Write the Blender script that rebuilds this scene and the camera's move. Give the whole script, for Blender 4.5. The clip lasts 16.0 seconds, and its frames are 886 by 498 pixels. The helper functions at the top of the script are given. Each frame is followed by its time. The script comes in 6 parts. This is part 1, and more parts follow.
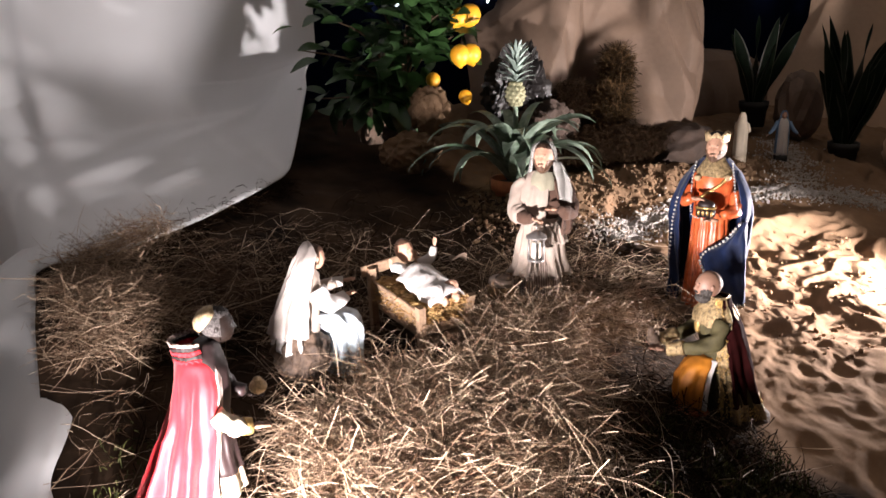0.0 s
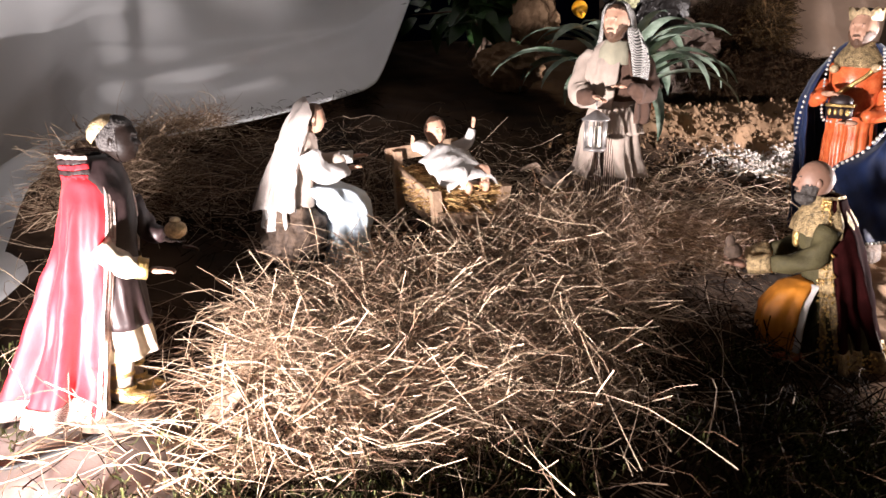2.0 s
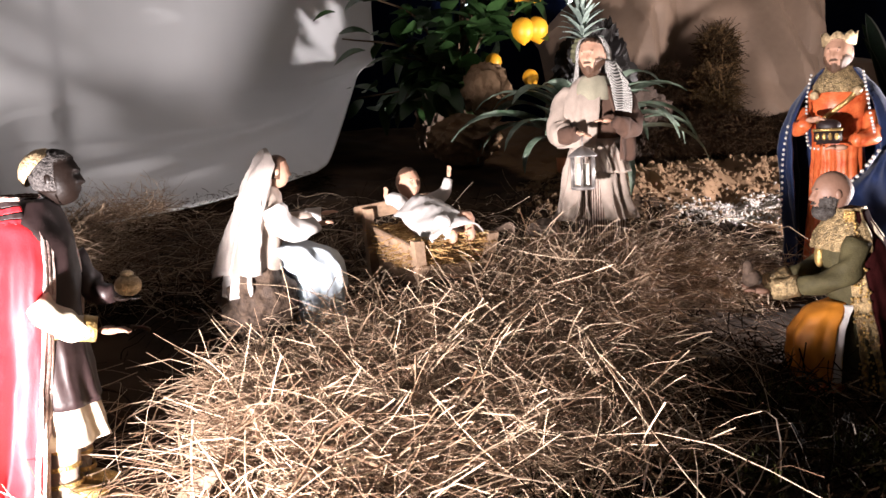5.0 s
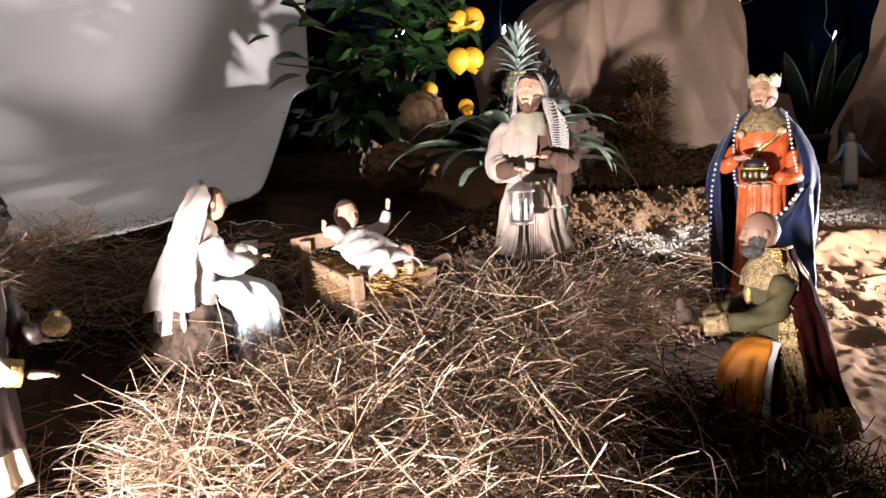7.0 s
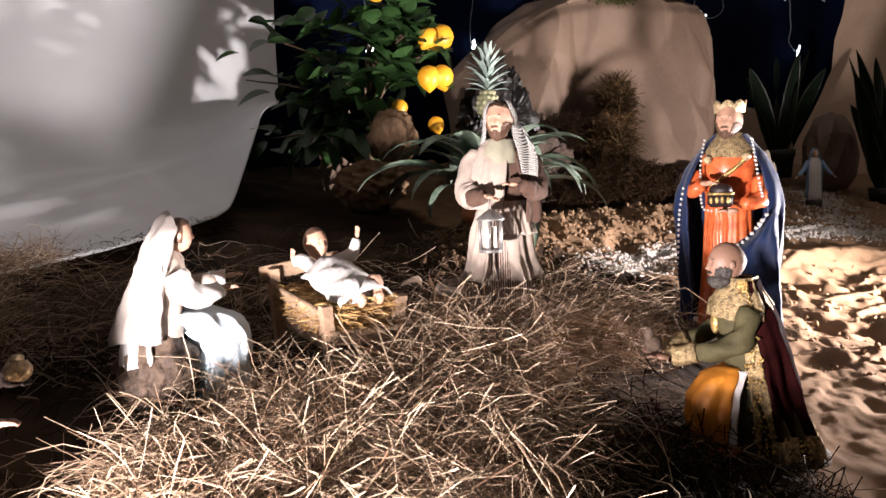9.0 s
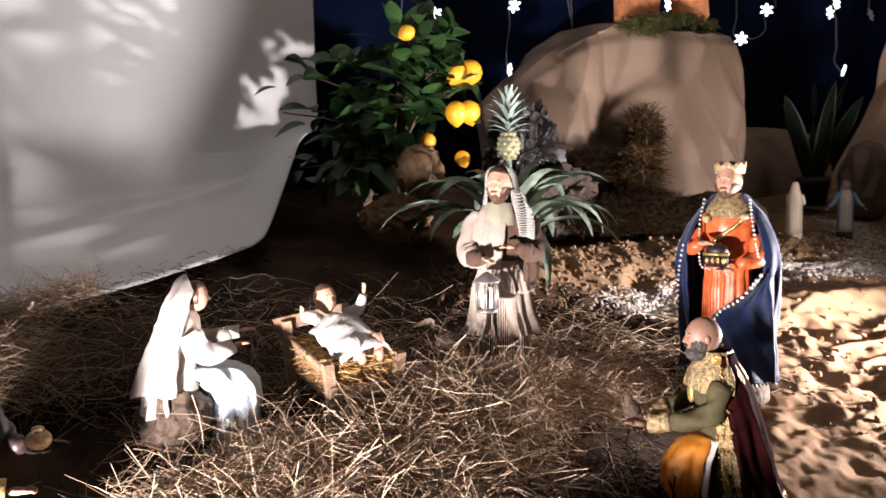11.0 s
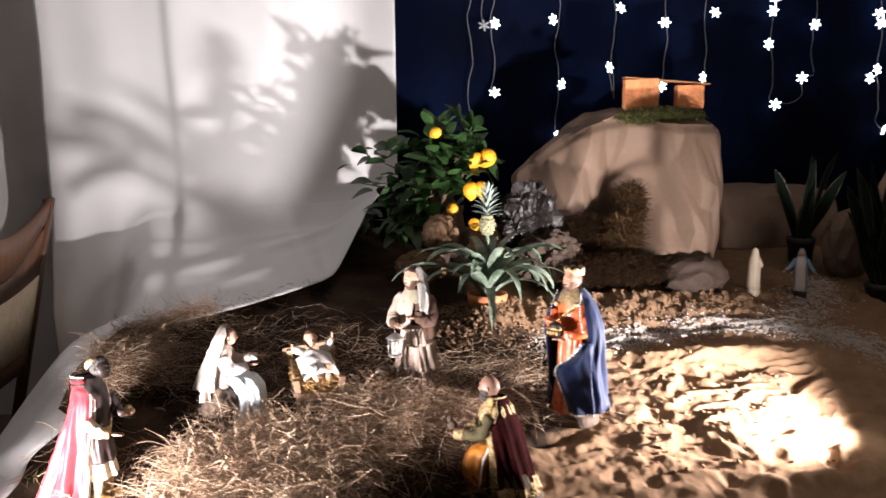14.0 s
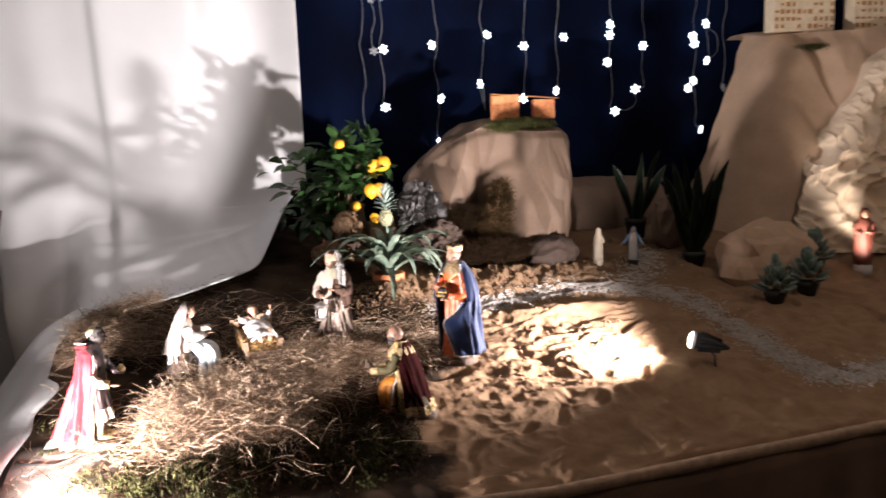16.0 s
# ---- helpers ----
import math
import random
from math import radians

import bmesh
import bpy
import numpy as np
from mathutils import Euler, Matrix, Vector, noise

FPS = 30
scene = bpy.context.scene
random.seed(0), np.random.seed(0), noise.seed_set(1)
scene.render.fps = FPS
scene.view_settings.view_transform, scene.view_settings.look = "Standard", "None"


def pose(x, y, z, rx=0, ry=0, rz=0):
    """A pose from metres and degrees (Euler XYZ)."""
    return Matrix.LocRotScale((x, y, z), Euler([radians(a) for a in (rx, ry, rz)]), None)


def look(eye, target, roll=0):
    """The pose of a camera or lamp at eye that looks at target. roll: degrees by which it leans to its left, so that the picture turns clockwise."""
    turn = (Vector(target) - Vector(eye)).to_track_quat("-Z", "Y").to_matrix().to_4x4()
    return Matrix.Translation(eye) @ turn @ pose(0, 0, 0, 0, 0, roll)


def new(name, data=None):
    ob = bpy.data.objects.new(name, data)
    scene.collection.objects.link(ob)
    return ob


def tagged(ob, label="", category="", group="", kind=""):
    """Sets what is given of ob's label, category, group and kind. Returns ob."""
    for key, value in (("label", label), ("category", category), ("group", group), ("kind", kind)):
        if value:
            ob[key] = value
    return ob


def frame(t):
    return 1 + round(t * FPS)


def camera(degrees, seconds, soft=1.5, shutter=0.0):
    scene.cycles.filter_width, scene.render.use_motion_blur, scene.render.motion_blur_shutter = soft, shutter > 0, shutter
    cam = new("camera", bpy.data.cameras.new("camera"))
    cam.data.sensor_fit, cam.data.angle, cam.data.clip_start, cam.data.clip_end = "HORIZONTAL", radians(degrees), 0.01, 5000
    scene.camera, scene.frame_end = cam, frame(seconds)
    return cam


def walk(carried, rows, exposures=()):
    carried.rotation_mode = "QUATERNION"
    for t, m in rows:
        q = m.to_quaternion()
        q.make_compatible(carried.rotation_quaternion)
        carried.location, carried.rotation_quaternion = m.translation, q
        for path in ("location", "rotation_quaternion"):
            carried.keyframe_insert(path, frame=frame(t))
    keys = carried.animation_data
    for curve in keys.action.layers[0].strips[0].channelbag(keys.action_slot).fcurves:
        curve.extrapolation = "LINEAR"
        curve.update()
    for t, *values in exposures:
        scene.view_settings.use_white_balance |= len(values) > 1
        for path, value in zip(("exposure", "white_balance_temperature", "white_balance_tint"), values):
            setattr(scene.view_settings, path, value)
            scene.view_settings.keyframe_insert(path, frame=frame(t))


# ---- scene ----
cam = camera(56.5, 16.0, shutter=0.4)
METRES, EYE, TILT, LEAN, TURN = 3.2, 0.70, -16.0, 0.6, -25.0
ROWS = [
    (0.0, 0.0, 0.0, 0.0, 0.0, 0.0, -0.0),
    (0.5, 0.0069, 0.0142, -0.0204, 0.16, -0.39, 0.05),
    (1.0, 0.0466, 0.0463, -0.0359, 5.12, -0.51, -1.59),
    (1.5, 0.0807, 0.084, -0.0468, 12.24, -0.46, -4.75),
    (2.0, 0.0909, 0.1146, -0.0693, 12.98, -0.06, -4.65),
    (2.5, 0.0856, 0.1273, -0.0786, 13.15, 2.02, -4.25),
    (3.0, 0.0864, 0.1419, -0.0845, 13.22, 3.77, -2.8),
    (3.5, 0.0807, 0.1552, -0.0994, 12.37, 5.11, -1.37),
    (6.0, 0.0515, 0.1545, -0.0969, 6.44, 9.08, -0.25),
    (6.5, 0.0538, 0.156, -0.0944, 5.32, 9.27, 0.01),
    (7.0, 0.0547, 0.1564, -0.0913, 4.15, 9.45, 0.25),
    (7.5, 0.0542, 0.1569, -0.0868, 3.13, 9.74, 0.56),
    (8.0, 0.0547, 0.1589, -0.0898, 2.28, 9.84, 0.87),
    (10.5, 0.0637, 0.1321, -0.0538, 2.59, 9.45, 0.12),
    (11.0, 0.0895, 0.1238, -0.0459, 6.03, 9.02, -0.91),
    (11.5, 0.1342, 0.1037, -0.0247, 12.97, 8.25, -2.71),
    (12.0, 0.1658, 0.0738, -0.0077, 17.71, 7.35, -3.93),
    (12.5, 0.2014, 0.0178, -0.0067, 19.59, 6.54, -4.87),
    (13.0, 0.2499, -0.0509, 0.0059, 20.15, 6.21, -5.8),
    (13.5, 0.3055, -0.0889, 0.0193, 20.22, 6.05, -5.8),
    (14.0, 0.3684, -0.1241, 0.0132, 20.16, 6.12, -5.63),
    (14.5, 0.4257, -0.1736, 0.004, 19.89, 6.16, -5.35),
    (15.0, 0.4368, -0.2321, -0.0052, 19.48, 6.24, -4.82),
    (15.5, 0.428, -0.2984, -0.0206, 17.86, 6.34, -3.83),
    (16.0, 0.4329, -0.354, -0.032, 13.08, 6.58, -2.18),
]
walk(cam, [(t, pose(0, 0, EYE, TILT, LEAN, TURN) @ pose(METRES * x, METRES * y, METRES * z, 90 + pitch, roll, yaw)) for t, x, y, z, yaw, pitch, roll in ROWS],
     exposures=[(0.0, -0.17), (1.5, -0.25), (3.5, -0.46), (7.0, -0.30), (8.0, -0.23), (11.5, -0.09), (13.0, 0.02), (16.0, 0.24)])

# ---------------------------------------------------------------- world and lamps
world = bpy.data.worlds.new("dim_church")
scene.world = world
world.use_nodes = True
world.node_tree.nodes["Background"].inputs[0].default_value = (1.0, 0.86, 0.74, 1)
world.node_tree.nodes["Background"].inputs[1].default_value = 0.008
scene.view_settings.exposure = 0.0


def spot_lamp(name, eye, target, watts, degrees, colour, size=0.035, blend=0.5):
    data = bpy.data.lights.new(name, "SPOT")
    data.energy, data.spot_size, data.spot_blend = watts, radians(degrees), blend
    data.color, data.shadow_soft_size = colour, size
    ob = new(name, data)
    ob.matrix_world = look(eye, target)
    return ob


LAMP_A = Vector((2.345, 1.31, 0.012))   # the small floodlight standing on the sand
LAMP_B = Vector((-0.04, 0.735, -0.138))   # its twin at the front corner, beside the camera's way
spot_lamp("flood_light_sand", LAMP_A, LAMP_A + Vector((-1.0, 0.62, 0.46)), 380, 144, (1.0, 0.895, 0.89), blend=1.0)
spot_lamp("flood_light_corner", LAMP_B, LAMP_B + Vector((1.0, 0.70, 0.46)), 350, 140, (1.0, 0.895, 0.89), blend=1.0)
LAMP_C = Vector((3.62, 2.00, 0.12))   # a third one, unseen and only inferred, placed to light the paper mountain
spot_lamp("flood_light_mountain", LAMP_C, LAMP_C + Vector((0.66, 0.50, 0.80)), 15, 74, (1.0, 0.86, 0.76), blend=0.5)
# unseen soft lamp, added as fill for the dark right of the display
room = bpy.data.lights.new("church_fill_light", "AREA")
room.energy, room.size, room.color = 15, 1.0, (1.0, 0.78, 0.60)
room_ob = new("church_fill_light", room)
room_ob.matrix_world = look((3.7, -0.7, 2.7), (3.2, 1.3, -0.2))

# ---------------------------------------------------------------- materials
def mat(name, colour, rough=0.7, vary=0.25, scale=30.0, bump=0.15, bump_scale=None, metal=0.0, second=None, coat=0.0,
        sheen=0.0, spec=0.5, detail=6.0, through_light=0.0, distance=0.004, crease=0.0):
    """A surface with stains at one scale and grain at a finer one."""
    m = bpy.data.materials.new(name)
    m.use_nodes = True
    nt = m.node_tree
    b = nt.nodes["Principled BSDF"]
    co = nt.nodes.new("ShaderNodeTexCoord")
    big, fine = nt.nodes.new("ShaderNodeTexNoise"), nt.nodes.new("ShaderNodeTexNoise")
    big.inputs["Scale"].default_value, big.inputs["Detail"].default_value = scale, detail
    fine.inputs["Scale"].default_value, fine.inputs["Detail"].default_value = bump_scale or scale * 6, 4
    for n in (big, fine):
        nt.links.new(co.outputs["Object"], n.inputs["Vector"])
    ramp = nt.nodes.new("ShaderNodeValToRGB")
    dark = second or tuple(c * (1 - vary) for c in colour)
    light = colour if second else tuple(min(1, c * (1 + vary * 0.6)) for c in colour)
    ramp.color_ramp.elements[0].color, ramp.color_ramp.elements[1].color = (*dark, 1), (*light, 1)
    ramp.color_ramp.elements[0].position, ramp.color_ramp.elements[1].position = 0.35, 0.66
    tall = nt.nodes.new("ShaderNodeMath")
    tall.operation = "MULTIPLY_ADD"
    tall.inputs[1].default_value = crease
    nt.links.new(big.outputs["Fac"], tall.inputs[0])
    nt.links.new(fine.outputs["Fac"], tall.inputs[2])
    mix = nt.nodes.new("ShaderNodeMath")
    mix.operation = "MULTIPLY_ADD"
    mix.inputs[1].default_value = 0.35
    nt.links.new(fine.outputs["Fac"], mix.inputs[0])
    half = nt.nodes.new("ShaderNodeMath")
    half.operation = "MULTIPLY"
    half.inputs[1].default_value = 0.65
    nt.links.new(big.outputs["Fac"], half.inputs[0])
    nt.links.new(half.outputs[0], mix.inputs[2])
    nt.links.new(mix.outputs[0], ramp.inputs["Fac"])
    nt.links.new(ramp.outputs["Color"], b.inputs["Base Color"])
    rr = nt.nodes.new("ShaderNodeMapRange")
    rr.inputs["To Min"].default_value, rr.inputs["To Max"].default_value = max(0.02, rough - 0.12), min(1, rough + 0.12)
    nt.links.new(big.outputs["Fac"], rr.inputs["Value"])
    nt.links.new(rr.outputs["Result"], b.inputs["Roughness"])
    if bump:
        bn = nt.nodes.new("ShaderNodeBump")
        bn.inputs["Strength"].default_value, bn.inputs["Distance"].default_value = bump, distance
        nt.links.new(tall.outputs[0], bn.inputs["Height"])
        nt.links.new(bn.outputs["Normal"], b.inputs["Normal"])
    b.inputs["Metallic"].default_value = metal
    b.inputs["Coat Weight"].default_value = coat
    b.inputs["Specular IOR Level"].default_value = spec
    b.inputs["Sheen Weight"].default_value = sheen
    if through_light:
        out = nt.nodes["Material Output"]
        tr, ms = nt.nodes.new("ShaderNodeBsdfTranslucent"), nt.nodes.new("ShaderNodeMixShader")
        nt.links.new(ramp.outputs["Color"], tr.inputs["Color"])
        ms.inputs[0].default_value = through_light
        nt.links.new(b.outputs[0], ms.inputs[1])
        nt.links.new(tr.outputs[0], ms.inputs[2])
        nt.links.new(ms.outputs[0], out.inputs["Surface"])
    return m


def striped(name, a, b_, axis, scale, rough=0.9, distort=1.0):
    """Woven stripes across one axis."""
    m = mat(name, a, rough, 0.1, 60)
    nt = m.node_tree
    w = nt.nodes.new("ShaderNodeTexWave")
    w.bands_direction = axis
    w.inputs["Scale"].default_value, w.inputs["Distortion"].default_value, w.inputs["Detail Scale"].default_value = scale, distort, 3
    co = [n for n in nt.nodes if n.bl_idname == "ShaderNodeTexCoord"][0]
    nt.links.new(co.outputs["Object"], w.inputs["Vector"])
    r = nt.nodes.new("ShaderNodeValToRGB")
    r.color_ramp.elements[0].color, r.color_ramp.elements[1].color = (*a, 1), (*b_, 1)
    r.color_ramp.elements[0].position, r.color_ramp.elements[1].position = 0.42, 0.58
    nt.links.new(w.outputs["Fac"], r.inputs["Fac"])
    nt.links.new(r.outputs["Color"], nt.nodes["Principled BSDF"].inputs["Base Color"])
    return m


def glowing(name, colour, strength):
    m = bpy.data.materials.new(name)
    m.use_nodes = True
    b = m.node_tree.nodes["Principled BSDF"]
    b.inputs["Base Color"].default_value = (*colour, 1)
    b.inputs["Emission Color"].default_value = (*colour, 1)
    b.inputs["Emission Strength"].default_value = strength
    return m


def ground_material():
    """Pale sand that gives way to dark soil, earth and moss under the straw."""
    m = mat("sand_and_soil", (0.29, 0.185, 0.112), 0.95, 0.3, 14, 0.35, 420, second=(0.20, 0.122, 0.072), spec=0.1, distance=0.0015)
    nt = m.node_tree
    b = nt.nodes["Principled BSDF"]
    sand = b.inputs["Base Color"].links[0].from_socket
    geo, sep = nt.nodes.new("ShaderNodeNewGeometry"), nt.nodes.new("ShaderNodeSeparateXYZ")
    nt.links.new(geo.outputs["Position"], sep.inputs[0])
    n = nt.nodes.new("ShaderNodeTexNoise")
    n.inputs["Scale"].default_value, n.inputs["Detail"].default_value = 7, 8
    nt.links.new(geo.outputs["Position"], n.inputs["Vector"])
    # soil up to an uneven line across the display, sand beyond it
    yy = nt.nodes.new("ShaderNodeMapRange")
    yy.interpolation_type = "SMOOTHSTEP"
    yy.inputs["From Min"].default_value, yy.inputs["From Max"].default_value = 1.20, 1.85
    yy.inputs["To Min"].default_value, yy.inputs["To Max"].default_value = 1.24, 1.60
    nt.links.new(sep.outputs["Y"], yy.inputs["Value"])
    y2 = nt.nodes.new("ShaderNodeMapRange")
    y2.interpolation_type = "SMOOTHSTEP"
    y2.inputs["From Min"].default_value, y2.inputs["From Max"].default_value = 2.02, 2.16
    y2.inputs["To Min"].default_value, y2.inputs["To Max"].default_value = 0.0, -0.36
    nt.links.new(sep.outputs["Y"], y2.inputs["Value"])
    add = nt.nodes.new("ShaderNodeMath")
    nt.links.new(yy.outputs[0], add.inputs[0])
    nt.links.new(y2.outputs[0], add.inputs[1])
    sub = nt.nodes.new("ShaderNodeMath")
    sub.operation = "SUBTRACT"
    nt.links.new(sep.outputs["X"], sub.inputs[0])
    nt.links.new(add.outputs[0], sub.inputs[1])
    wob = nt.nodes.new("ShaderNodeMath")
    wob.operation = "MULTIPLY_ADD"
    wob.inputs[1].default_value, wob.inputs[2].default_value = 0.36, -0.18
    nt.links.new(n.outputs["Fac"], wob.inputs[0])
    sm = nt.nodes.new("ShaderNodeMath")
    nt.links.new(sub.outputs[0], sm.inputs[0])
    nt.links.new(wob.outputs[0], sm.inputs[1])
    fac = nt.nodes.new("ShaderNodeMapRange")
    fac.inputs["From Min"].default_value, fac.inputs["From Max"].default_value = -0.03, 0.05
    nt.links.new(sm.outputs[0], fac.inputs["Value"])
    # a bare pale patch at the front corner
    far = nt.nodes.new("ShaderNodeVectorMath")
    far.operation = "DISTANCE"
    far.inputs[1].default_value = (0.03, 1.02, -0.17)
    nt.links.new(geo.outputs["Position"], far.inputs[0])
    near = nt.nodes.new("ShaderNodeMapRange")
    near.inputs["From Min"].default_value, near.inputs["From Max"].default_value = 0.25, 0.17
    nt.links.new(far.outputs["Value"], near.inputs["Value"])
    # brown earth among the clods at the back
    back = nt.nodes.new("ShaderNodeMapRange")
    back.interpolation_type = "SMOOTHSTEP"
    back.inputs["From Min"].default_value, back.inputs["From Max"].default_value = 1.98, 2.16
    back.inputs["To Max"].default_value = 0.85
    nt.links.new(sep.outputs["Y"], back.inputs["Value"])
    earth = nt.nodes.new("ShaderNodeMix")
    earth.data_type = "RGBA"
    earth.inputs[7].default_value = (0.19, 0.12, 0.072, 1)
    nt.links.new(back.outputs[0], earth.inputs[0])
    nt.links.new(sand, earth.inputs[6])
    sand = earth.outputs[2]
    # dark soil, its colour deepened further to hold the shade at the front
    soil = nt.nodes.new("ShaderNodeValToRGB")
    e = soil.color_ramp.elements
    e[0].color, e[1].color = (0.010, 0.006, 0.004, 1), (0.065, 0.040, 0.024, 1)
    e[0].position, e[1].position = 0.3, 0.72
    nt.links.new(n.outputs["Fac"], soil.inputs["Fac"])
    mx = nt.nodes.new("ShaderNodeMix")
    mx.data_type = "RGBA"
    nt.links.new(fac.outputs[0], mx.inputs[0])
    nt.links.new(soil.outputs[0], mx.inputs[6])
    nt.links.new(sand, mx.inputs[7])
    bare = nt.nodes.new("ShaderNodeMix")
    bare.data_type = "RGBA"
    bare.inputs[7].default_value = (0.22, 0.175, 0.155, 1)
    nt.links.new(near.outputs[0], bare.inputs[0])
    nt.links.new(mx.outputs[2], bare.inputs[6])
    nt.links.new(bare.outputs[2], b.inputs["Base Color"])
    return m


def straw_material(name, pale, deep, shine=0.35):
    m = mat(name, pale, 0.75, 0.2, 20, 0.1, second=deep, spec=shine)
    nt = m.node_tree
    geo = nt.nodes.new("ShaderNodeNewGeometry")
    r = nt.nodes.new("ShaderNodeValToRGB")
    e = r.color_ramp.elements
    e[0].color, e[1].color = (*deep, 1), (*pale, 1)
    e.new(0.55).color = tuple(a * 0.74 + b * 0.26 for a, b in zip(deep, pale)) + (1,)
    nt.links.new(geo.outputs["Random Per Island"], r.inputs["Fac"])
    nt.links.new(r.outputs[0], nt.nodes["Principled BSDF"].inputs["Base Color"])
    return m


M_SAND = ground_material()
M_STRAW = straw_material("straw", (0.72, 0.555, 0.395), (0.10, 0.050, 0.024))
M_GOLD_STRAW = straw_material("golden_straw", (0.70, 0.47, 0.20), (0.30, 0.17, 0.06))
# brown hay with shade put into its colour, hence nearly black
M_HAY_SHADED = straw_material("shaded_brown_hay", (0.042, 0.024, 0.013), (0.007, 0.004, 0.002), 0.03)
M_HAY_OLIVE = straw_material("olive_hay", (0.105, 0.062, 0.028), (0.014, 0.009, 0.005), 0.04)
M_MOSS = straw_material("moss", (0.105, 0.105, 0.035), (0.022, 0.024, 0.009), 0.08)
M_EARTH = mat("brown_earth", (0.21, 0.135, 0.082), 0.95, 0.3, 40, 0.5, 200, second=(0.14, 0.088, 0.052), spec=0.1)
M_GRAVEL = mat("white_gravel", (0.44, 0.405, 0.37), 0.8, 0.35, 60, 0.3)
M_SHEET = mat("white_cotton", (0.77, 0.785, 0.80), 0.95, 0.05, 3, 0.12, 900, spec=0.1, distance=0.001)
M_NAVY = mat("navy_night_cloth", (0.0026, 0.007, 0.028), 0.9, 0.5, 2.2, 0.1, 400, second=(0.0010, 0.0018, 0.007), spec=0.05)
# one brown paper in three tones, set by how brightly each heap is lit
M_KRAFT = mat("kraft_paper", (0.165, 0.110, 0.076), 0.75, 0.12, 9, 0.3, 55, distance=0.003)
M_KRAFT_LIT = mat("lit_kraft_paper", (0.74, 0.60, 0.45), 0.75, 0.10, 9, 0.3, 55, distance=0.003)
M_KRAFT_HALF_LIT = mat("half_lit_kraft_paper", (0.44, 0.305, 0.21), 0.75, 0.10, 9, 0.3, 55, distance=0.003)
M_PLASTER = mat("grey_plaster", (0.55, 0.54, 0.53), 0.9, 0.1, 4, 0.15, 120)
M_FLOOR = mat("dark_stone_floor", (0.16, 0.13, 0.11), 0.5, 0.3, 6, 0.1, 60)
M_CLOTH_BROWN = mat("brown_cloth", (0.10, 0.055, 0.035), 0.9, 0.25, 12, 0.2, 500)
M_WOOD = mat("dark_wood", (0.10, 0.045, 0.022), 0.45, 0.4, 18, 0.2, 90)
M_CRATE = mat("rough_crate_wood", (0.34, 0.225, 0.145), 0.8, 0.4, 30, 0.4, 160, distance=0.002)
M_TERRACOTTA = mat("terracotta", (0.58, 0.20, 0.085), 0.8, 0.25, 20, 0.2)
M_LEAF = mat("lemon_leaf", (0.028, 0.070, 0.018), 0.45, 0.45, 14, 0.15, 60, coat=0.05, through_light=0.12)
M_LEMON = mat("lemon_peel", (0.82, 0.42, 0.025), 0.4, 0.12, 20, 0.35, 300, second=(0.74, 0.32, 0.015), distance=0.002)
M_BARK = mat("bark", (0.14, 0.09, 0.055), 0.9, 0.4, 40, 0.6, 150)
M_BROMEL = mat("pineapple_leaf", (0.27, 0.33, 0.27), 0.45, 0.45, 22, 0.2, 90, second=(0.05, 0.095, 0.05), through_light=0.08)
M_FRUIT = mat("pineapple_fruit", (0.34, 0.32, 0.19), 0.7, 0.5, 90, 0.4, second=(0.10, 0.11, 0.055))
M_CROWN_LEAF = mat("pineapple_crown", (0.27, 0.34, 0.30), 0.55, 0.3, 30, 0.2)
# leaf and edge greens taken near black for the shade the plants stand in
M_SANS_SHADED = mat("shaded_snake_plant_leaf", (0.007, 0.015, 0.007), 0.7, 0.5, 45, 0.1, second=(0.0025, 0.006, 0.003), spec=0.1)
M_SANS_EDGE_SHADED = mat("shaded_snake_plant_edge", (0.016, 0.020, 0.009), 0.45, 0.2, 20, 0.1)
M_SUCC = mat("grey_succulent", (0.13, 0.18, 0.15), 0.65, 0.3, 30, 0.15)
M_FOIL = mat("grey_crumpled_paper", (0.022, 0.019, 0.018), 0.42, 0.5, 26, 0.4, 70, second=(0.007, 0.006, 0.006), spec=0.25)
M_STONE = mat("brown_stone", (0.055, 0.035, 0.025), 0.9, 0.4, 14, 0.6, 80)
M_BLACK = mat("black_plastic", (0.012, 0.012, 0.012), 0.6, 0.2, 30, 0.1)
M_STEEL = mat("white_reflector", (0.8, 0.8, 0.8), 0.3, 0.1, 30, 0.05)
M_LENS = glowing("lit_lamp_glass", (1.0, 0.96, 0.9), 14.0)
M_LED = glowing("lit_white_flower", (0.90, 0.96, 1.0), 5.0)
M_LED_OFF = mat("clear_plastic_flower", (0.4, 0.42, 0.45), 0.3, 0.1, 60, 0.05)
M_WIRE = mat("pale_wire", (0.16, 0.17, 0.19), 0.5, 0.1, 50, 0.05)
M_HUT = mat("orange_painted_card", (0.74, 0.29, 0.12), 0.85, 0.35, 35, 0.4, 120, distance=0.002)
M_CARD = mat("cream_card", (0.78, 0.66, 0.48), 0.85, 0.15, 25, 0.15)
M_CARD_DARK = mat("brown_print", (0.46, 0.22, 0.09), 0.85, 0.2, 40, 0.05)

# ---------------------------------------------------------------- building helpers
def smooth(me, on=True):
    if on:
        me.polygons.foreach_set("use_smooth", [True] * len(me.polygons))
    return me


def from_bm(name, bm, mats, shade=True):
    me = bpy.data.meshes.new(name)
    bm.normal_update()
    bm.to_mesh(me)
    bm.free()
    for m in (mats if isinstance(mats, (list, tuple)) else [mats]):
        me.materials.append(m)
    return smooth(me, shade)


def part(name, bm, material, parent, label="", shade=True):
    ob = new(name, from_bm(name, bm, material, shade))
    ob.parent = parent
    if label:
        tagged(ob, label)
    return ob


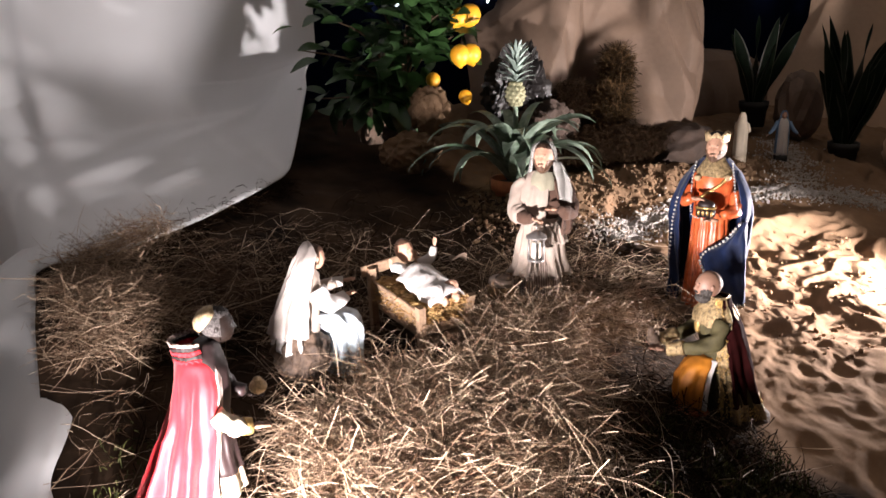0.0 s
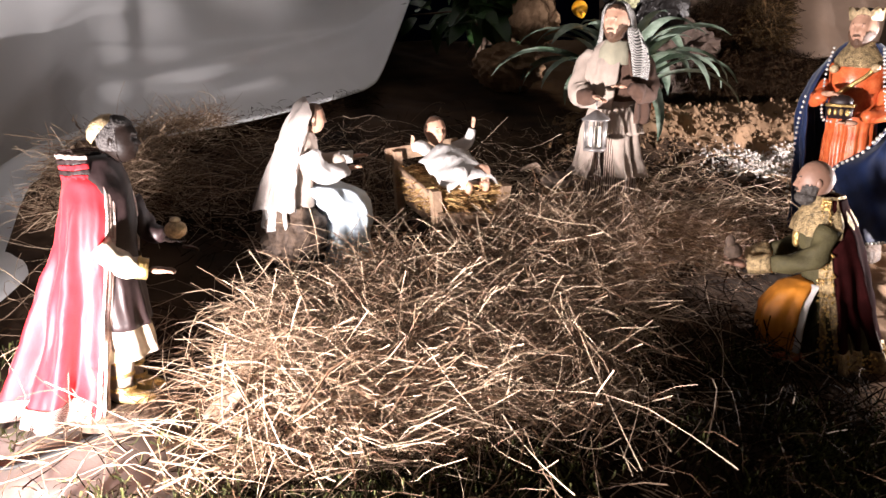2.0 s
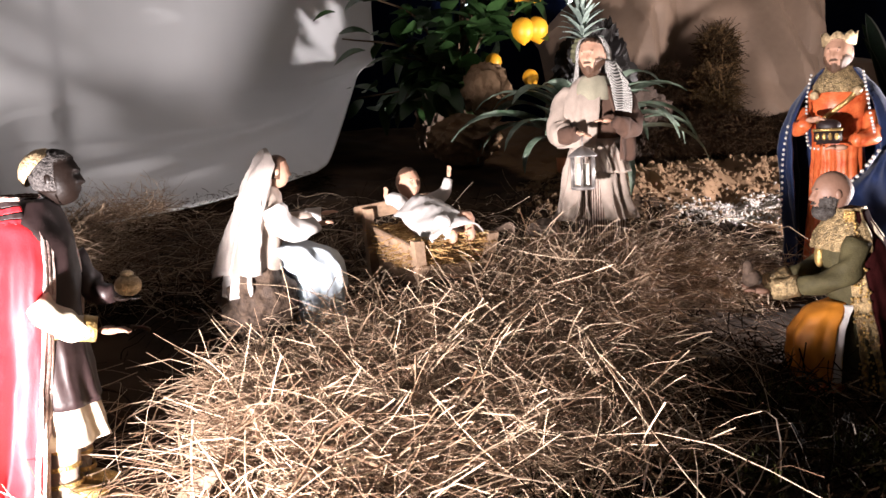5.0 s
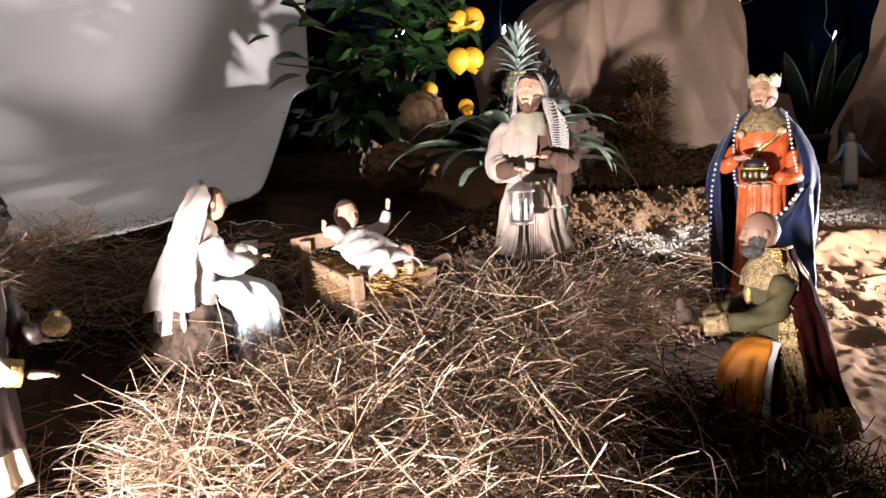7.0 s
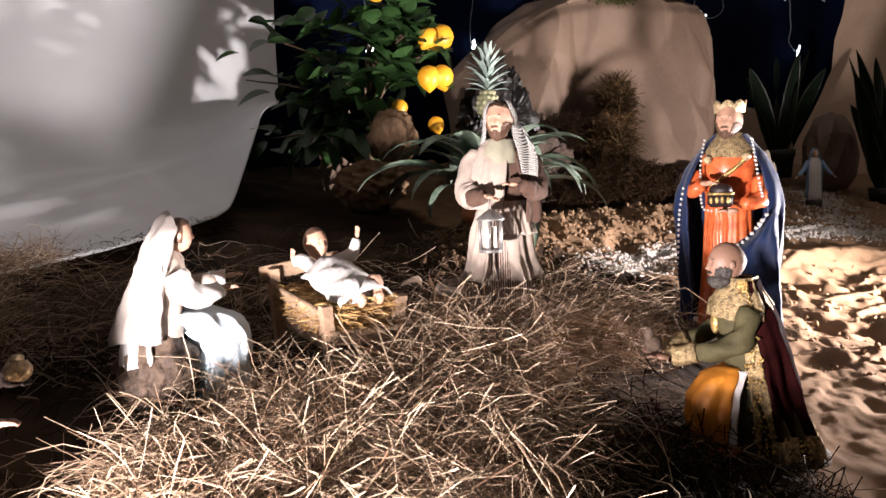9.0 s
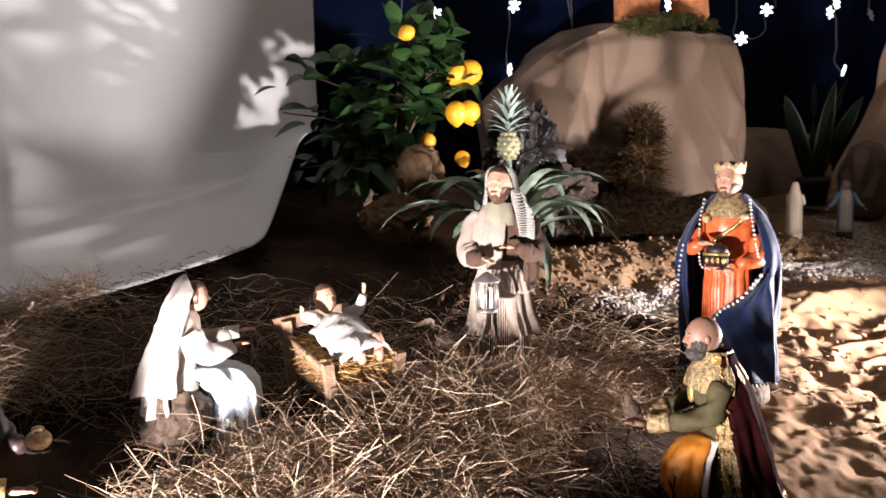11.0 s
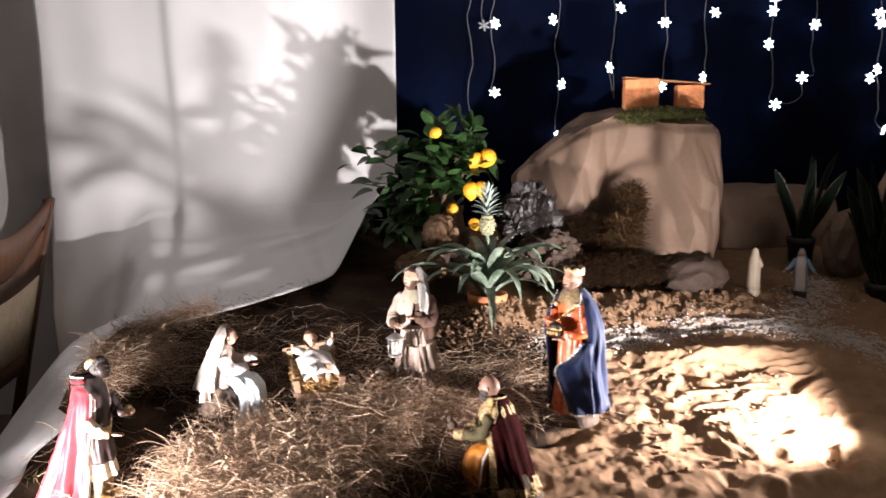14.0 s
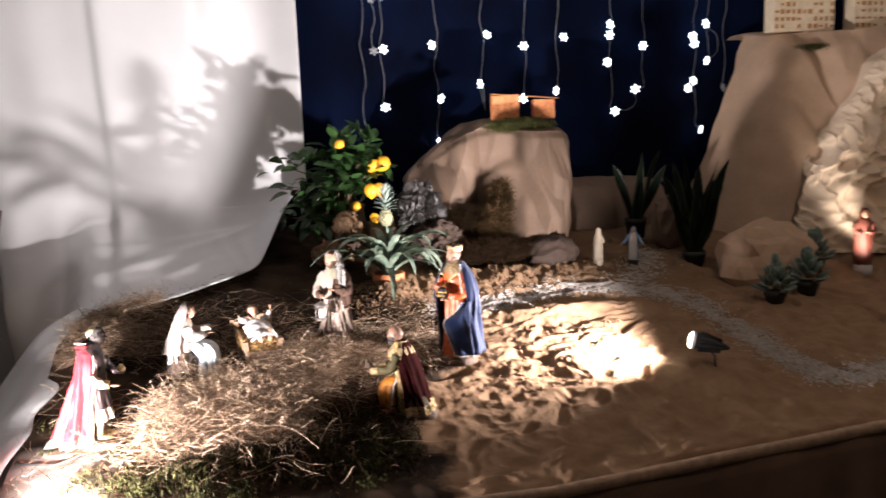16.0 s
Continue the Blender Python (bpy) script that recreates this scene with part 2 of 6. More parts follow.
def thing(name, label, category, bm=None, material=None, m=None, kind="", group="", shade=True):
    ob = new(name, from_bm(name, bm, material, shade) if bm else None)
    if m is not None:
        ob.matrix_world = m
    return tagged(ob, label, category, group, kind)


def loft(bm, rings, mi=0, closed=True, cap=(False, False)):
    rows = [[bm.verts.new(p) for p in r] for r in rings]
    n = len(rows[0])
    for a, b in zip(rows, rows[1:]):
        for i in range(n if closed else n - 1):
            j = (i + 1) % n
            bm.faces.new((a[i], a[j], b[j], b[i])).material_index = mi
    if cap[0]:
        bm.faces.new(rows[0][::-1]).material_index = mi
    if cap[1]:
        bm.faces.new(rows[-1]).material_index = mi
    return rows


def shell(bm, rings, thick, mi=0, mi_in=None):
    """An open cloth of rows of points, with thickness."""
    g = np.array([[tuple(p) for p in r] for r in rings], float)
    du, dv = np.gradient(g, axis=1), np.gradient(g, axis=0)
    n = np.cross(du, dv)
    n /= np.linalg.norm(n, axis=2, keepdims=True) + 1e-9
    inner = g - n * thick
    rows_a = loft(bm, [[tuple(p) for p in r] for r in g], mi, closed=False)
    rows_b = loft(bm, [[tuple(p) for p in r[::-1]] for r in inner], mi if mi_in is None else mi_in, closed=False)
    rows_b = [r[::-1] for r in rows_b]
    def stitch(a, b):
        for k in range(len(a) - 1):
            bm.faces.new((a[k + 1], a[k], b[k], b[k + 1])).material_index = mi
    stitch(rows_a[0], rows_b[0])
    stitch(rows_a[-1][::-1], rows_b[-1][::-1])
    stitch([r[0] for r in rows_a][::-1], [r[0] for r in rows_b][::-1])
    stitch([r[-1] for r in rows_a], [r[-1] for r in rows_b])


def ellipse(c, rx, ry, n=28, fold=0.0, k=9, phase=0.0, a0=0.0, a1=2 * math.pi, tilt=0.0):
    out = []
    closed = abs(a1 - a0 - 2 * math.pi) < 1e-6
    for i in range(n):
        t = a0 + (a1 - a0) * i / (n if closed else n - 1)
        meander = 0.8 * math.sin(2 * t + phase) + (1.3 * noise.noise(Vector((1.6 * math.cos(t), 1.6 * math.sin(t), 9 * c[2] + k))) if fold else 0)
        depth = fold * (1 + 0.7 * noise.noise(Vector((2.1 * math.cos(t), 2.1 * math.sin(t), 14 * c[2] - k)))) if fold else 0
        f = 1 + depth * (0.7 - 1.7 * abs(math.sin(0.5 * (k * t + phase + meander))) + 0.4 * math.sin((2 * k - 3) * t + 2.1 * phase + 1))
        x = math.cos(t) * rx * f
        out.append(Vector((c[0] + x, c[1] + math.sin(t) * ry * f, c[2] + tilt * x)))
    return out


def smooth_rows(rows, steps):
    """Rows between the rows, eased so that nothing overshoots."""
    out = []
    for a, b in zip(rows, rows[1:]):
        out += [tuple(p + (q - p) * s / steps for p, q in zip(a, b)) for s in range(steps)]
    out = out + [tuple(rows[-1])]
    for _ in range(2):
        out = [out[0]] + [tuple((p + 2 * q + r) / 4 for p, q, r in zip(u, v, w)) for u, v, w in zip(out, out[1:], out[2:])] + [out[-1]]
    return out


def robe(bm, profile, mi=0, n=40, k=9, phase=0.0, a0=0.0, a1=2 * math.pi, thick=0.0, cap=(True, True), mi_in=None):
    """profile: rows of z, cx, cy, rx, ry, fold, tilt."""
    rows = smooth_rows(profile, 5 if n >= 40 else 3)
    rings = [ellipse((cx, cy, z), rx, ry, int(n * 1.5), fo * 1.35, k, phase + z * 5 + 1.5 * noise.noise(Vector((z * 9, phase, k))), a0, a1, tl) for z, cx, cy, rx, ry, fo, tl in rows]
    if thick:
        shell(bm, rings, thick, mi, mi_in)
    else:
        loft(bm, rings, mi, True, cap)


def smooth_path(pts, steps=6):
    """A Catmull-Rom line through the points."""
    p = [Vector(q) for q in pts]
    p = [2 * p[0] - p[1]] + p + [2 * p[-1] - p[-2]]
    out = []
    for i in range(1, len(p) - 2):
        for s in range(steps):
            t = s / steps
            out.append(0.5 * (2 * p[i] + (p[i + 1] - p[i - 1]) * t + (2 * p[i - 1] - 5 * p[i] + 4 * p[i + 1] - p[i + 2]) * t * t
                              + (3 * p[i] - p[i - 1] - 3 * p[i + 1] + p[i + 2]) * t ** 3))
    out.append(p[-2])
    return out


def tube(bm, pts, radii, mi=0, n=10, cap=True, flat=1.0, fold=0.0):
    """A limb or wire along points; radii: one for all, or one for each point."""
    pts = [Vector(p) for p in pts]
    if isinstance(radii, (int, float)):
        radii = [radii] * len(pts)
    up = Vector((0.31, 0.17, 0.93))
    rings = []
    for i, p in enumerate(pts):
        d = (pts[min(i + 1, len(pts) - 1)] - pts[max(i - 1, 0)]).normalized()
        a = d.cross(up).normalized()
        b = d.cross(a)
        rings.append([p + radii[i] * (1 + fold * math.sin(3 * t + 5 * i)) * (a * math.cos(t) + b * flat * math.sin(t))
                      for t in (2 * math.pi * j / n for j in range(n))])
    loft(bm, rings, mi, True, (cap, cap))


def limb(bm, pts, radii, mi=0, n=12, steps=5, fold=0.0):
    path = smooth_path(pts, steps)
    r = [radii[min(int(i / steps), len(radii) - 1)] * (1 - (i % steps) / steps) + radii[min(int(i / steps) + 1, len(radii) - 1)] * ((i % steps) / steps)
         for i in range(len(path))]
    tube(bm, path, r, mi, n, fold=fold)


def ball(bm, c, r, mi=0, u=14, v=10, m=None):
    """An ellipsoid."""
    if isinstance(r, (int, float)):
        r = (r, r, r)
    mm = Matrix.Translation(c) @ (m or Matrix.Identity(4)) @ Matrix.Diagonal((*r, 1))
    rings = [[mm @ Vector((math.sin(p) * math.cos(a), math.sin(p) * math.sin(a), -math.cos(p))) for a in (2 * math.pi * i / u for i in range(u))]
             for p in (0.08 + (math.pi - 0.16) * j / (v - 1) for j in range(v))]
    loft(bm, rings, mi, True, (True, True))


def box(bm, c, size, mi=0, m=None, bevel=0.0):
    mm = Matrix.Translation(c) @ (m or Matrix.Identity(4)) @ Matrix.Diagonal((*size, 1))
    tmp = bmesh.new()
    bmesh.ops.create_cube(tmp, size=1, matrix=mm)
    if bevel:
        bmesh.ops.bevel(tmp, geom=tmp.edges[:], offset=bevel, segments=2, affect="EDGES")
    lookup = {v: bm.verts.new(v.co) for v in tmp.verts}
    for f in tmp.faces:
        bm.faces.new([lookup[v] for v in f.verts]).material_index = mi
    tmp.free()


def gz(x, y):
    """The height of the ground of the display, without its small lumps."""
    z = -0.14 + 0.2 * (y - 1.2)
    z = max(z, -0.200 + 0.2 * (z + 0.200))
    z += 0.058 * math.exp(-((x - 0.84) / 0.38) ** 2 - ((y - 1.38) / 0.26) ** 2)
    z += 0.075 * math.exp(-((x + 0.02) / 0.20) ** 2 - ((y - 1.86) / 0.22) ** 2)
    z += 0.085 * math.exp(-((x - 1.36) / 0.24) ** 2 - ((y - 2.24) / 0.13) ** 2)
    z += 0.045 * math.exp(-((x - 1.30) / 0.12) ** 2 - ((y - 2.15) / 0.06) ** 2)
    z += 0.05 * math.exp(-((x - 1.9) / 0.35) ** 2 - ((y - 2.36) / 0.12) ** 2)
    # front bank, raised and drawn out to shade the ground behind it
    z += 0.050 * math.exp(-((x - 0.52) / 0.20) ** 2 - ((y - 0.90) / 0.09) ** 2)
    z += 0.050 * math.exp(-((x - 0.80) / 0.20) ** 2 - ((y - 0.99) / 0.07) ** 2)
    z += 0.030 * math.exp(-((x - 2.05) / 0.50) ** 2 - ((y - 1.93) / 0.06) ** 2)
    z += 0.012 * math.exp(-((x - 2.05) / 0.25) ** 2 - ((y - 1.42) / 0.2) ** 2)
    z += 0.035 * math.exp(-((x - 2.44) / 0.16) ** 2 - ((y - 1.27) / 0.14) ** 2)
    return z


def step(a, b, v):
    t = max(0.0, min(1.0, (v - a) / (b - a)))
    return t * t * (3 - 2 * t)


def lumps(x, y):
    """Footprints, ridges and clods of the sand."""
    v = Vector((x, y, 0.3))
    w = v + 0.05 * Vector((noise.noise(v * 6), noise.noise(v * 6 + Vector((9, 0, 0))), 0))
    z = 0.009 * noise.noise(w * 5) + 0.006 * noise.noise(w * 13)
    sandy = max(0.0, min(1.0, (x - 1.15) * 4))
    dent = max(0.0, noise.noise(w * 10.0 + Vector((3, 1, 0))) - 0.16)
    foot = max(0.0, noise.noise(w * 5.5 + Vector((7, 4, 0))) - 0.2)
    ridge = 1 - abs(noise.noise(Vector((w.x * 4 + w.y * 5, w.y * 16 - w.x * 6, 1.7)))) * 3
    sandy *= 0.55 + 0.45 * max(0.0, min(1.0, (y - 1.05) * 4))
    z += sandy * (-0.060 * dent - 0.024 * foot + 0.0065 * max(0.0, ridge) + 0.0052 * noise.noise(w * 30) + 0.0024 * noise.noise(w * 74))
    # a ridge added before the floodlight so its pool ends in ragged shade
    shade_berm = math.exp(-((y - 1.19 - 0.05 * noise.noise(v * 4)) / 0.045) ** 2) * step(1.75, 2.0, x) * (1 - step(2.20, 2.32, x))
    z += shade_berm * max(0.0, 0.014 + 0.030 * noise.noise(w * 11))
    clod = math.exp(-((y - 2.27 - 0.12 * (x - 1.4)) / 0.13) ** 2) * max(0.0, min(1.0, (x - 1.1) * 5)) * max(0.0, min(1.0, (2.7 - x) * 3))
    c = max(0.0, noise.noise(w * 24)) + 0.6 * max(0.0, noise.noise(w * 47)) + 0.5 * noise.noise(w * 9)
    return z + clod * (0.034 * c + 0.012 * max(0.0, noise.noise(w * 85)))


def rumple(bm, start, amp, f):
    """Uneven wrinkles over all that was built since start."""
    bm.verts.ensure_lookup_table()
    for v in bm.verts[start:]:
        q = v.co * f
        v.co += amp * Vector(noise.noise_vector(q)) + amp * 0.4 * Vector(noise.noise_vector(q * 2.3))

# ---------------------------------------------------------------- the room
def slab(name, c, size, material, label, category="wall"):
    bm = bmesh.new()
    box(bm, c, size)
    return thing(name, label, category, bm, material, kind="structure", shade=False)


FLOOR = -0.66
slab("floor", (1.5, 0.0, FLOOR - 0.05), (9.0, 8.0, 0.1), M_FLOOR, "dark polished stone church floor", "floor")
slab("wall_north", (1.5, 3.60, 1.2), (9.0, 0.2, 3.9), M_PLASTER, "grey plastered wall behind the display")
slab("wall_west", (-2.9, 0.0, 1.2), (0.2, 7.0, 3.9), M_PLASTER, "grey plastered side wall of the church")
slab("wall_east", (5.9, 0.0, 1.2), (0.2, 7.0, 3.9), M_PLASTER, "grey plastered side wall of the church")
slab("wall_south", (1.5, -3.9, 1.2), (9.0, 0.2, 3.9), M_PLASTER, "grey plastered wall facing the display")
slab("ceiling", (1.5, 0.0, 3.2), (9.0, 8.0, 0.1), M_PLASTER, "plain grey plastered ceiling", "ceiling")

# the night cloth behind the display
rings = []
for j in range(14):
    z = 0.1 + 2.7 * j / 13
    rings.append([Vector((0.85 + 4.6 * i / 90, 3.44 + 0.012 * math.sin(i * 0.9 + 0.3 * math.sin(z * 3)) + 0.01 * noise.noise((i * 0.2, z, 0)), z)) for i in range(91)])
bm = bmesh.new()
shell(bm, rings, 0.004)
thing("backdrop", "dark navy night-sky cloth hung behind the display", "backdrop", bm, M_NAVY, kind="structure")

# the sloping ground of the display
def front(x):
    """The line of the platform's front edge."""
    return 0.605 + 0.14 * max(0.0, x - 1.55)


X0, X1, Y1 = -0.10, 4.75, 3.42
NX, NY = 820, 450
rows = []
for j in range(NY + 1):
    rows.append([])
    for i in range(NX + 1):
        x = X0 + (X1 - X0) * i / NX
        y0 = front(x) + 0.018
        y = y0 + (Y1 - y0) * j / NY
        # the sand has sunk in a crooked gap behind the edge board
        gap = step(1.75, 2.1, x + 0.25 * noise.noise((x * 5, 0.0, 2.0))) * (1 - step(0.0, 0.060 + 0.03 * noise.noise((x * 9, 3.0, 0.0)), y - y0))
        rows[-1].append((x, y, gz(x, y) + lumps(x, y) - 0.085 * gap))
bm = bmesh.new()
g = loft(bm, rows, 0, closed=False)
edge = [g[0], [bm.verts.new((v.co.x, v.co.y, -0.34)) for v in g[0]]]
for i in range(NX):
    bm.faces.new((edge[0][i + 1], edge[0][i], edge[1][i], edge[1][i + 1]))
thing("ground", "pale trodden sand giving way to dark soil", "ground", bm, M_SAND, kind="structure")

# the platform's front: a batten along the edge and cloth to the floor
bm = bmesh.new()
rings = []
for i in range(121):
    x = -0.14 + 4.92 * i / 120
    y, z = front(x), -0.190 + 0.004 * noise.noise((x * 3, 0.0, 7.0))
    rings.append([Vector((x, y + dy, z + dz)) for dy, dz in ((-0.014, -0.032), (-0.015, -0.004), (-0.011, 0.0), (0.010, 0.001), (0.014, -0.004), (0.014, -0.032))])
loft(bm, rings, 0, True, (True, True))
thing("trim", "pale brown board along the platform edge", "trim", bm, M_CRATE, kind="structure")
rings = []
for j in range(8):
    z = -0.220 - 0.43 * j / 7
    rings.append([Vector((x, front(x) - 0.006 + (0.004 + 0.02 * j / 7) * math.sin(i * 0.55 + math.sin(i * 0.13) * 2), z)) for i, x in ((i, -0.1 + 4.9 * i / 160) for i in range(161))])
bm = bmesh.new()
shell(bm, rings[::-1], 0.004)
thing("platform_skirt", "dark brown cloth hanging from the platform edge", "skirt", bm, M_CLOTH_BROWN, kind="structure")


# ---------------------------------------------------------------- the white sheet
def sheet():
    us = 110
    low = smooth_path([(-0.52, 2.86, -0.60), (-0.42, 2.66, -0.52), (-0.25, 2.42, -0.18), (-0.10, 2.26, 0.08), (0.06, 2.27, 0.100), (0.30, 2.42, 0.122),
                       (0.50, 2.575, 0.152), (0.615, 2.675, 0.172), (0.662, 2.715, 0.186), (0.70, 2.765, 0.215), (0.77, 2.88, 0.335), (0.835, 3.0, 0.455)], 12)
    rings = []
    for i in range(us + 1):
        u = i / us
        x = -0.72 + 1.70 * u
        k = u * (len(low) - 1)
        b = low[min(int(k), len(low) - 2)].lerp(low[min(int(k) + 1, len(low) - 1)], k - int(k))
        hang = 0.55 + 0.05 * math.sin(3 * u)
        ctrl = Vector((x * 0.65 + b.x * 0.35 - 0.02, 3.28 - 0.25 * (1 - u), max(b.z, -0.1) + 0.10))
        h = Vector((x, 3.36, hang))
        col = []
        for j in range(30):
            z = 2.75 + (hang - 2.75) * j / 30
            col.append(Vector((x, 3.36, z)))
        for j in range(60):
            t = j / 59
            drop = h - Vector((0, 0, 0.38 * (h.z - b.z)))
            col.append(h * (1 - t) ** 3 + drop * 3 * t * (1 - t) ** 2 + ctrl * 3 * t * t * (1 - t) + b * t ** 3)
        for j, p in enumerate(col):
            s = j / (len(col) - 1)
            fold = 0.022 * math.sin(u * 11 + 1.3 * math.sin(u * 7 + 0.5 * p.z)) + 0.006 * math.sin(u * 29 + p.z * 1.2 + 2 * math.sin(u * 5)) + 0.016 * math.tanh((u - 0.356 - 0.01 * math.sin(p.z * 3)) * 70) - 0.010 * math.tanh((u - 0.66) * 50)
            fold *= (1 - 0.75 * max(0, (s - 0.5) * 2))
            wav = 0.014 * max(0, (s - 0.55) * 2.2) * (1 - max(0, (s - 0.85) / 0.15)) * math.sin(21 * s + 5 * u + 2 * math.sin(6 * u))
            for s0, tilt, high in ((0.82, -0.26, 0.026), (0.90, -0.20, 0.012), (0.70, 0.06, 0.012), (0.86, 0.10, 0.010)):
                q = (s - s0 - tilt * (u - 0.4) - 0.012 * math.sin(9 * u + s0 * 40)) / 0.012
                wav += high * max(0.0, min(1.0, (0.95 - s) * 14)) * math.exp(-q * q if q < 0 else -q * q * 0.12) * math.sin(math.pi * min(1, max(0, u * 1.1)))
            d = Vector((0, -1, 0.3)) if s > 0.55 else Vector((0, -1, 0))
            p += d * (fold + wav + 0.02 * noise.noise(p * 3.1)) * (0.35 if s > 0.97 else 1) - Vector((0, 0.03, 0))
            p.y = min(p.y, 3.40)
        rings.append(col)
    bm = bmesh.new()
    shell(bm, rings, 0.003)
    # the part that spills over the platform's side
    spine = smooth_path([(-0.02, 2.42, 0.12), (-0.10, 2.20, 0.08), (-0.085, 2.00, 0.035), (-0.05, 1.80, -0.005), (-0.045, 1.62, -0.05), (-0.09, 1.45, -0.085),
                         (-0.075, 1.28, -0.115), (-0.10, 1.10, -0.155), (-0.11, 0.92, -0.195), (-0.16, 0.74, -0.26)], 8)
    rings = []
    for i, p in enumerate(spine):
        row = []
        for j in range(22):
            t = j / 21
            out = 0.62 * t
            z = p.z + 0.05 * math.sin(t * 3.0) * (1 - t) - 0.50 * t ** 1.6 + 0.022 * math.sin(i * 0.23 + t * 5) * t ** 0.5 + 0.03 * noise.noise((p.y * 3, t * 3, 2)) - 0.05 * t ** 0.6 * abs(noise.noise((p.y * 4.5 + 2 * t, t * 1.3, 5)))
            row.append(Vector((p.x - out * 0.75, p.y - 0.12 * t + 0.02 * math.sin(i * 0.3 + 5 * t), z + 0.012)))
        rings.append(row)
    shell(bm, rings, 0.003)
    return thing("white_sheet", "creased white cotton sheet hung up and spilling over the platform", "sheet", bm, M_SHEET)


sheet()


# ---------------------------------------------------------------- paper rocks
def plan_line(pts, n):
    path = smooth_path(pts, 10)
    return [path[int(k)].lerp(path[min(int(k) + 1, len(path) - 1)], k - int(k))
            for k in (i * (len(path) - 1) / (n - 1) for i in range(n))]


def facets(u, v, seed):
    """Flat triangles between random heights, -1 to 1: the planes that stiff paper folds into."""
    i, j = math.floor(u), math.floor(v)
    s, t = u - i, v - j
    h = [noise.cell(Vector((i + a + 0.5, j + b + 0.5, seed))) for a, b in ((0, 0), (1, 0), (0, 1), (1, 1))]
    if noise.cell(Vector((i + 0.5, j + 0.5, seed + 7))) > 0.2:
        return h[0] + s * (h[1] - h[0]) + t * (h[2] - h[0]) if s + t < 1 else h[3] + (1 - s) * (h[2] - h[3]) + (1 - t) * (h[1] - h[3])
    return h[0] + s * (h[1] - h[0]) + t * (h[3] - h[1]) if s > t else h[0] + t * (h[2] - h[0]) + s * (h[3] - h[2])


def crumple(p, amp, f=7.0):
    """Folds of stiff paper: broad pleats broken into flat planes with sharp creases."""
    q = p * f
    w = q + 0.4 * Vector(noise.noise_vector(q * 0.7))
    a = 1 - 2 * abs(noise.noise(Vector((w.x * 1.1, w.y * 1.1, q.z * 0.16 + 0.4 * w.x))))
    u, v = w.x + 0.7 * w.y, w.z + 0.3 * w.x
    b = facets(u * 1.5, v * 0.55, 1.5)
    c = facets(u * 3.1 + 0.4 * v, v * 1.5, 4.5)
    return amp * (0.75 * a + 1.5 * b + 0.7 * c - 0.4)


def crush(p, amp, f):
    """Paper crushed in the hand: sharp ridges that run every way."""
    w = p * f + 0.4 * Vector(noise.noise_vector(p * f * 0.9))
    return amp * sum(k * (1 - 2.4 * abs(noise.noise(w * g + Vector((g, 0, 0))))) for k, g in ((0.9, 1.0), (0.55, 2.1), (0.28, 4.3)))


def paper_rock(base, top, back, n, m, amp, f=7.0, fold=crumple):
    """base and top: plan lines with heights; the stiff paper runs up between them in folds and back over the top."""
    a, b, c = plan_line(base, n), plan_line(top, n), plan_line(back, n)
    rings = []
    k = m // 4
    for j in range(m + k):
        row = []
        for i in range(n):
            if j < m:
                t = j / (m - 1)
                p = a[i].lerp(b[i], t)
                round_over = 0.018 * step(0.92, 1.0, t)
                p = p + Vector((0, -1, 0.15)) * (0.05 * math.sin(math.pi * t) + fold(p, amp, f)) + Vector((0, round_over, -0.3 * round_over))
            else:
                t = (j - m + 1) / k
                p = b[i].lerp(c[i], t) + Vector((0, 0.018 * (1 - t), 0.02 * math.sin(math.pi * t)))
                p = p + Vector((0, 0, 1)) * crumple(p, amp * 0.4, f)
            row.append(p)
        rings.append(row)
    bm = bmesh.new()
    shell(bm, rings, 0.003)
    return bm


def paper_thing(name, label, category, bm, material):
    """Paper facets that run into one another, with the sharp creases kept."""
    ob = thing(name, label, category, bm, material)
    ob.data.set_sharp_from_angle(angle=radians(17))
    return ob


bm = paper_rock([(1.50, 3.05, 0.15), (1.58, 2.84, 0.18), (1.76, 2.80, 0.20), (1.98, 2.82, 0.20), (2.045, 2.64, 0.20), (2.16, 2.55, 0.20), (2.31, 2.60, 0.18), (2.40, 2.80, 0.18), (2.38, 3.2, 0.2)],
                [(1.52, 3.08, 0.58), (1.60, 2.90, 0.665), (1.74, 2.80, 0.78), (1.90, 2.77, 0.85), (2.05, 2.77, 0.85), (2.13, 2.64, 0.83), (2.33, 2.69, 0.82), (2.40, 2.83, 0.78), (2.36, 3.2, 0.76)],
                [(1.66, 3.25, 0.6), (1.72, 3.2, 0.72), (1.8, 3.2, 0.82), (1.93, 3.2, 0.87), (2.06, 3.2, 0.88), (2.16, 3.2, 0.88), (2.26, 3.2, 0.87), (2.34, 3.2, 0.84), (2.40, 3.25, 0.78)],
                190, 80, 0.036, 4.6)
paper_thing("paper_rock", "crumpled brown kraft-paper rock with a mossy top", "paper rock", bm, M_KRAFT)
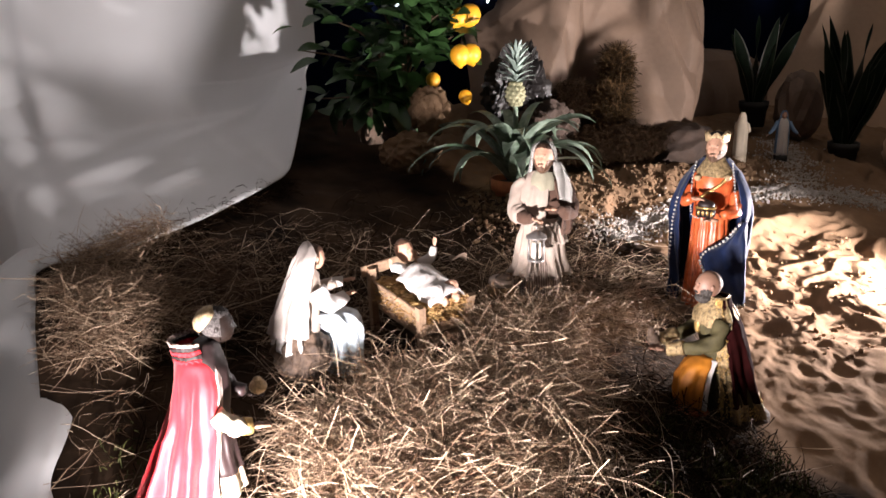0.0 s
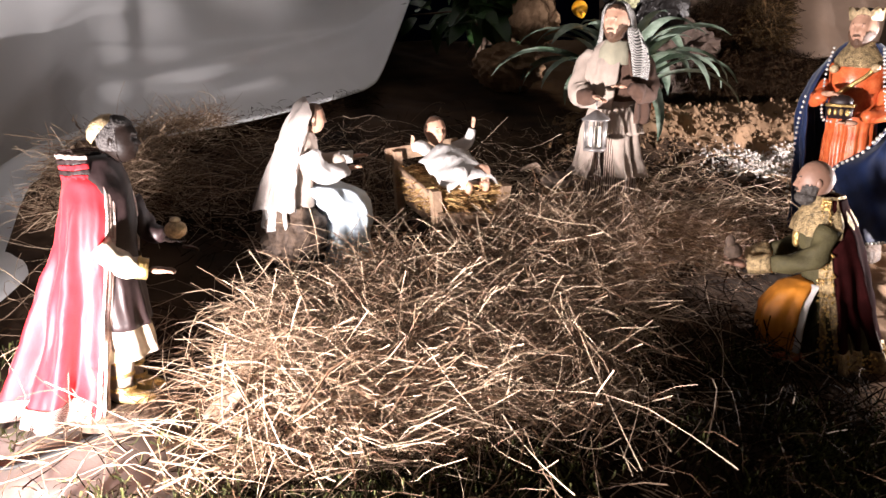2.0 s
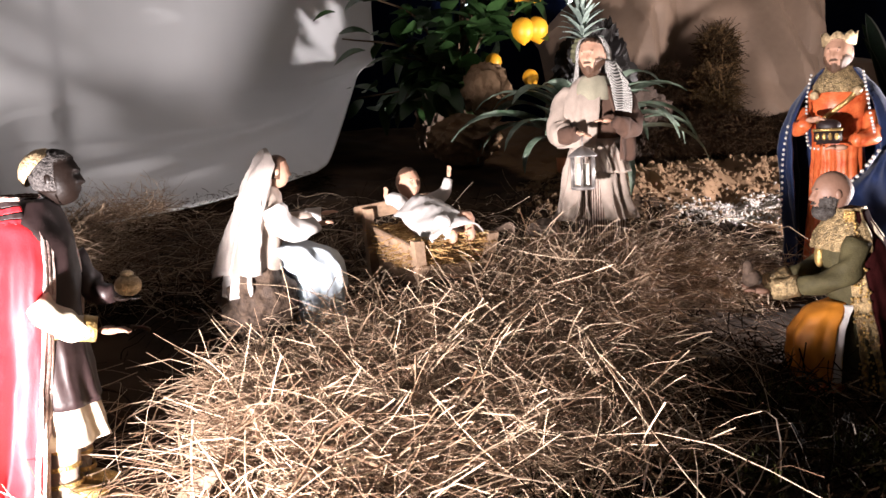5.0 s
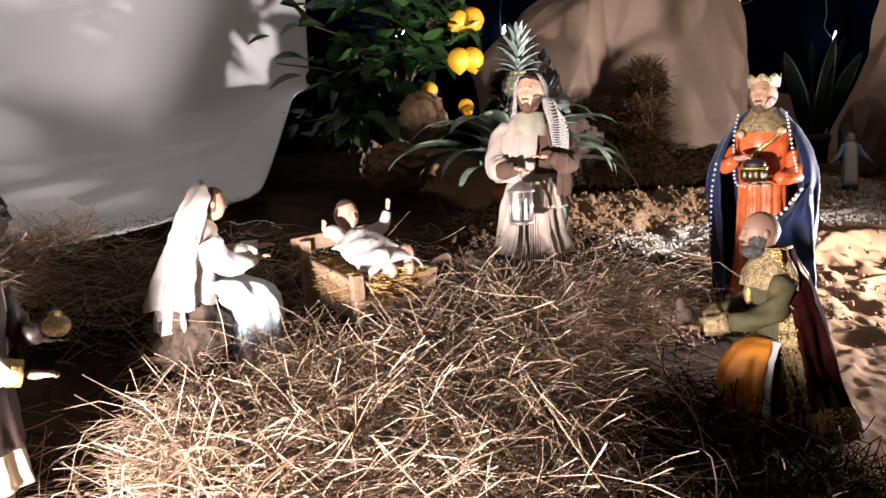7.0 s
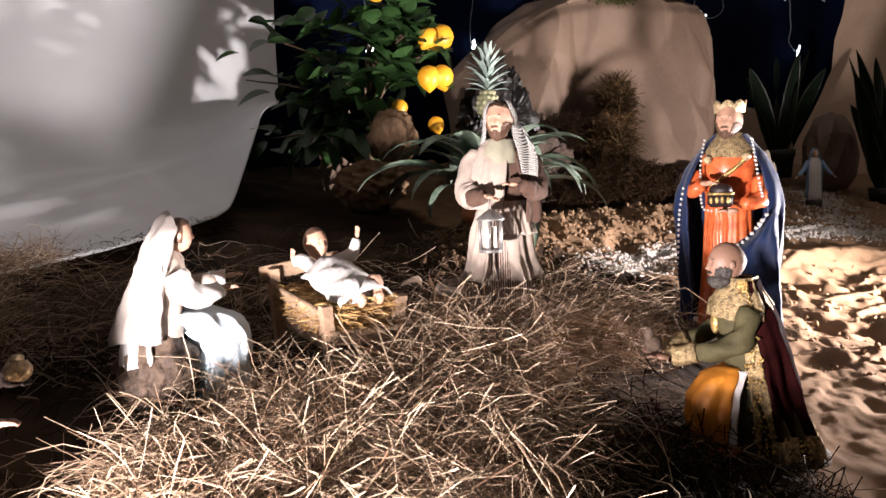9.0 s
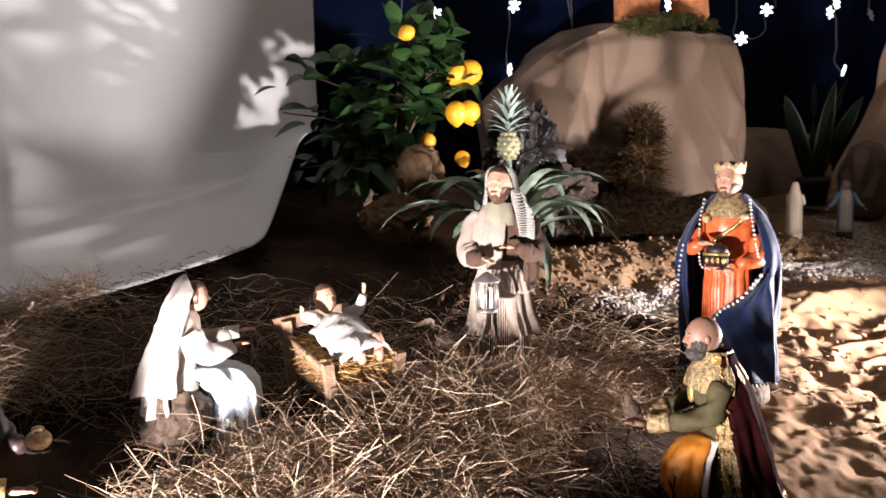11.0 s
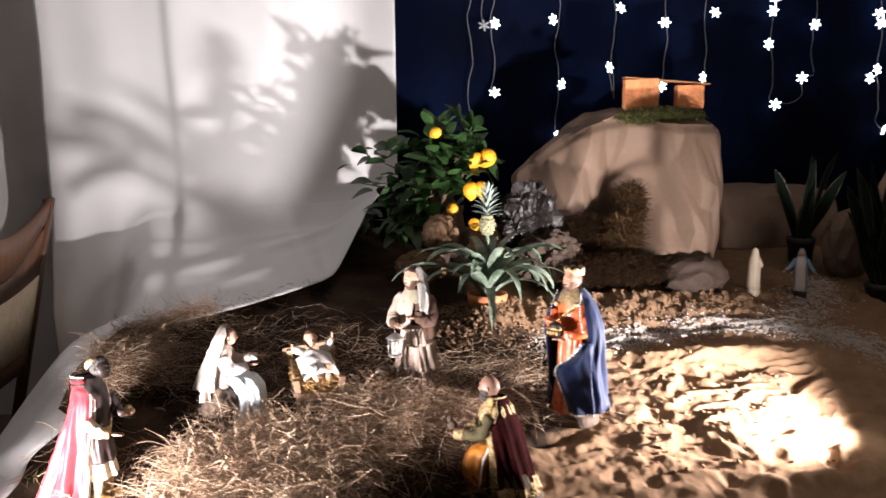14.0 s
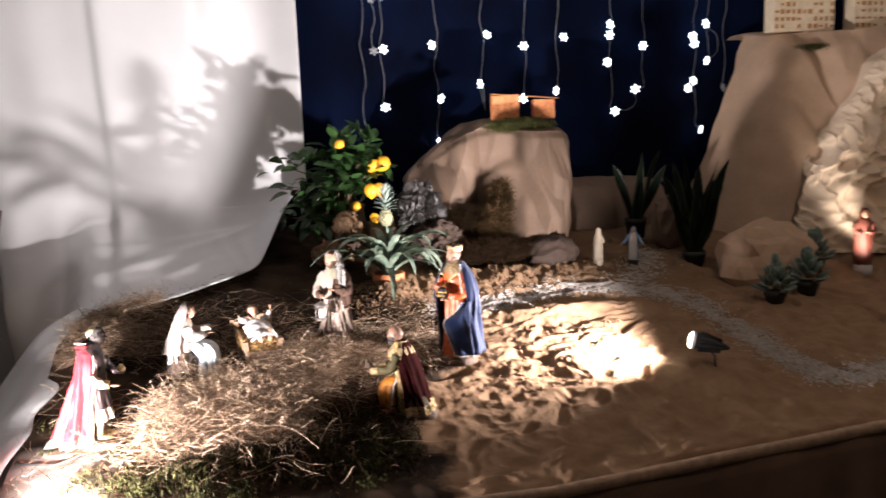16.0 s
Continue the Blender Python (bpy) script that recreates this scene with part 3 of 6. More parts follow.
bm = paper_rock([(3.22, 3.10, 0.2), (3.32, 2.80, 0.12), (3.52, 2.62, 0.10), (3.76, 2.50, 0.08), (4.11, 2.42, 0.06), (4.51, 2.30, 0.05), (4.70, 2.2, 0.05)],
                [(3.70, 3.15, 1.34), (3.74, 2.98, 1.34), (3.84, 2.86, 1.34), (4.01, 2.80, 1.34), (4.26, 2.76, 1.34), (4.56, 2.72, 1.34), (4.70, 2.7, 1.34)],
                [(3.72, 3.38, 1.34), (3.81, 3.38, 1.35), (3.91, 3.38, 1.35), (4.06, 3.38, 1.35), (4.31, 3.38, 1.35), (4.61, 3.38, 1.35), (4.70, 3.38, 1.35)],
                130, 70, 0.045, 2.6)
paper_thing("paper_mountain", "tall crumpled kraft-paper mountain carrying a card town", "paper mountain", bm, M_KRAFT_HALF_LIT)
bm = paper_rock([(2.40, 3.1, 0.2), (2.55, 3.02, 0.2), (2.75, 3.0, 0.2), (2.95, 3.0, 0.2), (3.12, 3.02, 0.2)],
                [(2.40, 3.14, 0.47), (2.55, 3.1, 0.50), (2.75, 3.1, 0.49), (2.95, 3.1, 0.49), (3.12, 3.1, 0.47)],
                [(2.40, 3.4, 0.46), (2.55, 3.4, 0.5), (2.75, 3.4, 0.5), (2.95, 3.4, 0.49), (3.12, 3.4, 0.47)], 80, 24, 0.022, 5)
paper_thing("paper_ridge", "low ridge of crumpled kraft paper", "paper rock", bm, M_KRAFT)


bm = paper_rock([(3.62, 2.60, 0.10), (3.72, 2.40, 0.10), (3.90, 2.34, 0.10), (4.15, 2.30, 0.08), (4.45, 2.20, 0.08)],
                [(3.78, 2.70, 0.62), (3.92, 2.66, 0.80), (4.05, 2.62, 0.95), (4.18, 2.60, 1.15), (4.45, 2.55, 1.25)],
                [(3.84, 2.95, 0.66), (3.96, 2.95, 0.85), (4.08, 2.95, 1.0), (4.2, 2.95, 1.2), (4.45, 2.95, 1.28)], 150, 100, 0.062, 4.4, crush)
paper_thing("crumpled_paper_sheet", "crumpled kraft paper laid over the mountain foot, toned pale as if lit", "paper", bm, M_KRAFT_LIT)


def boulder(c, r, material, amp=0.25, f=2.2, seed=0.0, name="stone", label="rough brown stone half sunk in sand", category="stone", fine=5):
    bm = bmesh.new()
    bmesh.ops.create_icosphere(bm, subdivisions=fine, radius=1)
    for v in bm.verts:
        d = v.co.normalized()
        k = 1 + amp * (1 - 2 * abs(noise.noise(d * f + Vector((seed, 0, 0))))) + amp * 0.4 * noise.noise(d * f * 2.7 + Vector((0, seed, 0)))
        v.co = Vector((d.x * r[0], d.y * r[1], d.z * r[2])) * k
    return thing(name, label, category, bm, material, Matrix.Translation(c), shade=False)


boulder((3.25, 2.18, 0.12), (0.24, 0.15, 0.19), M_KRAFT_HALF_LIT, 0.24, 1.7, 3.0, "paper_boulder", "crumpled kraft-paper boulder on the sand", "paper rock", 3)
boulder((2.96, 2.66, 0.28), (0.10, 0.08, 0.14), M_KRAFT, 0.2, 1.6, 8.0, "paper_boulder", "narrow kraft-paper boulder beside a snake plant", "paper rock", 3)
boulder((2.21, 2.51, 0.185), (0.13, 0.09, 0.085), M_STONE, 0.14, 1.3, 1.0)
boulder((1.06, 2.54, 0.25), (0.09, 0.07, 0.06), M_EARTH, 0.25, 2.0, 5.0, label="broken brown stone below the lemon tree")
boulder((1.14, 2.56, 0.38), (0.06, 0.04, 0.07), M_EARTH, 0.3, 2.0, 9.0, label="upright broken stone below the lemon tree")
def crumpled_lump(c, r, material, label):
    """A ball of stiff paper squeezed into sharp uneven folds."""
    bm = bmesh.new()
    bmesh.ops.create_icosphere(bm, subdivisions=6, radius=1)
    for v in bm.verts:
        d = v.co.normalized()
        w = Vector((d.x * 1.5, d.y * 1.5, d.z * 1.0)) + 0.6 * Vector(noise.noise_vector(d * 1.7))
        k = 1 + 0.30 * noise.noise(w * 1.3) - 0.42 * abs(noise.noise(w * 2.6)) + 0.20 * abs(noise.noise(w * 5.5)) - 0.08 * abs(noise.noise(w * 12))
        v.co = Vector((d.x * r[0], d.y * r[1], d.z * r[2])) * k
    ob = thing("crumpled_paper", label, "paper", bm, material, Matrix.Translation(c))
    ob.data.set_sharp_from_angle(angle=radians(28))


crumpled_lump((1.53, 2.64, 0.43), (0.13, 0.06, 0.15), M_FOIL, "dark grey crumpled shiny paper beside the paper rock")
crumpled_lump((1.17, 3.00, 0.32), (0.12, 0.05, 0.21), M_KRAFT, "crumpled brown kraft paper standing behind the lemon tree")
boulder((1.60, 2.58, 0.27), (0.11, 0.08, 0.09), M_STONE, 0.4, 2.6, 6.0, label="dark rough stone beside the paper rock")

# ---------------------------------------------------------------- star lights
def flower(bm, c, turn, r=0.029, mi=0):
    m = Matrix.Translation(c) @ turn
    for k in range(6):
        a = k * math.pi / 3
        mm = m @ Matrix.Rotation(a, 4, "Y") @ Matrix.Translation((r * 0.62, 0, 0))
        ball(bm, (0, 0, 0), (r * 0.46, r * 0.13, r * 0.19), mi, 8, 6, mm)
    ball(bm, (0, 0, 0), (r * 0.26, r * 0.25, r * 0.26), mi, 8, 6, m)


def light_string(x, bulbs, lit=True, tail=0.0, loop=None):
    rnd = random.Random(int(x * 1000))
    ob = thing("light_string", "thin wire string of lit white flower lamps" if lit else "thin wire string with an unlit flower lamp", "fairy lights", group="star light strings")
    ob.location = (x, 3.41, 2.75)
    bm = bmesh.new()
    z, pts = 2.75, []
    while z > bulbs[-1][1] - tail:
        pts.append((0.010 * math.sin(z * 17 + x * 5) + 0.006 * rnd.uniform(-1, 1), 0.004 * math.sin(z * 11), z - 2.75))
        z -= 0.06
    pts.append((bulbs[-1][0] - x, -0.01, bulbs[-1][1] - 2.75))
    tube(bm, smooth_path(pts, 3), 0.0022, n=5)
    if loop:
        tube(bm, smooth_path([(a - x, -0.006, b - 2.75) for a, b in loop], 5), 0.0018, n=5)
    part("wire", bm, M_WIRE, ob)
    for bx, bz in bulbs:
        bm = bmesh.new()
        turn = Euler((rnd.uniform(-0.6, 0.6), rnd.uniform(0, 3), rnd.uniform(-0.7, 0.7))).to_matrix().to_4x4()
        flower(bm, (bx - x, -0.03, bz - 2.75), turn)
        part("flower_lamp", bm, M_LED if lit else M_LED_OFF, ob)


light_string(1.425, [(1.42, 1.62), (1.425, 1.32)], False)
light_string(1.475, [(1.482, 1.64), (1.482, 1.329), (1.479, 0.989)])
light_string(1.805, [(1.79, 1.65), (1.775, 1.348), (1.821, 1.029), (1.797, 0.767)])
light_string(2.095, [(2.07, 1.70), (2.119, 1.404), (2.068, 1.112)], tail=0.2)
light_string(2.365, [(2.36, 1.64), (2.349, 1.333), (2.34, 1.015)])
light_string(2.575, [(2.58, 1.70), (2.609, 1.382), (2.556, 1.057)])
light_string(2.93, [(2.93, 1.70), (2.916, 1.454), (2.912, 1.39), (2.897, 1.224), (2.947, 0.918)], loop=[(2.947, 0.93), (3.04, 0.925), (3.10, 0.97), (3.084, 1.05)])
light_string(3.15, [(3.16, 1.66), (3.138, 1.321), (3.084, 1.052)])
light_string(3.51, [(3.52, 1.70), (3.479, 1.378), (3.492, 1.328), (3.487, 1.094), (3.451, 1.049), (3.544, 0.781)])
light_string(3.60, [(3.62, 1.66), (3.57, 1.452), (3.579, 1.22)], loop=[(3.57, 1.44), (3.66, 1.38), (3.66, 1.27), (3.579, 1.22)])
light_string(3.72, [(3.70, 1.046)], False)
light_string(1.36, [(1.365, 0.745)])


# ---------------------------------------------------------------- card houses
def hut():
    ob = thing("card_hut", "small orange painted card hut with an open middle", "model house", m=pose(2.17, 2.84, 0.895, 0, 0, -4))
    for cx, w, h in ((-0.105, 0.150, 0.135), (0.112, 0.118, 0.105)):
        bm = bmesh.new()
        box(bm, (cx, 0, h / 2 - 0.005), (w, 0.06, h), bevel=0.003)
        bmesh.ops.subdivide_edges(bm, edges=bm.edges[:], cuts=3, use_grid_fill=True)
        for v in bm.verts:
            v.co += 0.005 * Vector(noise.noise_vector(v.co * 45))
        part("wall", bm, M_HUT, ob, shade=False)
    bm = bmesh.new()
    box(bm, (0.01, 0.01, 0.121), (0.38, 0.075, 0.005), 0, Matrix.Rotation(0.085, 4, "Y"), 0.001)
    part("roof", bm, M_CARD_DARK, ob, shade=False)


hut()


def town(c, w, h, seed):
    ob = thing("card_town", "cream printed card town with rows of small windows", "model house", m=Matrix.Translation(c), group="card towns")
    rnd = random.Random(seed)
    bm = bmesh.new()
    box(bm, (0, 0, h / 2), (w, 0.10, h), bevel=0.002)
    for k in range(5):
        ww = w / 5
        box(bm, (-w / 2 + ww * (k + 0.5), 0.0, h + 0.02 * (k % 3)), (ww * 0.9, 0.08, 0.05 + 0.04 * (k % 2)))
    part("wall", bm, M_CARD, ob, shade=False)
    n = 11
    for r in range(4):
        for k in range(n):
            if rnd.random() < 0.2:
                continue
            bm = bmesh.new()
            hh = rnd.choice((0.012, 0.02, 0.026))
            box(bm, (-w / 2 + w * (k + 0.5) / n, -0.0515, 0.028 + 0.042 * r), (w / n * rnd.uniform(0.35, 0.7), 0.003, hh))
            part("window", bm, M_CARD_DARK, ob, shade=False)


town((3.92, 2.92, 1.345), 0.40, 0.19, 3)
town((4.46, 2.90, 1.345), 0.44, 0.19, 5)


# ---------------------------------------------------------------- strands: straw, hay, moss
def strands(name, label, category, items, material, kind="stuff"):
    """items: start, direction, length, width, sag, curl. Three-sided bent stalks."""
    verts, faces = [], []
    for p, d, ln, w, sag, curl in items:
        side = d.cross(Vector((0, 0, 1)))
        side = side.normalized() if side.length > 1e-3 else Vector((1, 0, 0))
        up = side.cross(d)
        base = len(verts)
        for k in range(6):
            t = k / 5
            c = p + d * (ln * (t - 0.5)) + Vector((0, 0, -sag * (2 * t - 1) ** 2)) + side * curl * math.sin(3 * t) + up * curl * 0.7 * math.sin(5 * t + curl * 300)
            ww = w * (1 - 0.5 * t)
            for a in range(3):
                ang = a * 2.094
                verts.append(c + side * ww * math.cos(ang) + up * ww * math.sin(ang))
        for k in range(5):
            for a in range(3):
                b = (a + 1) % 3
                faces.append((base + k * 3 + a, base + k * 3 + b, base + k * 3 + 3 + b, base + k * 3 + 3 + a))
        faces.append((base + 2, base + 1, base))
        faces.append((base + 15, base + 16, base + 17))
    me = bpy.data.meshes.new(name)
    me.from_pydata([tuple(v) for v in verts], [], faces)
    me.materials.append(material)
    return tagged(new(name, me), label, category, kind=kind)


def straw_bed():
    rnd = random.Random(4)
    items = []

    def scatter(n, cx, cy, sx, sy, depth, lmin, lmax, steep=0.25, w=(0.0005, 0.0012), low=False, turn=None):
        for _ in range(n):
            x, y = rnd.gauss(cx, sx), rnd.gauss(cy, sy)
            if x < -0.06 or y < 0.77 or x > 1.75 or y > 2.75:
                continue
            if x > 1.22 and y < 1.50 or math.hypot((x - 0.69) / 0.105, (y - 1.60) / 0.175) < 1:
                continue
            if x < 0.31 and 1.06 < y < 1.70 and rnd.random() < 0.86 or x < 0.24 and y < 1.06 and rnd.random() < 0.75:
                continue
            if x < 0.60 and y > 1.43 + 0.18 * (x - 0.3) and y < 1.72 and x > 0.12 and rnd.random() < 0.80:
                continue
            if not low and (x > 0.84 + 0.5 * max(0.0, y - 1.12) and y < 1.46 and rnd.random() < 0.94 or y < 1.03 and rnd.random() < 0.66):
                continue
            a = rnd.uniform(0, 2 * math.pi) if turn is None else rnd.gauss(turn, 0.16)
            tilt = rnd.gauss(0, steep)
            d = Vector((math.cos(a) * math.cos(tilt), math.sin(a) * math.cos(tilt), math.sin(tilt)))
            ln = rnd.uniform(lmin, lmax)
            z = gz(x, y) + depth * rnd.random() ** 0.8 + abs(math.sin(tilt)) * ln * 0.4
            items.append((Vector((x, y, z)), d, ln, rnd.uniform(*w), rnd.uniform(-0.010, 0.016), rnd.gauss(0, 0.12) * ln))

    fine = (0.0003, 0.0008)
    scatter(8000, 0.72, 1.34, 0.25, 0.16, 0.036, 0.04, 0.19, 0.34, fine)
    scatter(4600, 0.48, 1.22, 0.22, 0.12, 0.040, 0.04, 0.19, 0.36, fine)
    scatter(3800, 0.99, 1.50, 0.20, 0.10, 0.042, 0.04, 0.18, 0.34, fine)
    scatter(3000, 0.02, 1.85, 0.10, 0.14, 0.050, 0.04, 0.17, 0.25, fine)
    scatter(1200, 0.80, 1.85, 0.30, 0.18, 0.02, 0.04, 0.17, 0.25, fine)
    scatter(650, 0.30, 2.12, 0.25, 0.14, 0.024, 0.05, 0.16, 0.22, fine)
    scatter(1700, 0.64, 1.13, 0.13, 0.07, 0.045, 0.04, 0.18, 0.30, fine)
    scatter(3600, 0.92, 1.47, 0.14, 0.065, 0.080, 0.04, 0.17, 0.32, fine)
    for _ in range(100):
        scatter(rnd.randint(8, 26), rnd.gauss(0.90, 0.15), rnd.gauss(1.46, 0.07), 0.022, 0.018, 0.085, 0.05, 0.17, 0.28, (0.0004, 0.0012), turn=rnd.uniform(0, 6.28))
    scatter(700, 1.30, 1.78, 0.16, 0.12, 0.012, 0.06, 0.22, 0.15, fine)
    scatter(700, 0.30, 1.45, 0.16, 0.14, 0.015, 0.05, 0.16, 0.25, fine)
    scatter(300, 0.85, 1.58, 0.28, 0.14, 0.03, 0.05, 0.12, 0.9)
    for k in range(14):
        # stalks over the hem of the sheet
        scatter(90, 0.0 + 0.22 * k / 13, 2.20 + 0.16 * k / 13, 0.03, 0.035, 0.045, 0.04, 0.15, 0.35, fine, True)
    for _ in range(330):
        # stalks that lie together in loose bundles
        cx, cy, turn = rnd.gauss(0.68, 0.26), rnd.gauss(1.32, 0.16), rnd.uniform(0, 6.28)
        scatter(rnd.randint(8, 30), cx, cy, 0.024, 0.020, 0.050, 0.06, 0.20, 0.20, (0.0004, 0.0012), turn=turn)
    scatter(420, 0.72, 1.38, 0.30, 0.20, 0.050, 0.16, 0.32, 0.18, (0.0005, 0.0013))
    scatter(450, 0.66, 1.32, 0.24, 0.15, 0.045, 0.05, 0.17, 0.30, (0.0009, 0.0017))
    scatter(30, 0.56, 1.20, 0.24, 0.14, 0.06, 0.10, 0.24, 0.15, (0.0018, 0.0032))
    for _ in range(80):
        # single bright stalks lying over the dark ground in front
        x, y, a = rnd.uniform(0.55, 1.24), rnd.uniform(0.86, 1.30), rnd.uniform(0, 6.28)
        d = Vector((math.cos(a), math.sin(a), rnd.gauss(0, 0.18))).normalized()
        items.append((Vector((x, y, gz(x, y) + rnd.uniform(0.008, 0.035))), d, rnd.uniform(0.05, 0.20), rnd.uniform(0.0004, 0.0012), 0.004, rnd.gauss(0, 0.01)))
    for _ in range(60):
        # broken stalks leaning up out of the heap's far side
        x, y, a = rnd.gauss(0.95, 0.16), rnd.gauss(1.52, 0.05), rnd.uniform(0, 6.28)
        d = Vector((math.cos(a) * 0.7, math.sin(a) * 0.7, 1)).normalized()
        ln = rnd.uniform(0.04, 0.085)
        items.append((Vector((x, y, gz(x, y) + 0.02 + ln * 0.4)), d, ln, rnd.uniform(0.0006, 0.0013), 0.0, rnd.gauss(0, 0.003)))
    for x, y, h in ((0.02, 1.98, 0.13), (-0.01, 2.06, 0.10), (0.10, 2.02, 0.12), (0.16, 2.12, 0.09), (0.05, 1.80, 0.11), (0.60, 1.86, 0.10), (0.56, 1.76, 0.12), (0.63, 1.92, 0.09), (0.52, 1.70, 0.08)):
        d = Vector((rnd.gauss(0, 0.3), rnd.gauss(0, 0.2), 1)).normalized()
        items.append((Vector((x, y, gz(x, y) + h * 0.5)), d, h, 0.0011, 0.0, rnd.gauss(0, 0.012)))
        for q in range(7):
            items.append((Vector((x, y, gz(x, y))) + d * h * (0.75 + 0.04 * q), (d + Vector((rnd.gauss(0, 0.5), rnd.gauss(0, 0.5), 0))).normalized(), 0.016, 0.0016, 0.0, 0.0))
    for x, y, h, a, ln in ((-0.06, 1.94, 0.075, 3.05, 0.20), (-0.03, 1.90, 0.06, 2.8, 0.16), (0.04, 2.02, 0.07, 2.4, 0.18), (0.30, 2.10, 0.05, 2.0, 0.16), (0.62, 1.98, 0.05, 0.9, 0.15), (1.10, 1.90, 0.05, 0.35, 0.24), (1.18, 1.84, 0.04, 0.15, 0.26)):
        items.append((Vector((x, y, gz(x, y) + h)), Vector((math.cos(a), math.sin(a), 0.12)).normalized(), ln, 0.0016, 0.004, 0.006))
    # thick broken reeds lying on the heap
    for x, y, h, a, ln, w in ((0.45, 1.135, 0.060, 0.42, 0.15, 0.0034), (0.585, 1.175, 0.055, 0.25, 0.16, 0.0016), (0.275, 1.40, 0.025, -0.9, 0.05, 0.0034), (0.30, 1.06, 0.030, -0.45, 0.20, 0.0018), (0.52, 1.02, 0.030, -0.35, 0.26, 0.0018),
                              (0.60, 1.44, 0.045, -0.7, 0.10, 0.0026), (0.86, 1.12, 0.030, -0.9, 0.26, 0.0014), (0.93, 1.30, 0.035, 0.12, 0.15, 0.0014), (0.24, 1.12, 0.030, 0.9, 0.08, 0.0020)):
        items.append((Vector((x, y, gz(x, y) + h)), Vector((math.cos(a), math.sin(a), 0.06)).normalized(), ln, w, 0.004, 0.006))
    strands("straw", "loose golden straw heaped over the soil", "straw", items, M_STRAW)
    items.clear()
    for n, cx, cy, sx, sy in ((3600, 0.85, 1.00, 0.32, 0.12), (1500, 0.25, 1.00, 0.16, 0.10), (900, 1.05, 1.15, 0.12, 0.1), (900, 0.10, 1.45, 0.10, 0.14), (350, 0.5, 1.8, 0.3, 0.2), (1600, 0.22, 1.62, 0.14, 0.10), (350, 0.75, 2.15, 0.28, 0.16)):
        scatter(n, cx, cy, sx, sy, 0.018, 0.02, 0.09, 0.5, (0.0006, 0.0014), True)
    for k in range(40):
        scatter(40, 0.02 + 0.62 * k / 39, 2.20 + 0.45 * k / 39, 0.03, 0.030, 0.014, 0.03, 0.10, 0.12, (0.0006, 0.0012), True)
    strands("dry_grass", "dark dried grass stalks on the soil", "grass", items, M_HAY_SHADED)
    items.clear()
    for _ in range(74):
        cx, cy = rnd.choice(((rnd.gauss(0.32, 0.12), rnd.gauss(0.97, 0.05)), (rnd.gauss(0.95, 0.16), rnd.gauss(0.98, 0.08)), (rnd.gauss(0.38, 0.18), rnd.gauss(0.95, 0.07)), (rnd.gauss(0.02, 0.06), rnd.gauss(1.40, 0.10)), (rnd.gauss(0.6, 0.25), rnd.gauss(1.02, 0.10))))
        scatter(170, cx, cy, 0.03, 0.024, 0.024, 0.006, 0.022, 0.9, (0.0008, 0.0020), True)
    strands("moss", "small tufts of green moss on the soil", "moss", items, M_MOSS)


straw_bed()


def tuft(name, label, category, centre, radii, n, material, lmin=0.03, lmax=0.09, w=(0.0007, 0.0015), seed=1):
    rnd = random.Random(seed)
    items = []
    for _ in range(n):
        d = Vector((rnd.gauss(0, 1), rnd.gauss(0, 1), rnd.gauss(0, 1))).normalized()
        r = rnd.uniform(0.25, 1.0)
        p = Vector(centre) + Vector((d.x * radii[0], d.y * radii[1], d.z * radii[2])) * r
        e = (Vector((rnd.gauss(0, 1), rnd.gauss(0, 1), rnd.gauss(-0.3, 0.8)))).normalized()
        items.append((p, e, rnd.uniform(lmin, lmax), rnd.uniform(*w), 0.004, rnd.uniform(-0.012, 0.012)))
    return strands(name, label, category, items, material)


tuft("hay_clump", "clump of dark brown dried hay on the paper rock", "hay", (1.975, 2.655, 0.47), (0.052, 0.045, 0.10), 3000, M_HAY_OLIVE, 0.04, 0.13, seed=3)
tuft("hay_clump", "hanging clump of olive brown hay below the rock", "hay", (1.925, 2.62, 0.345), (0.085, 0.06, 0.10), 3800, M_HAY_OLIVE, 0.04, 0.13, seed=13)
# fills the hollow with near-black hay in place of deep shade
tuft("hay_clump", "dry hay coloured near black for the shade in the hollow of the paper rock", "hay", (1.79, 2.66, 0.33), (0.13, 0.06, 0.13), 4200, M_HAY_SHADED, 0.02, 0.06, seed=23)
tuft("hay_clump", "low bank of dark brown dried hay", "hay", (1.84, 2.50, 0.225), (0.29, 0.10, 0.075), 6500, M_HAY_SHADED, 0.02, 0.06, seed=5)
tuft("moss_cushion", "dark green moss cushion in front of the hut", "moss", (2.11, 2.72, 0.862), (0.21, 0.07, 0.042), 3600, M_MOSS, 0.01, 0.035, (0.001, 0.002), seed=6)
tuft("moss_cushion", "dark green moss on the mountain below the town", "moss", (3.95, 2.79, 1.25), (0.16, 0.04, 0.02), 500, M_MOSS, 0.01, 0.03, (0.001, 0.002), seed=7)


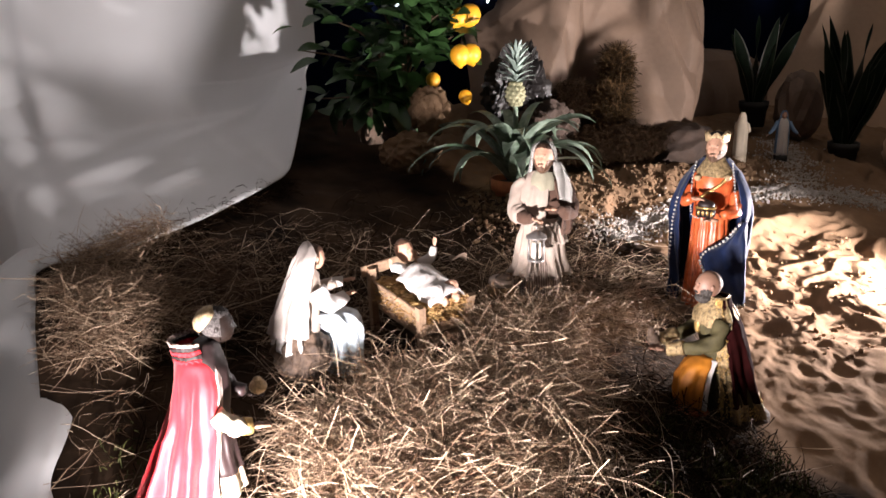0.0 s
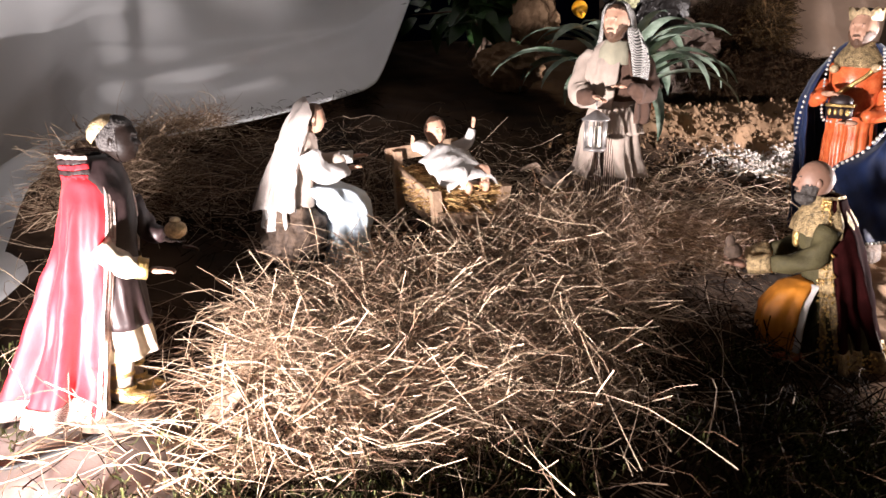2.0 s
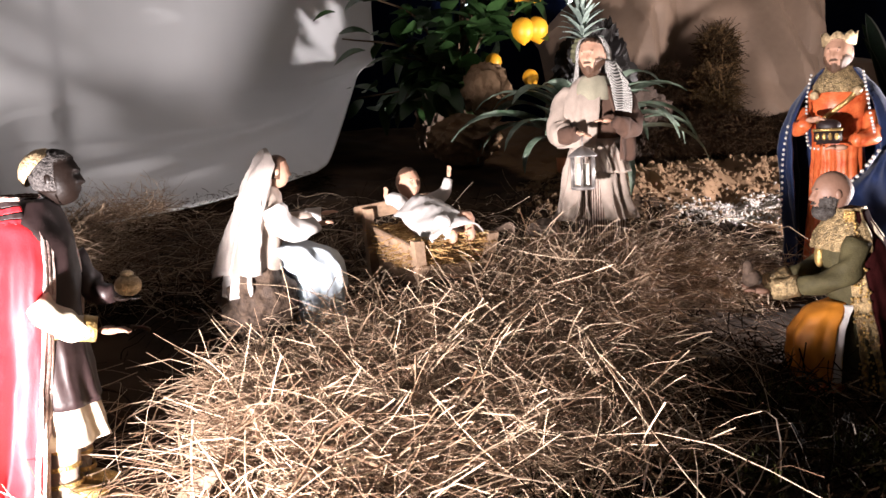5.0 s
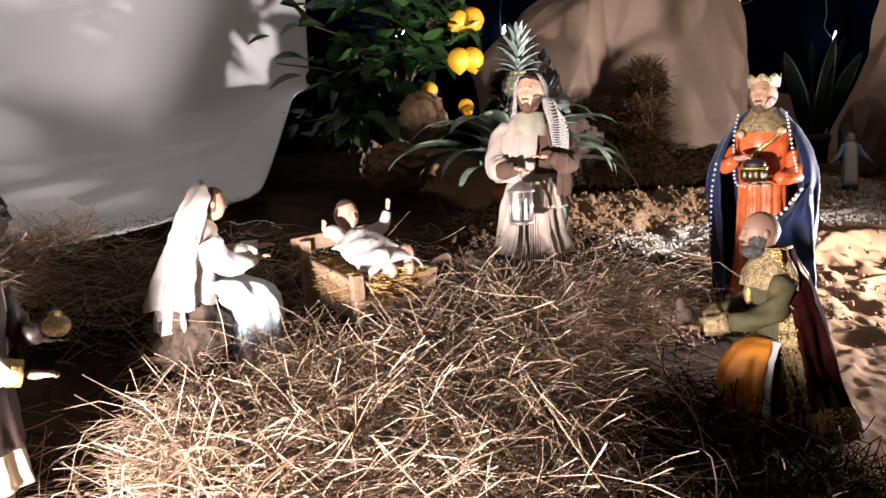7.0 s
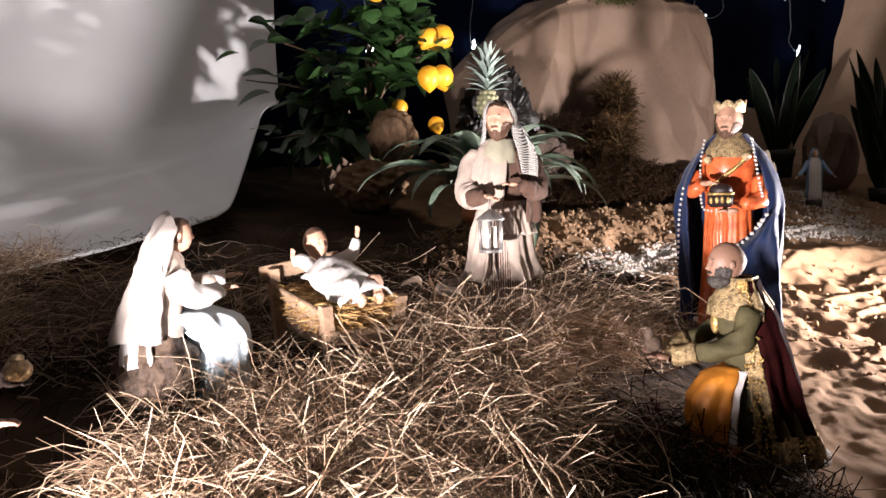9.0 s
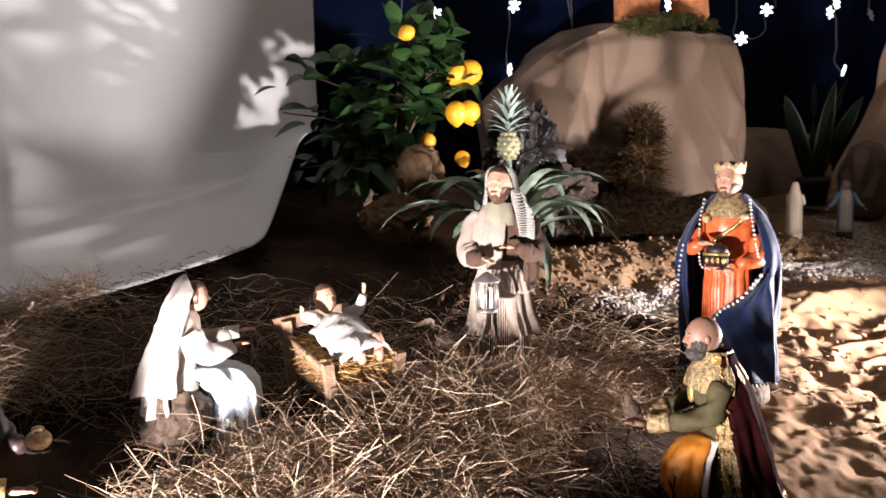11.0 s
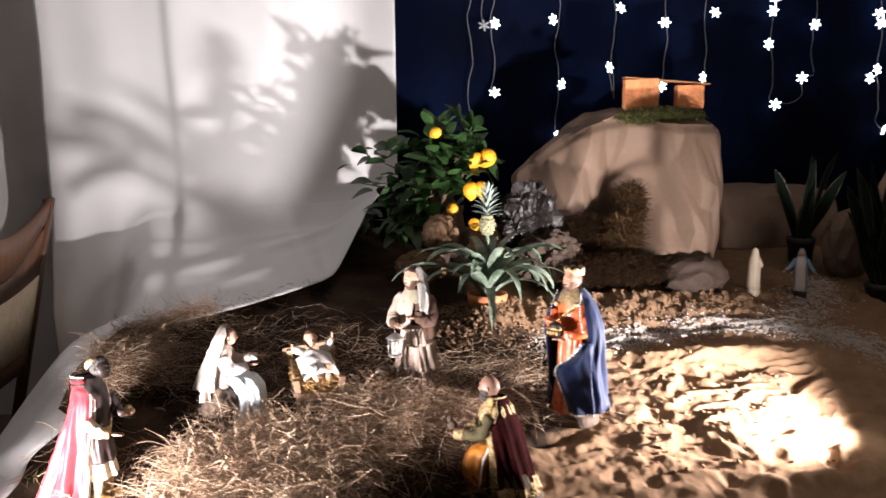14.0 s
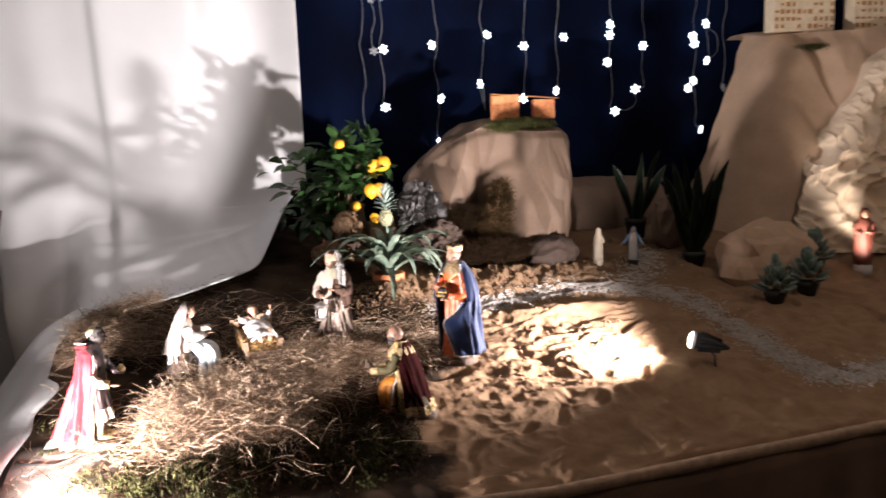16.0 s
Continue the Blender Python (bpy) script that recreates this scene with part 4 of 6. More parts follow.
# ---------------------------------------------------------------- gravel path
def pebbles(name, label, category, spots, material, seed):
    """spots: x, y, radius. Uneven little lumps half sunk in the ground, as one mesh."""
    rnd = random.Random(seed)
    verts, faces = [], []
    ico = bmesh.new()
    bmesh.ops.create_icosphere(ico, subdivisions=1, radius=1)
    iv, fi = [v.co.copy() for v in ico.verts], [[v.index for v in f.verts] for f in ico.faces]
    ico.free()
    for x, y, r in spots:
        base = len(verts)
        rot = Euler((rnd.uniform(0, 6), rnd.uniform(0, 6), 0)).to_matrix()
        z = gz(x, y) + lumps(x, y) + r * 0.3
        for v in iv:
            q = rot @ Vector((v.x * r, v.y * r * 0.8, v.z * r * 0.6)) * rnd.uniform(0.8, 1.2)
            verts.append((x + q.x, y + q.y, z + q.z))
        faces += [[base + a for a in f] for f in fi]
    me = bpy.data.meshes.new(name)
    me.from_pydata(verts, [], faces)
    me.materials.append(material)
    tagged(new(name, me), label, category, kind="stuff")


def gravel():
    rnd = random.Random(8)
    line = smooth_path([(1.50, 2.03, 0), (1.70, 2.06, 0), (1.95, 2.12, 0), (2.2, 2.19, 0), (2.42, 2.14, 0), (2.62, 2.02, 0), (2.74, 1.82, 0), (2.77, 1.56, 0), (2.80, 1.34, 0), (2.90, 1.17, 0), (3.12, 1.15, 0), (3.5, 1.22, 0)], 10)
    side = smooth_path([(2.52, 2.2, 0), (2.66, 2.38, 0), (2.78, 2.6, 0)], 6)
    spots = []
    for n, way, wide in ((12500, line, 0.050), (1800, side, 0.06)):
        for _ in range(n):
            k = rnd.uniform(0, len(way) - 1.001)
            p = way[int(k)].lerp(way[int(k) + 1], k - int(k))
            spots.append((p.x + rnd.gauss(0, wide), p.y + rnd.gauss(0, wide * 0.8), rnd.uniform(0.002, 0.0062)))
    pebbles("gravel_path", "path of small white marble gravel", "gravel", spots, M_GRAVEL, 9)
    # earth clods along the bank and loose ones on the sand
    spots = []
    for _ in range(4200):
        x = rnd.uniform(1.12, 2.65)
        spots.append((x, rnd.gauss(2.24 + 0.12 * (x - 1.4), 0.075), 0.0015 + 0.009 * rnd.random() ** 4))
    for _ in range(500):
        spots.append((rnd.gauss(1.33, 0.14), rnd.gauss(2.12, 0.05), 0.002 + 0.009 * rnd.random() ** 3))
    pebbles("earth_clods", "loose crumbly brown earth clods along the bank", "earth", spots, M_EARTH, 10)
    spots = [(rnd.uniform(1.55, 2.3), rnd.uniform(1.28, 1.95), 0.002 + 0.009 * rnd.random() ** 4) for _ in range(420)]
    pebbles("sand_lumps", "small damp lumps of sand", "sand", spots, M_SAND, 11)


gravel()


# ---------------------------------------------------------------- the floodlight on the sand
def floodlight():
    m = look(LAMP_A + Vector((0.03, -0.01, -0.006)), (0.9, 2.0, 0.36))
    ob = thing("floodlight", "small black finned floodlight, lit, on a ground spike", "floodlight", m=m)
    bm = bmesh.new()
    loft(bm, [ellipse((0, 0, z), r, r, 24) for z, r in ((-0.005, 0.033), (0.02, 0.034), (0.05, 0.030), (0.085, 0.022), (0.125, 0.010), (0.135, 0.004))], 0, True, (False, True))
    housing = part("housing", bm, M_BLACK, ob, "black finned housing")
    for k in range(10):
        a = k * math.pi / 5
        bm = bmesh.new()
        box(bm, (0.029 * math.cos(a), 0.029 * math.sin(a), 0.06), (0.012, 0.003, 0.085), 0, Matrix.Rotation(a, 4, "Z") @ Matrix.Rotation(-0.16, 4, "Y"))
        part("fin", bm, M_BLACK, housing, shade=False)
    bm = bmesh.new()
    loft(bm, [ellipse((0, 0, z), r, r, 24) for z, r in ((0.012, 0.012), (0.0, 0.026), (-0.012, 0.035), (-0.014, 0.036), (-0.012, 0.037), (0.0, 0.0345))], 0, True)
    part("reflector", bm, M_STEEL, ob, "white reflector ring")
    bm = bmesh.new()
    loft(bm, [ellipse((0, 0, z), r, r, 24) for z, r in ((0.002, 0.026), (-0.010, 0.033), (-0.016, 0.030), (-0.021, 0.020), (-0.023, 0.006))], 0, True, (True, True))
    part("lamp_glass", bm, M_LENS, ob, "bright lit lamp glass")
    bm = bmesh.new()
    inv = m.inverted()
    foot = Vector((LAMP_A.x + 0.10, LAMP_A.y - 0.05, gz(LAMP_A.x + 0.10, LAMP_A.y - 0.05) - 0.01))
    tube(bm, [inv @ foot, inv @ (foot + Vector((-0.005, 0, 0.05))), Vector((0, -0.02, 0.06))], [0.006, 0.005, 0.005], n=8)
    part("spike", bm, M_BLACK, ob)


floodlight()


def power_cord(pts, label):
    bm = bmesh.new()
    tube(bm, smooth_path([(x, y, gz(x, y) + lumps(x, y) + 0.004) for x, y in pts], 8), 0.0035, n=8)
    thing("power_cord", label, "cable", bm, M_BLACK)


power_cord([(-0.09, 1.16), (-0.02, 1.145), (0.04, 1.14), (0.10, 1.16), (0.17, 1.20)], "thin black power cord lying on the bare ground")


def dry_leaf(x, y, size, seed):
    rnd = random.Random(seed)
    bm = bmesh.new()
    rows = []
    for i in range(7):
        t = i / 6
        w = size * 0.42 * math.sin(math.pi * min(1, 0.08 + 0.9 * t)) ** 0.8
        rows.append([Vector((size * (t - 0.5), w * k, 0.18 * size * abs(k) + 0.10 * size * math.sin(4 * t + seed) + 0.03 * size * rnd.uniform(-1, 1))) for k in (-1, -0.5, 0, 0.5, 1)])
    shell(bm, rows, 0.0008)
    thing("dry_leaf", "curled pale brown dry leaf on the straw", "leaf", bm, M_KRAFT, pose(x, y, gz(x, y) + 0.035, rnd.uniform(-30, 30), rnd.uniform(-30, 30), rnd.uniform(0, 360)), group="dry leaves")


for q, (x, y, w) in enumerate(((0.74, 1.265, 0.05), (0.80, 1.22, 0.035), (0.62, 1.33, 0.04), (1.02, 1.58, 0.045), (0.42, 1.12, 0.05), (0.30, 1.16, 0.06), (0.88, 1.38, 0.03), (1.02, 1.48, 0.04), (0.22, 1.62, 0.03), (0.95, 1.95, 0.06))):
    dry_leaf(x, y, w, q + 3)

# ---------------------------------------------------------------- plants
def strap_leaf(bm, root, yaw, length, rise, droop, width, mi=0, n=12, twist=0.0, gutter=0.25, edge_mi=None):
    """An arching strap leaf with a folded middle."""
    out, side = Vector((math.cos(yaw), math.sin(yaw), 0)), Vector((-math.sin(yaw), math.cos(yaw), 0))
    rows, pos, ang = [], Vector(root), rise
    for i in range(n + 1):
        t = i / n
        w = width * min(1, 0.55 + 1.6 * t) * (1 - t ** 3) ** 0.8 + width * 0.02
        d = out * math.cos(ang) + Vector((0, 0, math.sin(ang)))
        up = -out * math.sin(ang) + Vector((0, 0, math.cos(ang)))
        s = (side * math.cos(twist * t) + up * math.sin(twist * t))
        rows.append([pos + s * w * k + up * (abs(k) * w * gutter) for k in (-1, -0.82, -0.4, 0, 0.4, 0.82, 1)])
        pos = pos + d * (length / n)
        ang -= droop / n * (0.4 + 1.2 * t)
    a = [[bm.verts.new(p) for p in r] for r in rows]
    b = [[bm.verts.new(p - Vector((0, 0, 0.0012))) for p in r] for r in rows]
    for i in range(n):
        for k in range(6):
            m = edge_mi if edge_mi is not None and k in (0, 5) else mi
            bm.faces.new((a[i][k], a[i][k + 1], a[i + 1][k + 1], a[i + 1][k])).material_index = m
            bm.faces.new((b[i + 1][k], b[i + 1][k + 1], b[i][k + 1], b[i][k])).material_index = m


def flower_pot(bm, r0, r1, h, n=32):
    loft(bm, [ellipse((0, 0, z), r, r, n) for z, r in ((0, r0), (h * 0.72, r1 * 0.93), (h * 0.72, r1), (h, r1 * 1.03), (h, r1 * 0.92), (h * 0.85, r1 * 0.88), (h * 0.84, 0.002))], 0, True, (True, False))


def pineapple_plant():
    rnd = random.Random(12)
    x, y = 1.30, 2.26
    ob = thing("pineapple_plant", "potted ornamental pineapple with arching grey-green leaves", "pineapple plant", m=pose(x, y, 0.06))
    bm = bmesh.new()
    flower_pot(bm, 0.055, 0.075, 0.13)
    part("pot", bm, M_TERRACOTTA, ob, "orange terracotta pot")
    bm = bmesh.new()
    loft(bm, [ellipse((0, 0, 0.112), 0.066, 0.066, 20), ellipse((0, 0, 0.118), 0.03, 0.03, 20)], 0, True, (False, True))
    part("soil", bm, M_BARK, ob)
    for k in range(34):
        yaw = k * 2.399 + rnd.uniform(-0.2, 0.2)
        lvl = k / 33
        bm = bmesh.new()
        strap_leaf(bm, (0.012 * math.cos(yaw), 0.012 * math.sin(yaw), 0.11 + 0.06 * lvl), yaw, rnd.uniform(0.31, 0.43) * (1 - 0.30 * lvl ** 2),
                   0.85 + 0.50 * lvl + rnd.uniform(-0.25, 0.15), rnd.uniform(2.0, 3.2) * (1 - 0.25 * lvl), rnd.uniform(0.018, 0.028), twist=rnd.uniform(-0.5, 0.5))
        part("leaf", bm, M_BROMEL, ob)
    bm = bmesh.new()
    tube(bm, smooth_path([(0, 0, 0.14), (0.004, 0, 0.24), (0.0, 0.0, 0.37)], 4), 0.008, n=10)
    part("stalk", bm, M_BROMEL, ob)
    bm = bmesh.new()
    loft(bm, [ellipse((0, 0, 0.357 + 0.075 * t), 0.027 * math.sin(0.5 + 2.2 * t) + 0.002, 0.027 * math.sin(0.5 + 2.2 * t) + 0.002, 20) for t in [i / 10 for i in range(11)]], 0, True, (True, True))
    for r in range(6):
        for k in range(9):
            a = (k + 0.5 * (r % 2)) * 2 * math.pi / 9
            t = (r + 0.5) / 6
            rr = 0.027 * math.sin(0.5 + 2.2 * t)
            ball(bm, (rr * math.cos(a), rr * math.sin(a), 0.357 + 0.075 * t), (0.007, 0.007, 0.0065), 0, 8, 6)
    part("fruit", bm, M_FRUIT, ob, "small yellow-green pineapple")
    bm = bmesh.new()
    for k in range(46):
        yaw = k * 2.399
        lvl = k / 45
        strap_leaf(bm, (0.004 * math.cos(yaw), 0.004 * math.sin(yaw), 0.427 + 0.085 * lvl), yaw, 0.06 + 0.012 * math.sin(3 * lvl) - 0.01 * lvl, 0.35 + 1.0 * lvl, 0.9 - 0.5 * lvl, 0.0065, n=5)
    part("crown", bm, M_CROWN_LEAF, ob, "spiky grey-green leaf crown")


pineapple_plant()


def broad_leaf(bm, root, d, up, length, width, bend):
    side = d.cross(up).normalized()
    up = side.cross(d).normalized()
    prev = None
    n = 6
    for i in range(n + 1):
        t = i / n
        w = width * math.sin(math.pi * min(1, t * 0.93 + 0.05)) ** 0.8
        c = root + d * length * t - up * bend * t * t * length
        row = [bm.verts.new(c + side * w * k + up * (abs(k) * w * 0.28)) for k in (-1, 0, 1)]
        if prev:
            for k in range(2):
                bm.faces.new((prev[k], prev[k + 1], row[k + 1], row[k]))
        prev = row


def lemon_tree():
    rnd = random.Random(21)
    base = Vector((1.12, 2.74, gz(1.12, 2.74)))
    ob = thing("lemon_tree", "small potted lemon tree with glossy leaves and ripe lemons", "lemon tree", m=Matrix.Translation(base))
    bm = bmesh.new()
    flower_pot(bm, 0.06, 0.08, 0.14)
    part("pot", bm, M_STONE, ob, "dark pot in shade")
    bm = bmesh.new()
    tips = []
    trunk = [(0, 0, 0.12), (0.01, 0, 0.20), (-0.01, 0.01, 0.28)]
    tube(bm, smooth_path(trunk, 4), 0.012, n=8)
    for k in range(17):
        a = k * 2.399
        r = 0.30 * math.sqrt((k + 0.7) / 15)
        end = Vector((r * math.cos(a) * 1.02, r * math.sin(a) * (0.42 if math.sin(a) < 0 else 0.80), rnd.uniform(0.22, 0.56) if k > 3 else rnd.uniform(0.50, 0.60)))
        if end.x > 0.12 and end.z < 0.38:
            end.z = rnd.uniform(0.42, 0.56)
        if k in (6, 9, 12):
            end = Vector((0.05 + 0.05 * (k - 6) / 3, -0.05, 0.64 - 0.015 * (k - 6)))
        if k in (5, 10, 13, 15, 16):
            # boughs that reach over to the sheet
            end = Vector(((0.79, 2.90, 0.58), (0.86, 2.79, 0.69), (0.84, 2.97, 0.40), (0.93, 2.71, 0.50), (0.99, 2.63, 0.42))[(5, 10, 13, 15, 16).index(k)]) - base
        if k in (3, 8, 11, 14):
            # boughs that carry the ripe fruit
            end = Vector(((1.32, 2.72, 0.76), (1.28, 2.66, 0.62), (1.36, 2.76, 0.66), (1.26, 2.70, 0.80))[(3, 8, 11, 14).index(k)]) - base
        mid = Vector((end.x * 0.45, end.y * 0.45, 0.27 + (end.z - 0.27) * 0.7))
        path = smooth_path([(-0.01, 0.01, 0.24), mid, end], 5)
        tube(bm, path, [0.006 - 0.004 * i / (len(path) - 1) for i in range(len(path))], n=6)
        tips.append(path)
    part("trunk", bm, M_BARK, ob, "thin brown trunk and twigs")
    bm = bmesh.new()
    for path in tips:
        for k in range(21):
            i = rnd.randrange(3, len(path))
            p = path[i] + Vector((rnd.gauss(0, 0.030), rnd.gauss(0, 0.030), rnd.gauss(0, 0.030)))
            d = (Vector((rnd.gauss(0, 1), rnd.gauss(-0.25, 1), rnd.gauss(0.0, 0.6))) + (p - Vector((0, 0, 0.35))) * 3).normalized()
            up = Vector((rnd.gauss(0, 0.4), rnd.gauss(-0.3, 0.4), 1)).normalized()
            broad_leaf(bm, p, d, up, rnd.uniform(0.06, 0.120), rnd.uniform(0.019, 0.034), rnd.uniform(0.1, 0.6))
    part("crown", bm, M_LEAF, ob, "glossy dark green leaves")
    for x, y, z, r, kind in ((1.352, 2.68, 0.690, 0.040, 0), (1.300, 2.66, 0.684, 0.033, 0), (1.275, 2.60, 0.560, 0.035, 1), (1.318, 2.60, 0.562, 0.035, 1),
                             (1.20, 2.66, 0.475, 0.026, 1), (1.285, 2.58, 0.42, 0.024, 1), (1.13, 2.62, 0.80, 0.024, 0)):
        bm = bmesh.new()
        prof = [(-1.28, 0.10), (-1.16, 0.22), (-0.92, 0.55), (-0.5, 0.86), (0, 1.0), (0.5, 0.88), (0.85, 0.55), (1.0, 0.22), (1.04, 0.05)]
        rot = Matrix.Rotation(rnd.uniform(-0.35, 0.35) + (0 if kind else 0.9), 4, "Y") @ Matrix.Rotation(rnd.uniform(-0.3, 0.3), 4, "X")
        loft(bm, [[rot @ q for q in ellipse((0, 0, z_ * r), s * r, s * r, 18)] for z_, s in prof], 0, True, (True, True))
        o = part("lemon", bm, M_LEMON, ob, "ripe yellow-orange lemon")
        o.location = Vector((x, y, z)) - base


lemon_tree()


def snake_plant(x, y, z, leaves, h, seed, spread):
    rnd = random.Random(seed)
    ob = thing("snake_plant", "upright snake plant, green leaves and pale edges darkened as if shaded", "snake plant", m=pose(x, y, z), group="snake plants")
    bm = bmesh.new()
    flower_pot(bm, 0.05, 0.062, 0.11)
    part("pot", bm, M_BLACK, ob, "dark pot")
    for k in range(leaves):
        a = k * 2.4 + rnd.uniform(-0.3, 0.3)
        bm = bmesh.new()
        hh = h * rnd.uniform(0.55, 1.0)
        strap_leaf(bm, (0.03 * math.cos(a), 0.03 * math.sin(a), 0.09), a, hh, 1.45 - spread * rnd.uniform(0.2, 1), rnd.uniform(0.0, 0.25), rnd.uniform(0.030, 0.046), n=14, twist=rnd.uniform(-2.6, 2.6), gutter=0.3, edge_mi=1)
        part("leaf", bm, [M_SANS_SHADED, M_SANS_EDGE_SHADED], ob)


snake_plant(2.98, 2.42, 0.05, 20, 0.55, 3, 0.17)
snake_plant(2.80, 2.76, 0.20, 8, 0.42, 8, 0.26)


def succulent(x, y, seed, size, n=26):
    rnd = random.Random(seed)
    ob = thing("succulent", "grey-green leafy succulent in a dark pot", "succulent", m=pose(x, y, gz(x, y) - 0.01), group="succulents")
    bm = bmesh.new()
    flower_pot(bm, 0.03 * size, 0.045 * size, 0.06 * size, 20)
    part("pot", bm, M_BLACK, ob, "small dark pot")
    for k in range(n):
        a, t = k * 2.399, k / n
        bm = bmesh.new()
        p = Vector((0.05 * size * (1 - t) * math.cos(a), 0.05 * size * (1 - t) * math.sin(a), size * (0.06 + 0.12 * t * rnd.uniform(0.6, 1))))
        d = Vector((math.cos(a) * (1.1 - t), math.sin(a) * (1.1 - t), 0.35 + t)).normalized()
        ball(bm, p + d * 0.02 * size, (0.034 * size, 0.020 * size, 0.007 * size), 0, 8, 6, d.to_track_quat("X", "Z").to_matrix().to_4x4())
        part("leaf", bm, M_SUCC, ob)


succulent(3.08, 1.83, 2, 1.15)
succulent(3.30, 1.90, 5, 1.2)
succulent(3.52, 2.16, 9, 1.2)


# ---------------------------------------------------------------- bench beside the platform
def bench():
    """A reclining bench back that runs along the platform, its seat on the far side."""
    wide, tall = 0.98, 0.513 - FLOOR
    ob = thing("wooden_bench", "dark wooden bench with a beige padded back", "bench", m=pose(-0.645, 3.136, FLOOR))

    def at(w, h, out=0.0):
        return Vector((0.047 * w - (tall - h) * 0.22 - out, -w, h))

    def strip(low, high, w0, w1, thick, n=16):
        bm = bmesh.new()
        ws = [w0 + (w1 - w0) * i / n for i in range(n + 1)]
        loft(bm, [[at(w, low(w), -thick / 2), at(w, high(w), -thick / 2), at(w, high(w), thick / 2), at(w, low(w), thick / 2)] for w in ws], 0, True, (True, True))
        bmesh.ops.bevel(bm, geom=[e for e in bm.edges if len(e.link_faces) == 2 and e.calc_face_angle() > 1.0], offset=0.006, segments=2, affect="EDGES")
        return bm

    def sag(w):
        return math.sin(math.pi * w / wide)

    part("crest_rail", strip(lambda w: tall - 0.045 - 0.26 * sag(w), lambda w: tall - 0.125 * sag(w), 0.0, wide, 0.034), M_WOOD, ob)
    part("middle_rail", strip(lambda w: tall - 0.36 - 0.06 * sag(w), lambda w: tall - 0.10 - 0.22 * sag(w), 0.03, wide - 0.03, 0.022), M_WOOD, ob)
    part("back_pad", strip(lambda w: 0.46, lambda w: tall - 0.35 - 0.06 * sag(w), 0.04, wide - 0.04, 0.03), M_CARD, ob, "beige padded back panel")
    part("lower_rail", strip(lambda w: 0.36, lambda w: 0.46, 0.03, wide - 0.03, 0.03), M_WOOD, ob)
    for w in (0.0, wide - 0.045):
        part("back_leg", strip(lambda w: 0.0, lambda w: tall - 0.004, w, w + 0.045, 0.042, 2), M_WOOD, ob)
    bm = bmesh.new()
    box(bm, (-0.46, -wide / 2, 0.42), (0.46, wide - 0.02, 0.05), bevel=0.01)
    part("seat", bm, M_WOOD, ob)
    for w in (0.05, wide - 0.05):
        bm = bmesh.new()
        box(bm, (-0.64, -w, 0.2), (0.045, 0.045, 0.40), bevel=0.004)
        part("front_leg", bm, M_WOOD, ob)


bench()

# ---------------------------------------------------------------- the crib figures; each is one plain mesh, front along +x
M_SKIN = mat("painted_skin", (0.50, 0.29, 0.20), 0.55, 0.15, 40, 0.1)
M_SKIN_DARK = mat("painted_dark_skin", (0.007, 0.004, 0.003), 0.45, 0.2, 40, 0.1, spec=0.18)
M_SKIN_RUDDY = mat("painted_ruddy_skin", (0.46, 0.26, 0.175), 0.55, 0.15, 40, 0.1)
M_SKIN_TAN = mat("painted_tan_skin", (0.21, 0.115, 0.078), 0.55, 0.15, 40, 0.1)
M_HAIR = mat("painted_brown_hair", (0.10, 0.05, 0.028), 0.6, 0.3, 120, 0.4)
M_GREY_HAIR = mat("painted_grey_beard", (0.080, 0.073, 0.068), 0.85, 0.6, 160, 0.9, 260, second=(0.022, 0.017, 0.014), spec=0.1)
M_CURLS = mat("painted_grey_curls", (0.09, 0.082, 0.078), 0.75, 0.6, 260, 1.0, 330, second=(0.012, 0.010, 0.010), spec=0.15)
M_EYE = mat("painted_eye", (0.02, 0.012, 0.01), 0.3, 0.1, 50, 0.0)
M_WHITE = mat("white_robe_cloth", (0.56, 0.53, 0.51), 0.9, 0.08, 55, 0.12, 420, crease=2.2, distance=0.003)
M_VEIL = mat("cream_veil", (0.42, 0.37, 0.34), 0.85, 0.1, 55, 0.12, 420, crease=2.2, distance=0.003)
M_PALE_BLUE = mat("pale_blue_cloth", (0.52, 0.60, 0.66), 0.85, 0.14, 55, 0.12, 420, crease=2.2, distance=0.003)
M_BEIGE = mat("beige_wool", (0.35, 0.285, 0.24), 0.95, 0.14, 55, 0.12, 420, crease=2.2, distance=0.003)
M_BROWN = mat("brown_wool", (0.085, 0.045, 0.03), 0.95, 0.2, 55, 0.12, 420, crease=2.2, distance=0.003)
M_OLIVE_GREY = mat("grey_green_cloth", (0.28, 0.26, 0.19), 0.95, 0.15, 55, 0.12, 420, crease=2.2, distance=0.003)
M_KEFF = striped("black_and_white_weave", (0.02, 0.02, 0.02), (0.50, 0.48, 0.45), "DIAGONAL", 190, distort=0.8)
M_ROBE_STRIPE = striped("beige_brown_stripe", (0.42, 0.34, 0.29), (0.10, 0.06, 0.045), "Y", 75, distort=1.5)
M_RED = mat("red_velvet", (0.52, 0.012, 0.020), 0.6, 0.25, 45, 0.10, 420, spec=0.4, crease=1.0, sheen=0.06)
M_TRIM = striped("white_red_braid", (0.42, 0.35, 0.31), (0.10, 0.03, 0.025), "Z", 120, distort=1.2)
M_CREAM = mat("cream_satin", (0.70, 0.60, 0.46), 0.5, 0.12, 16, 0.15)
M_PLUM = mat("plum_satin", (0.016, 0.007, 0.007), 0.55, 0.3, 16, 0.15)
M_GOLD = mat("gold_braid", (0.62, 0.42, 0.16), 0.35, 0.35, 130, 0.6, 320, metal=0.8)
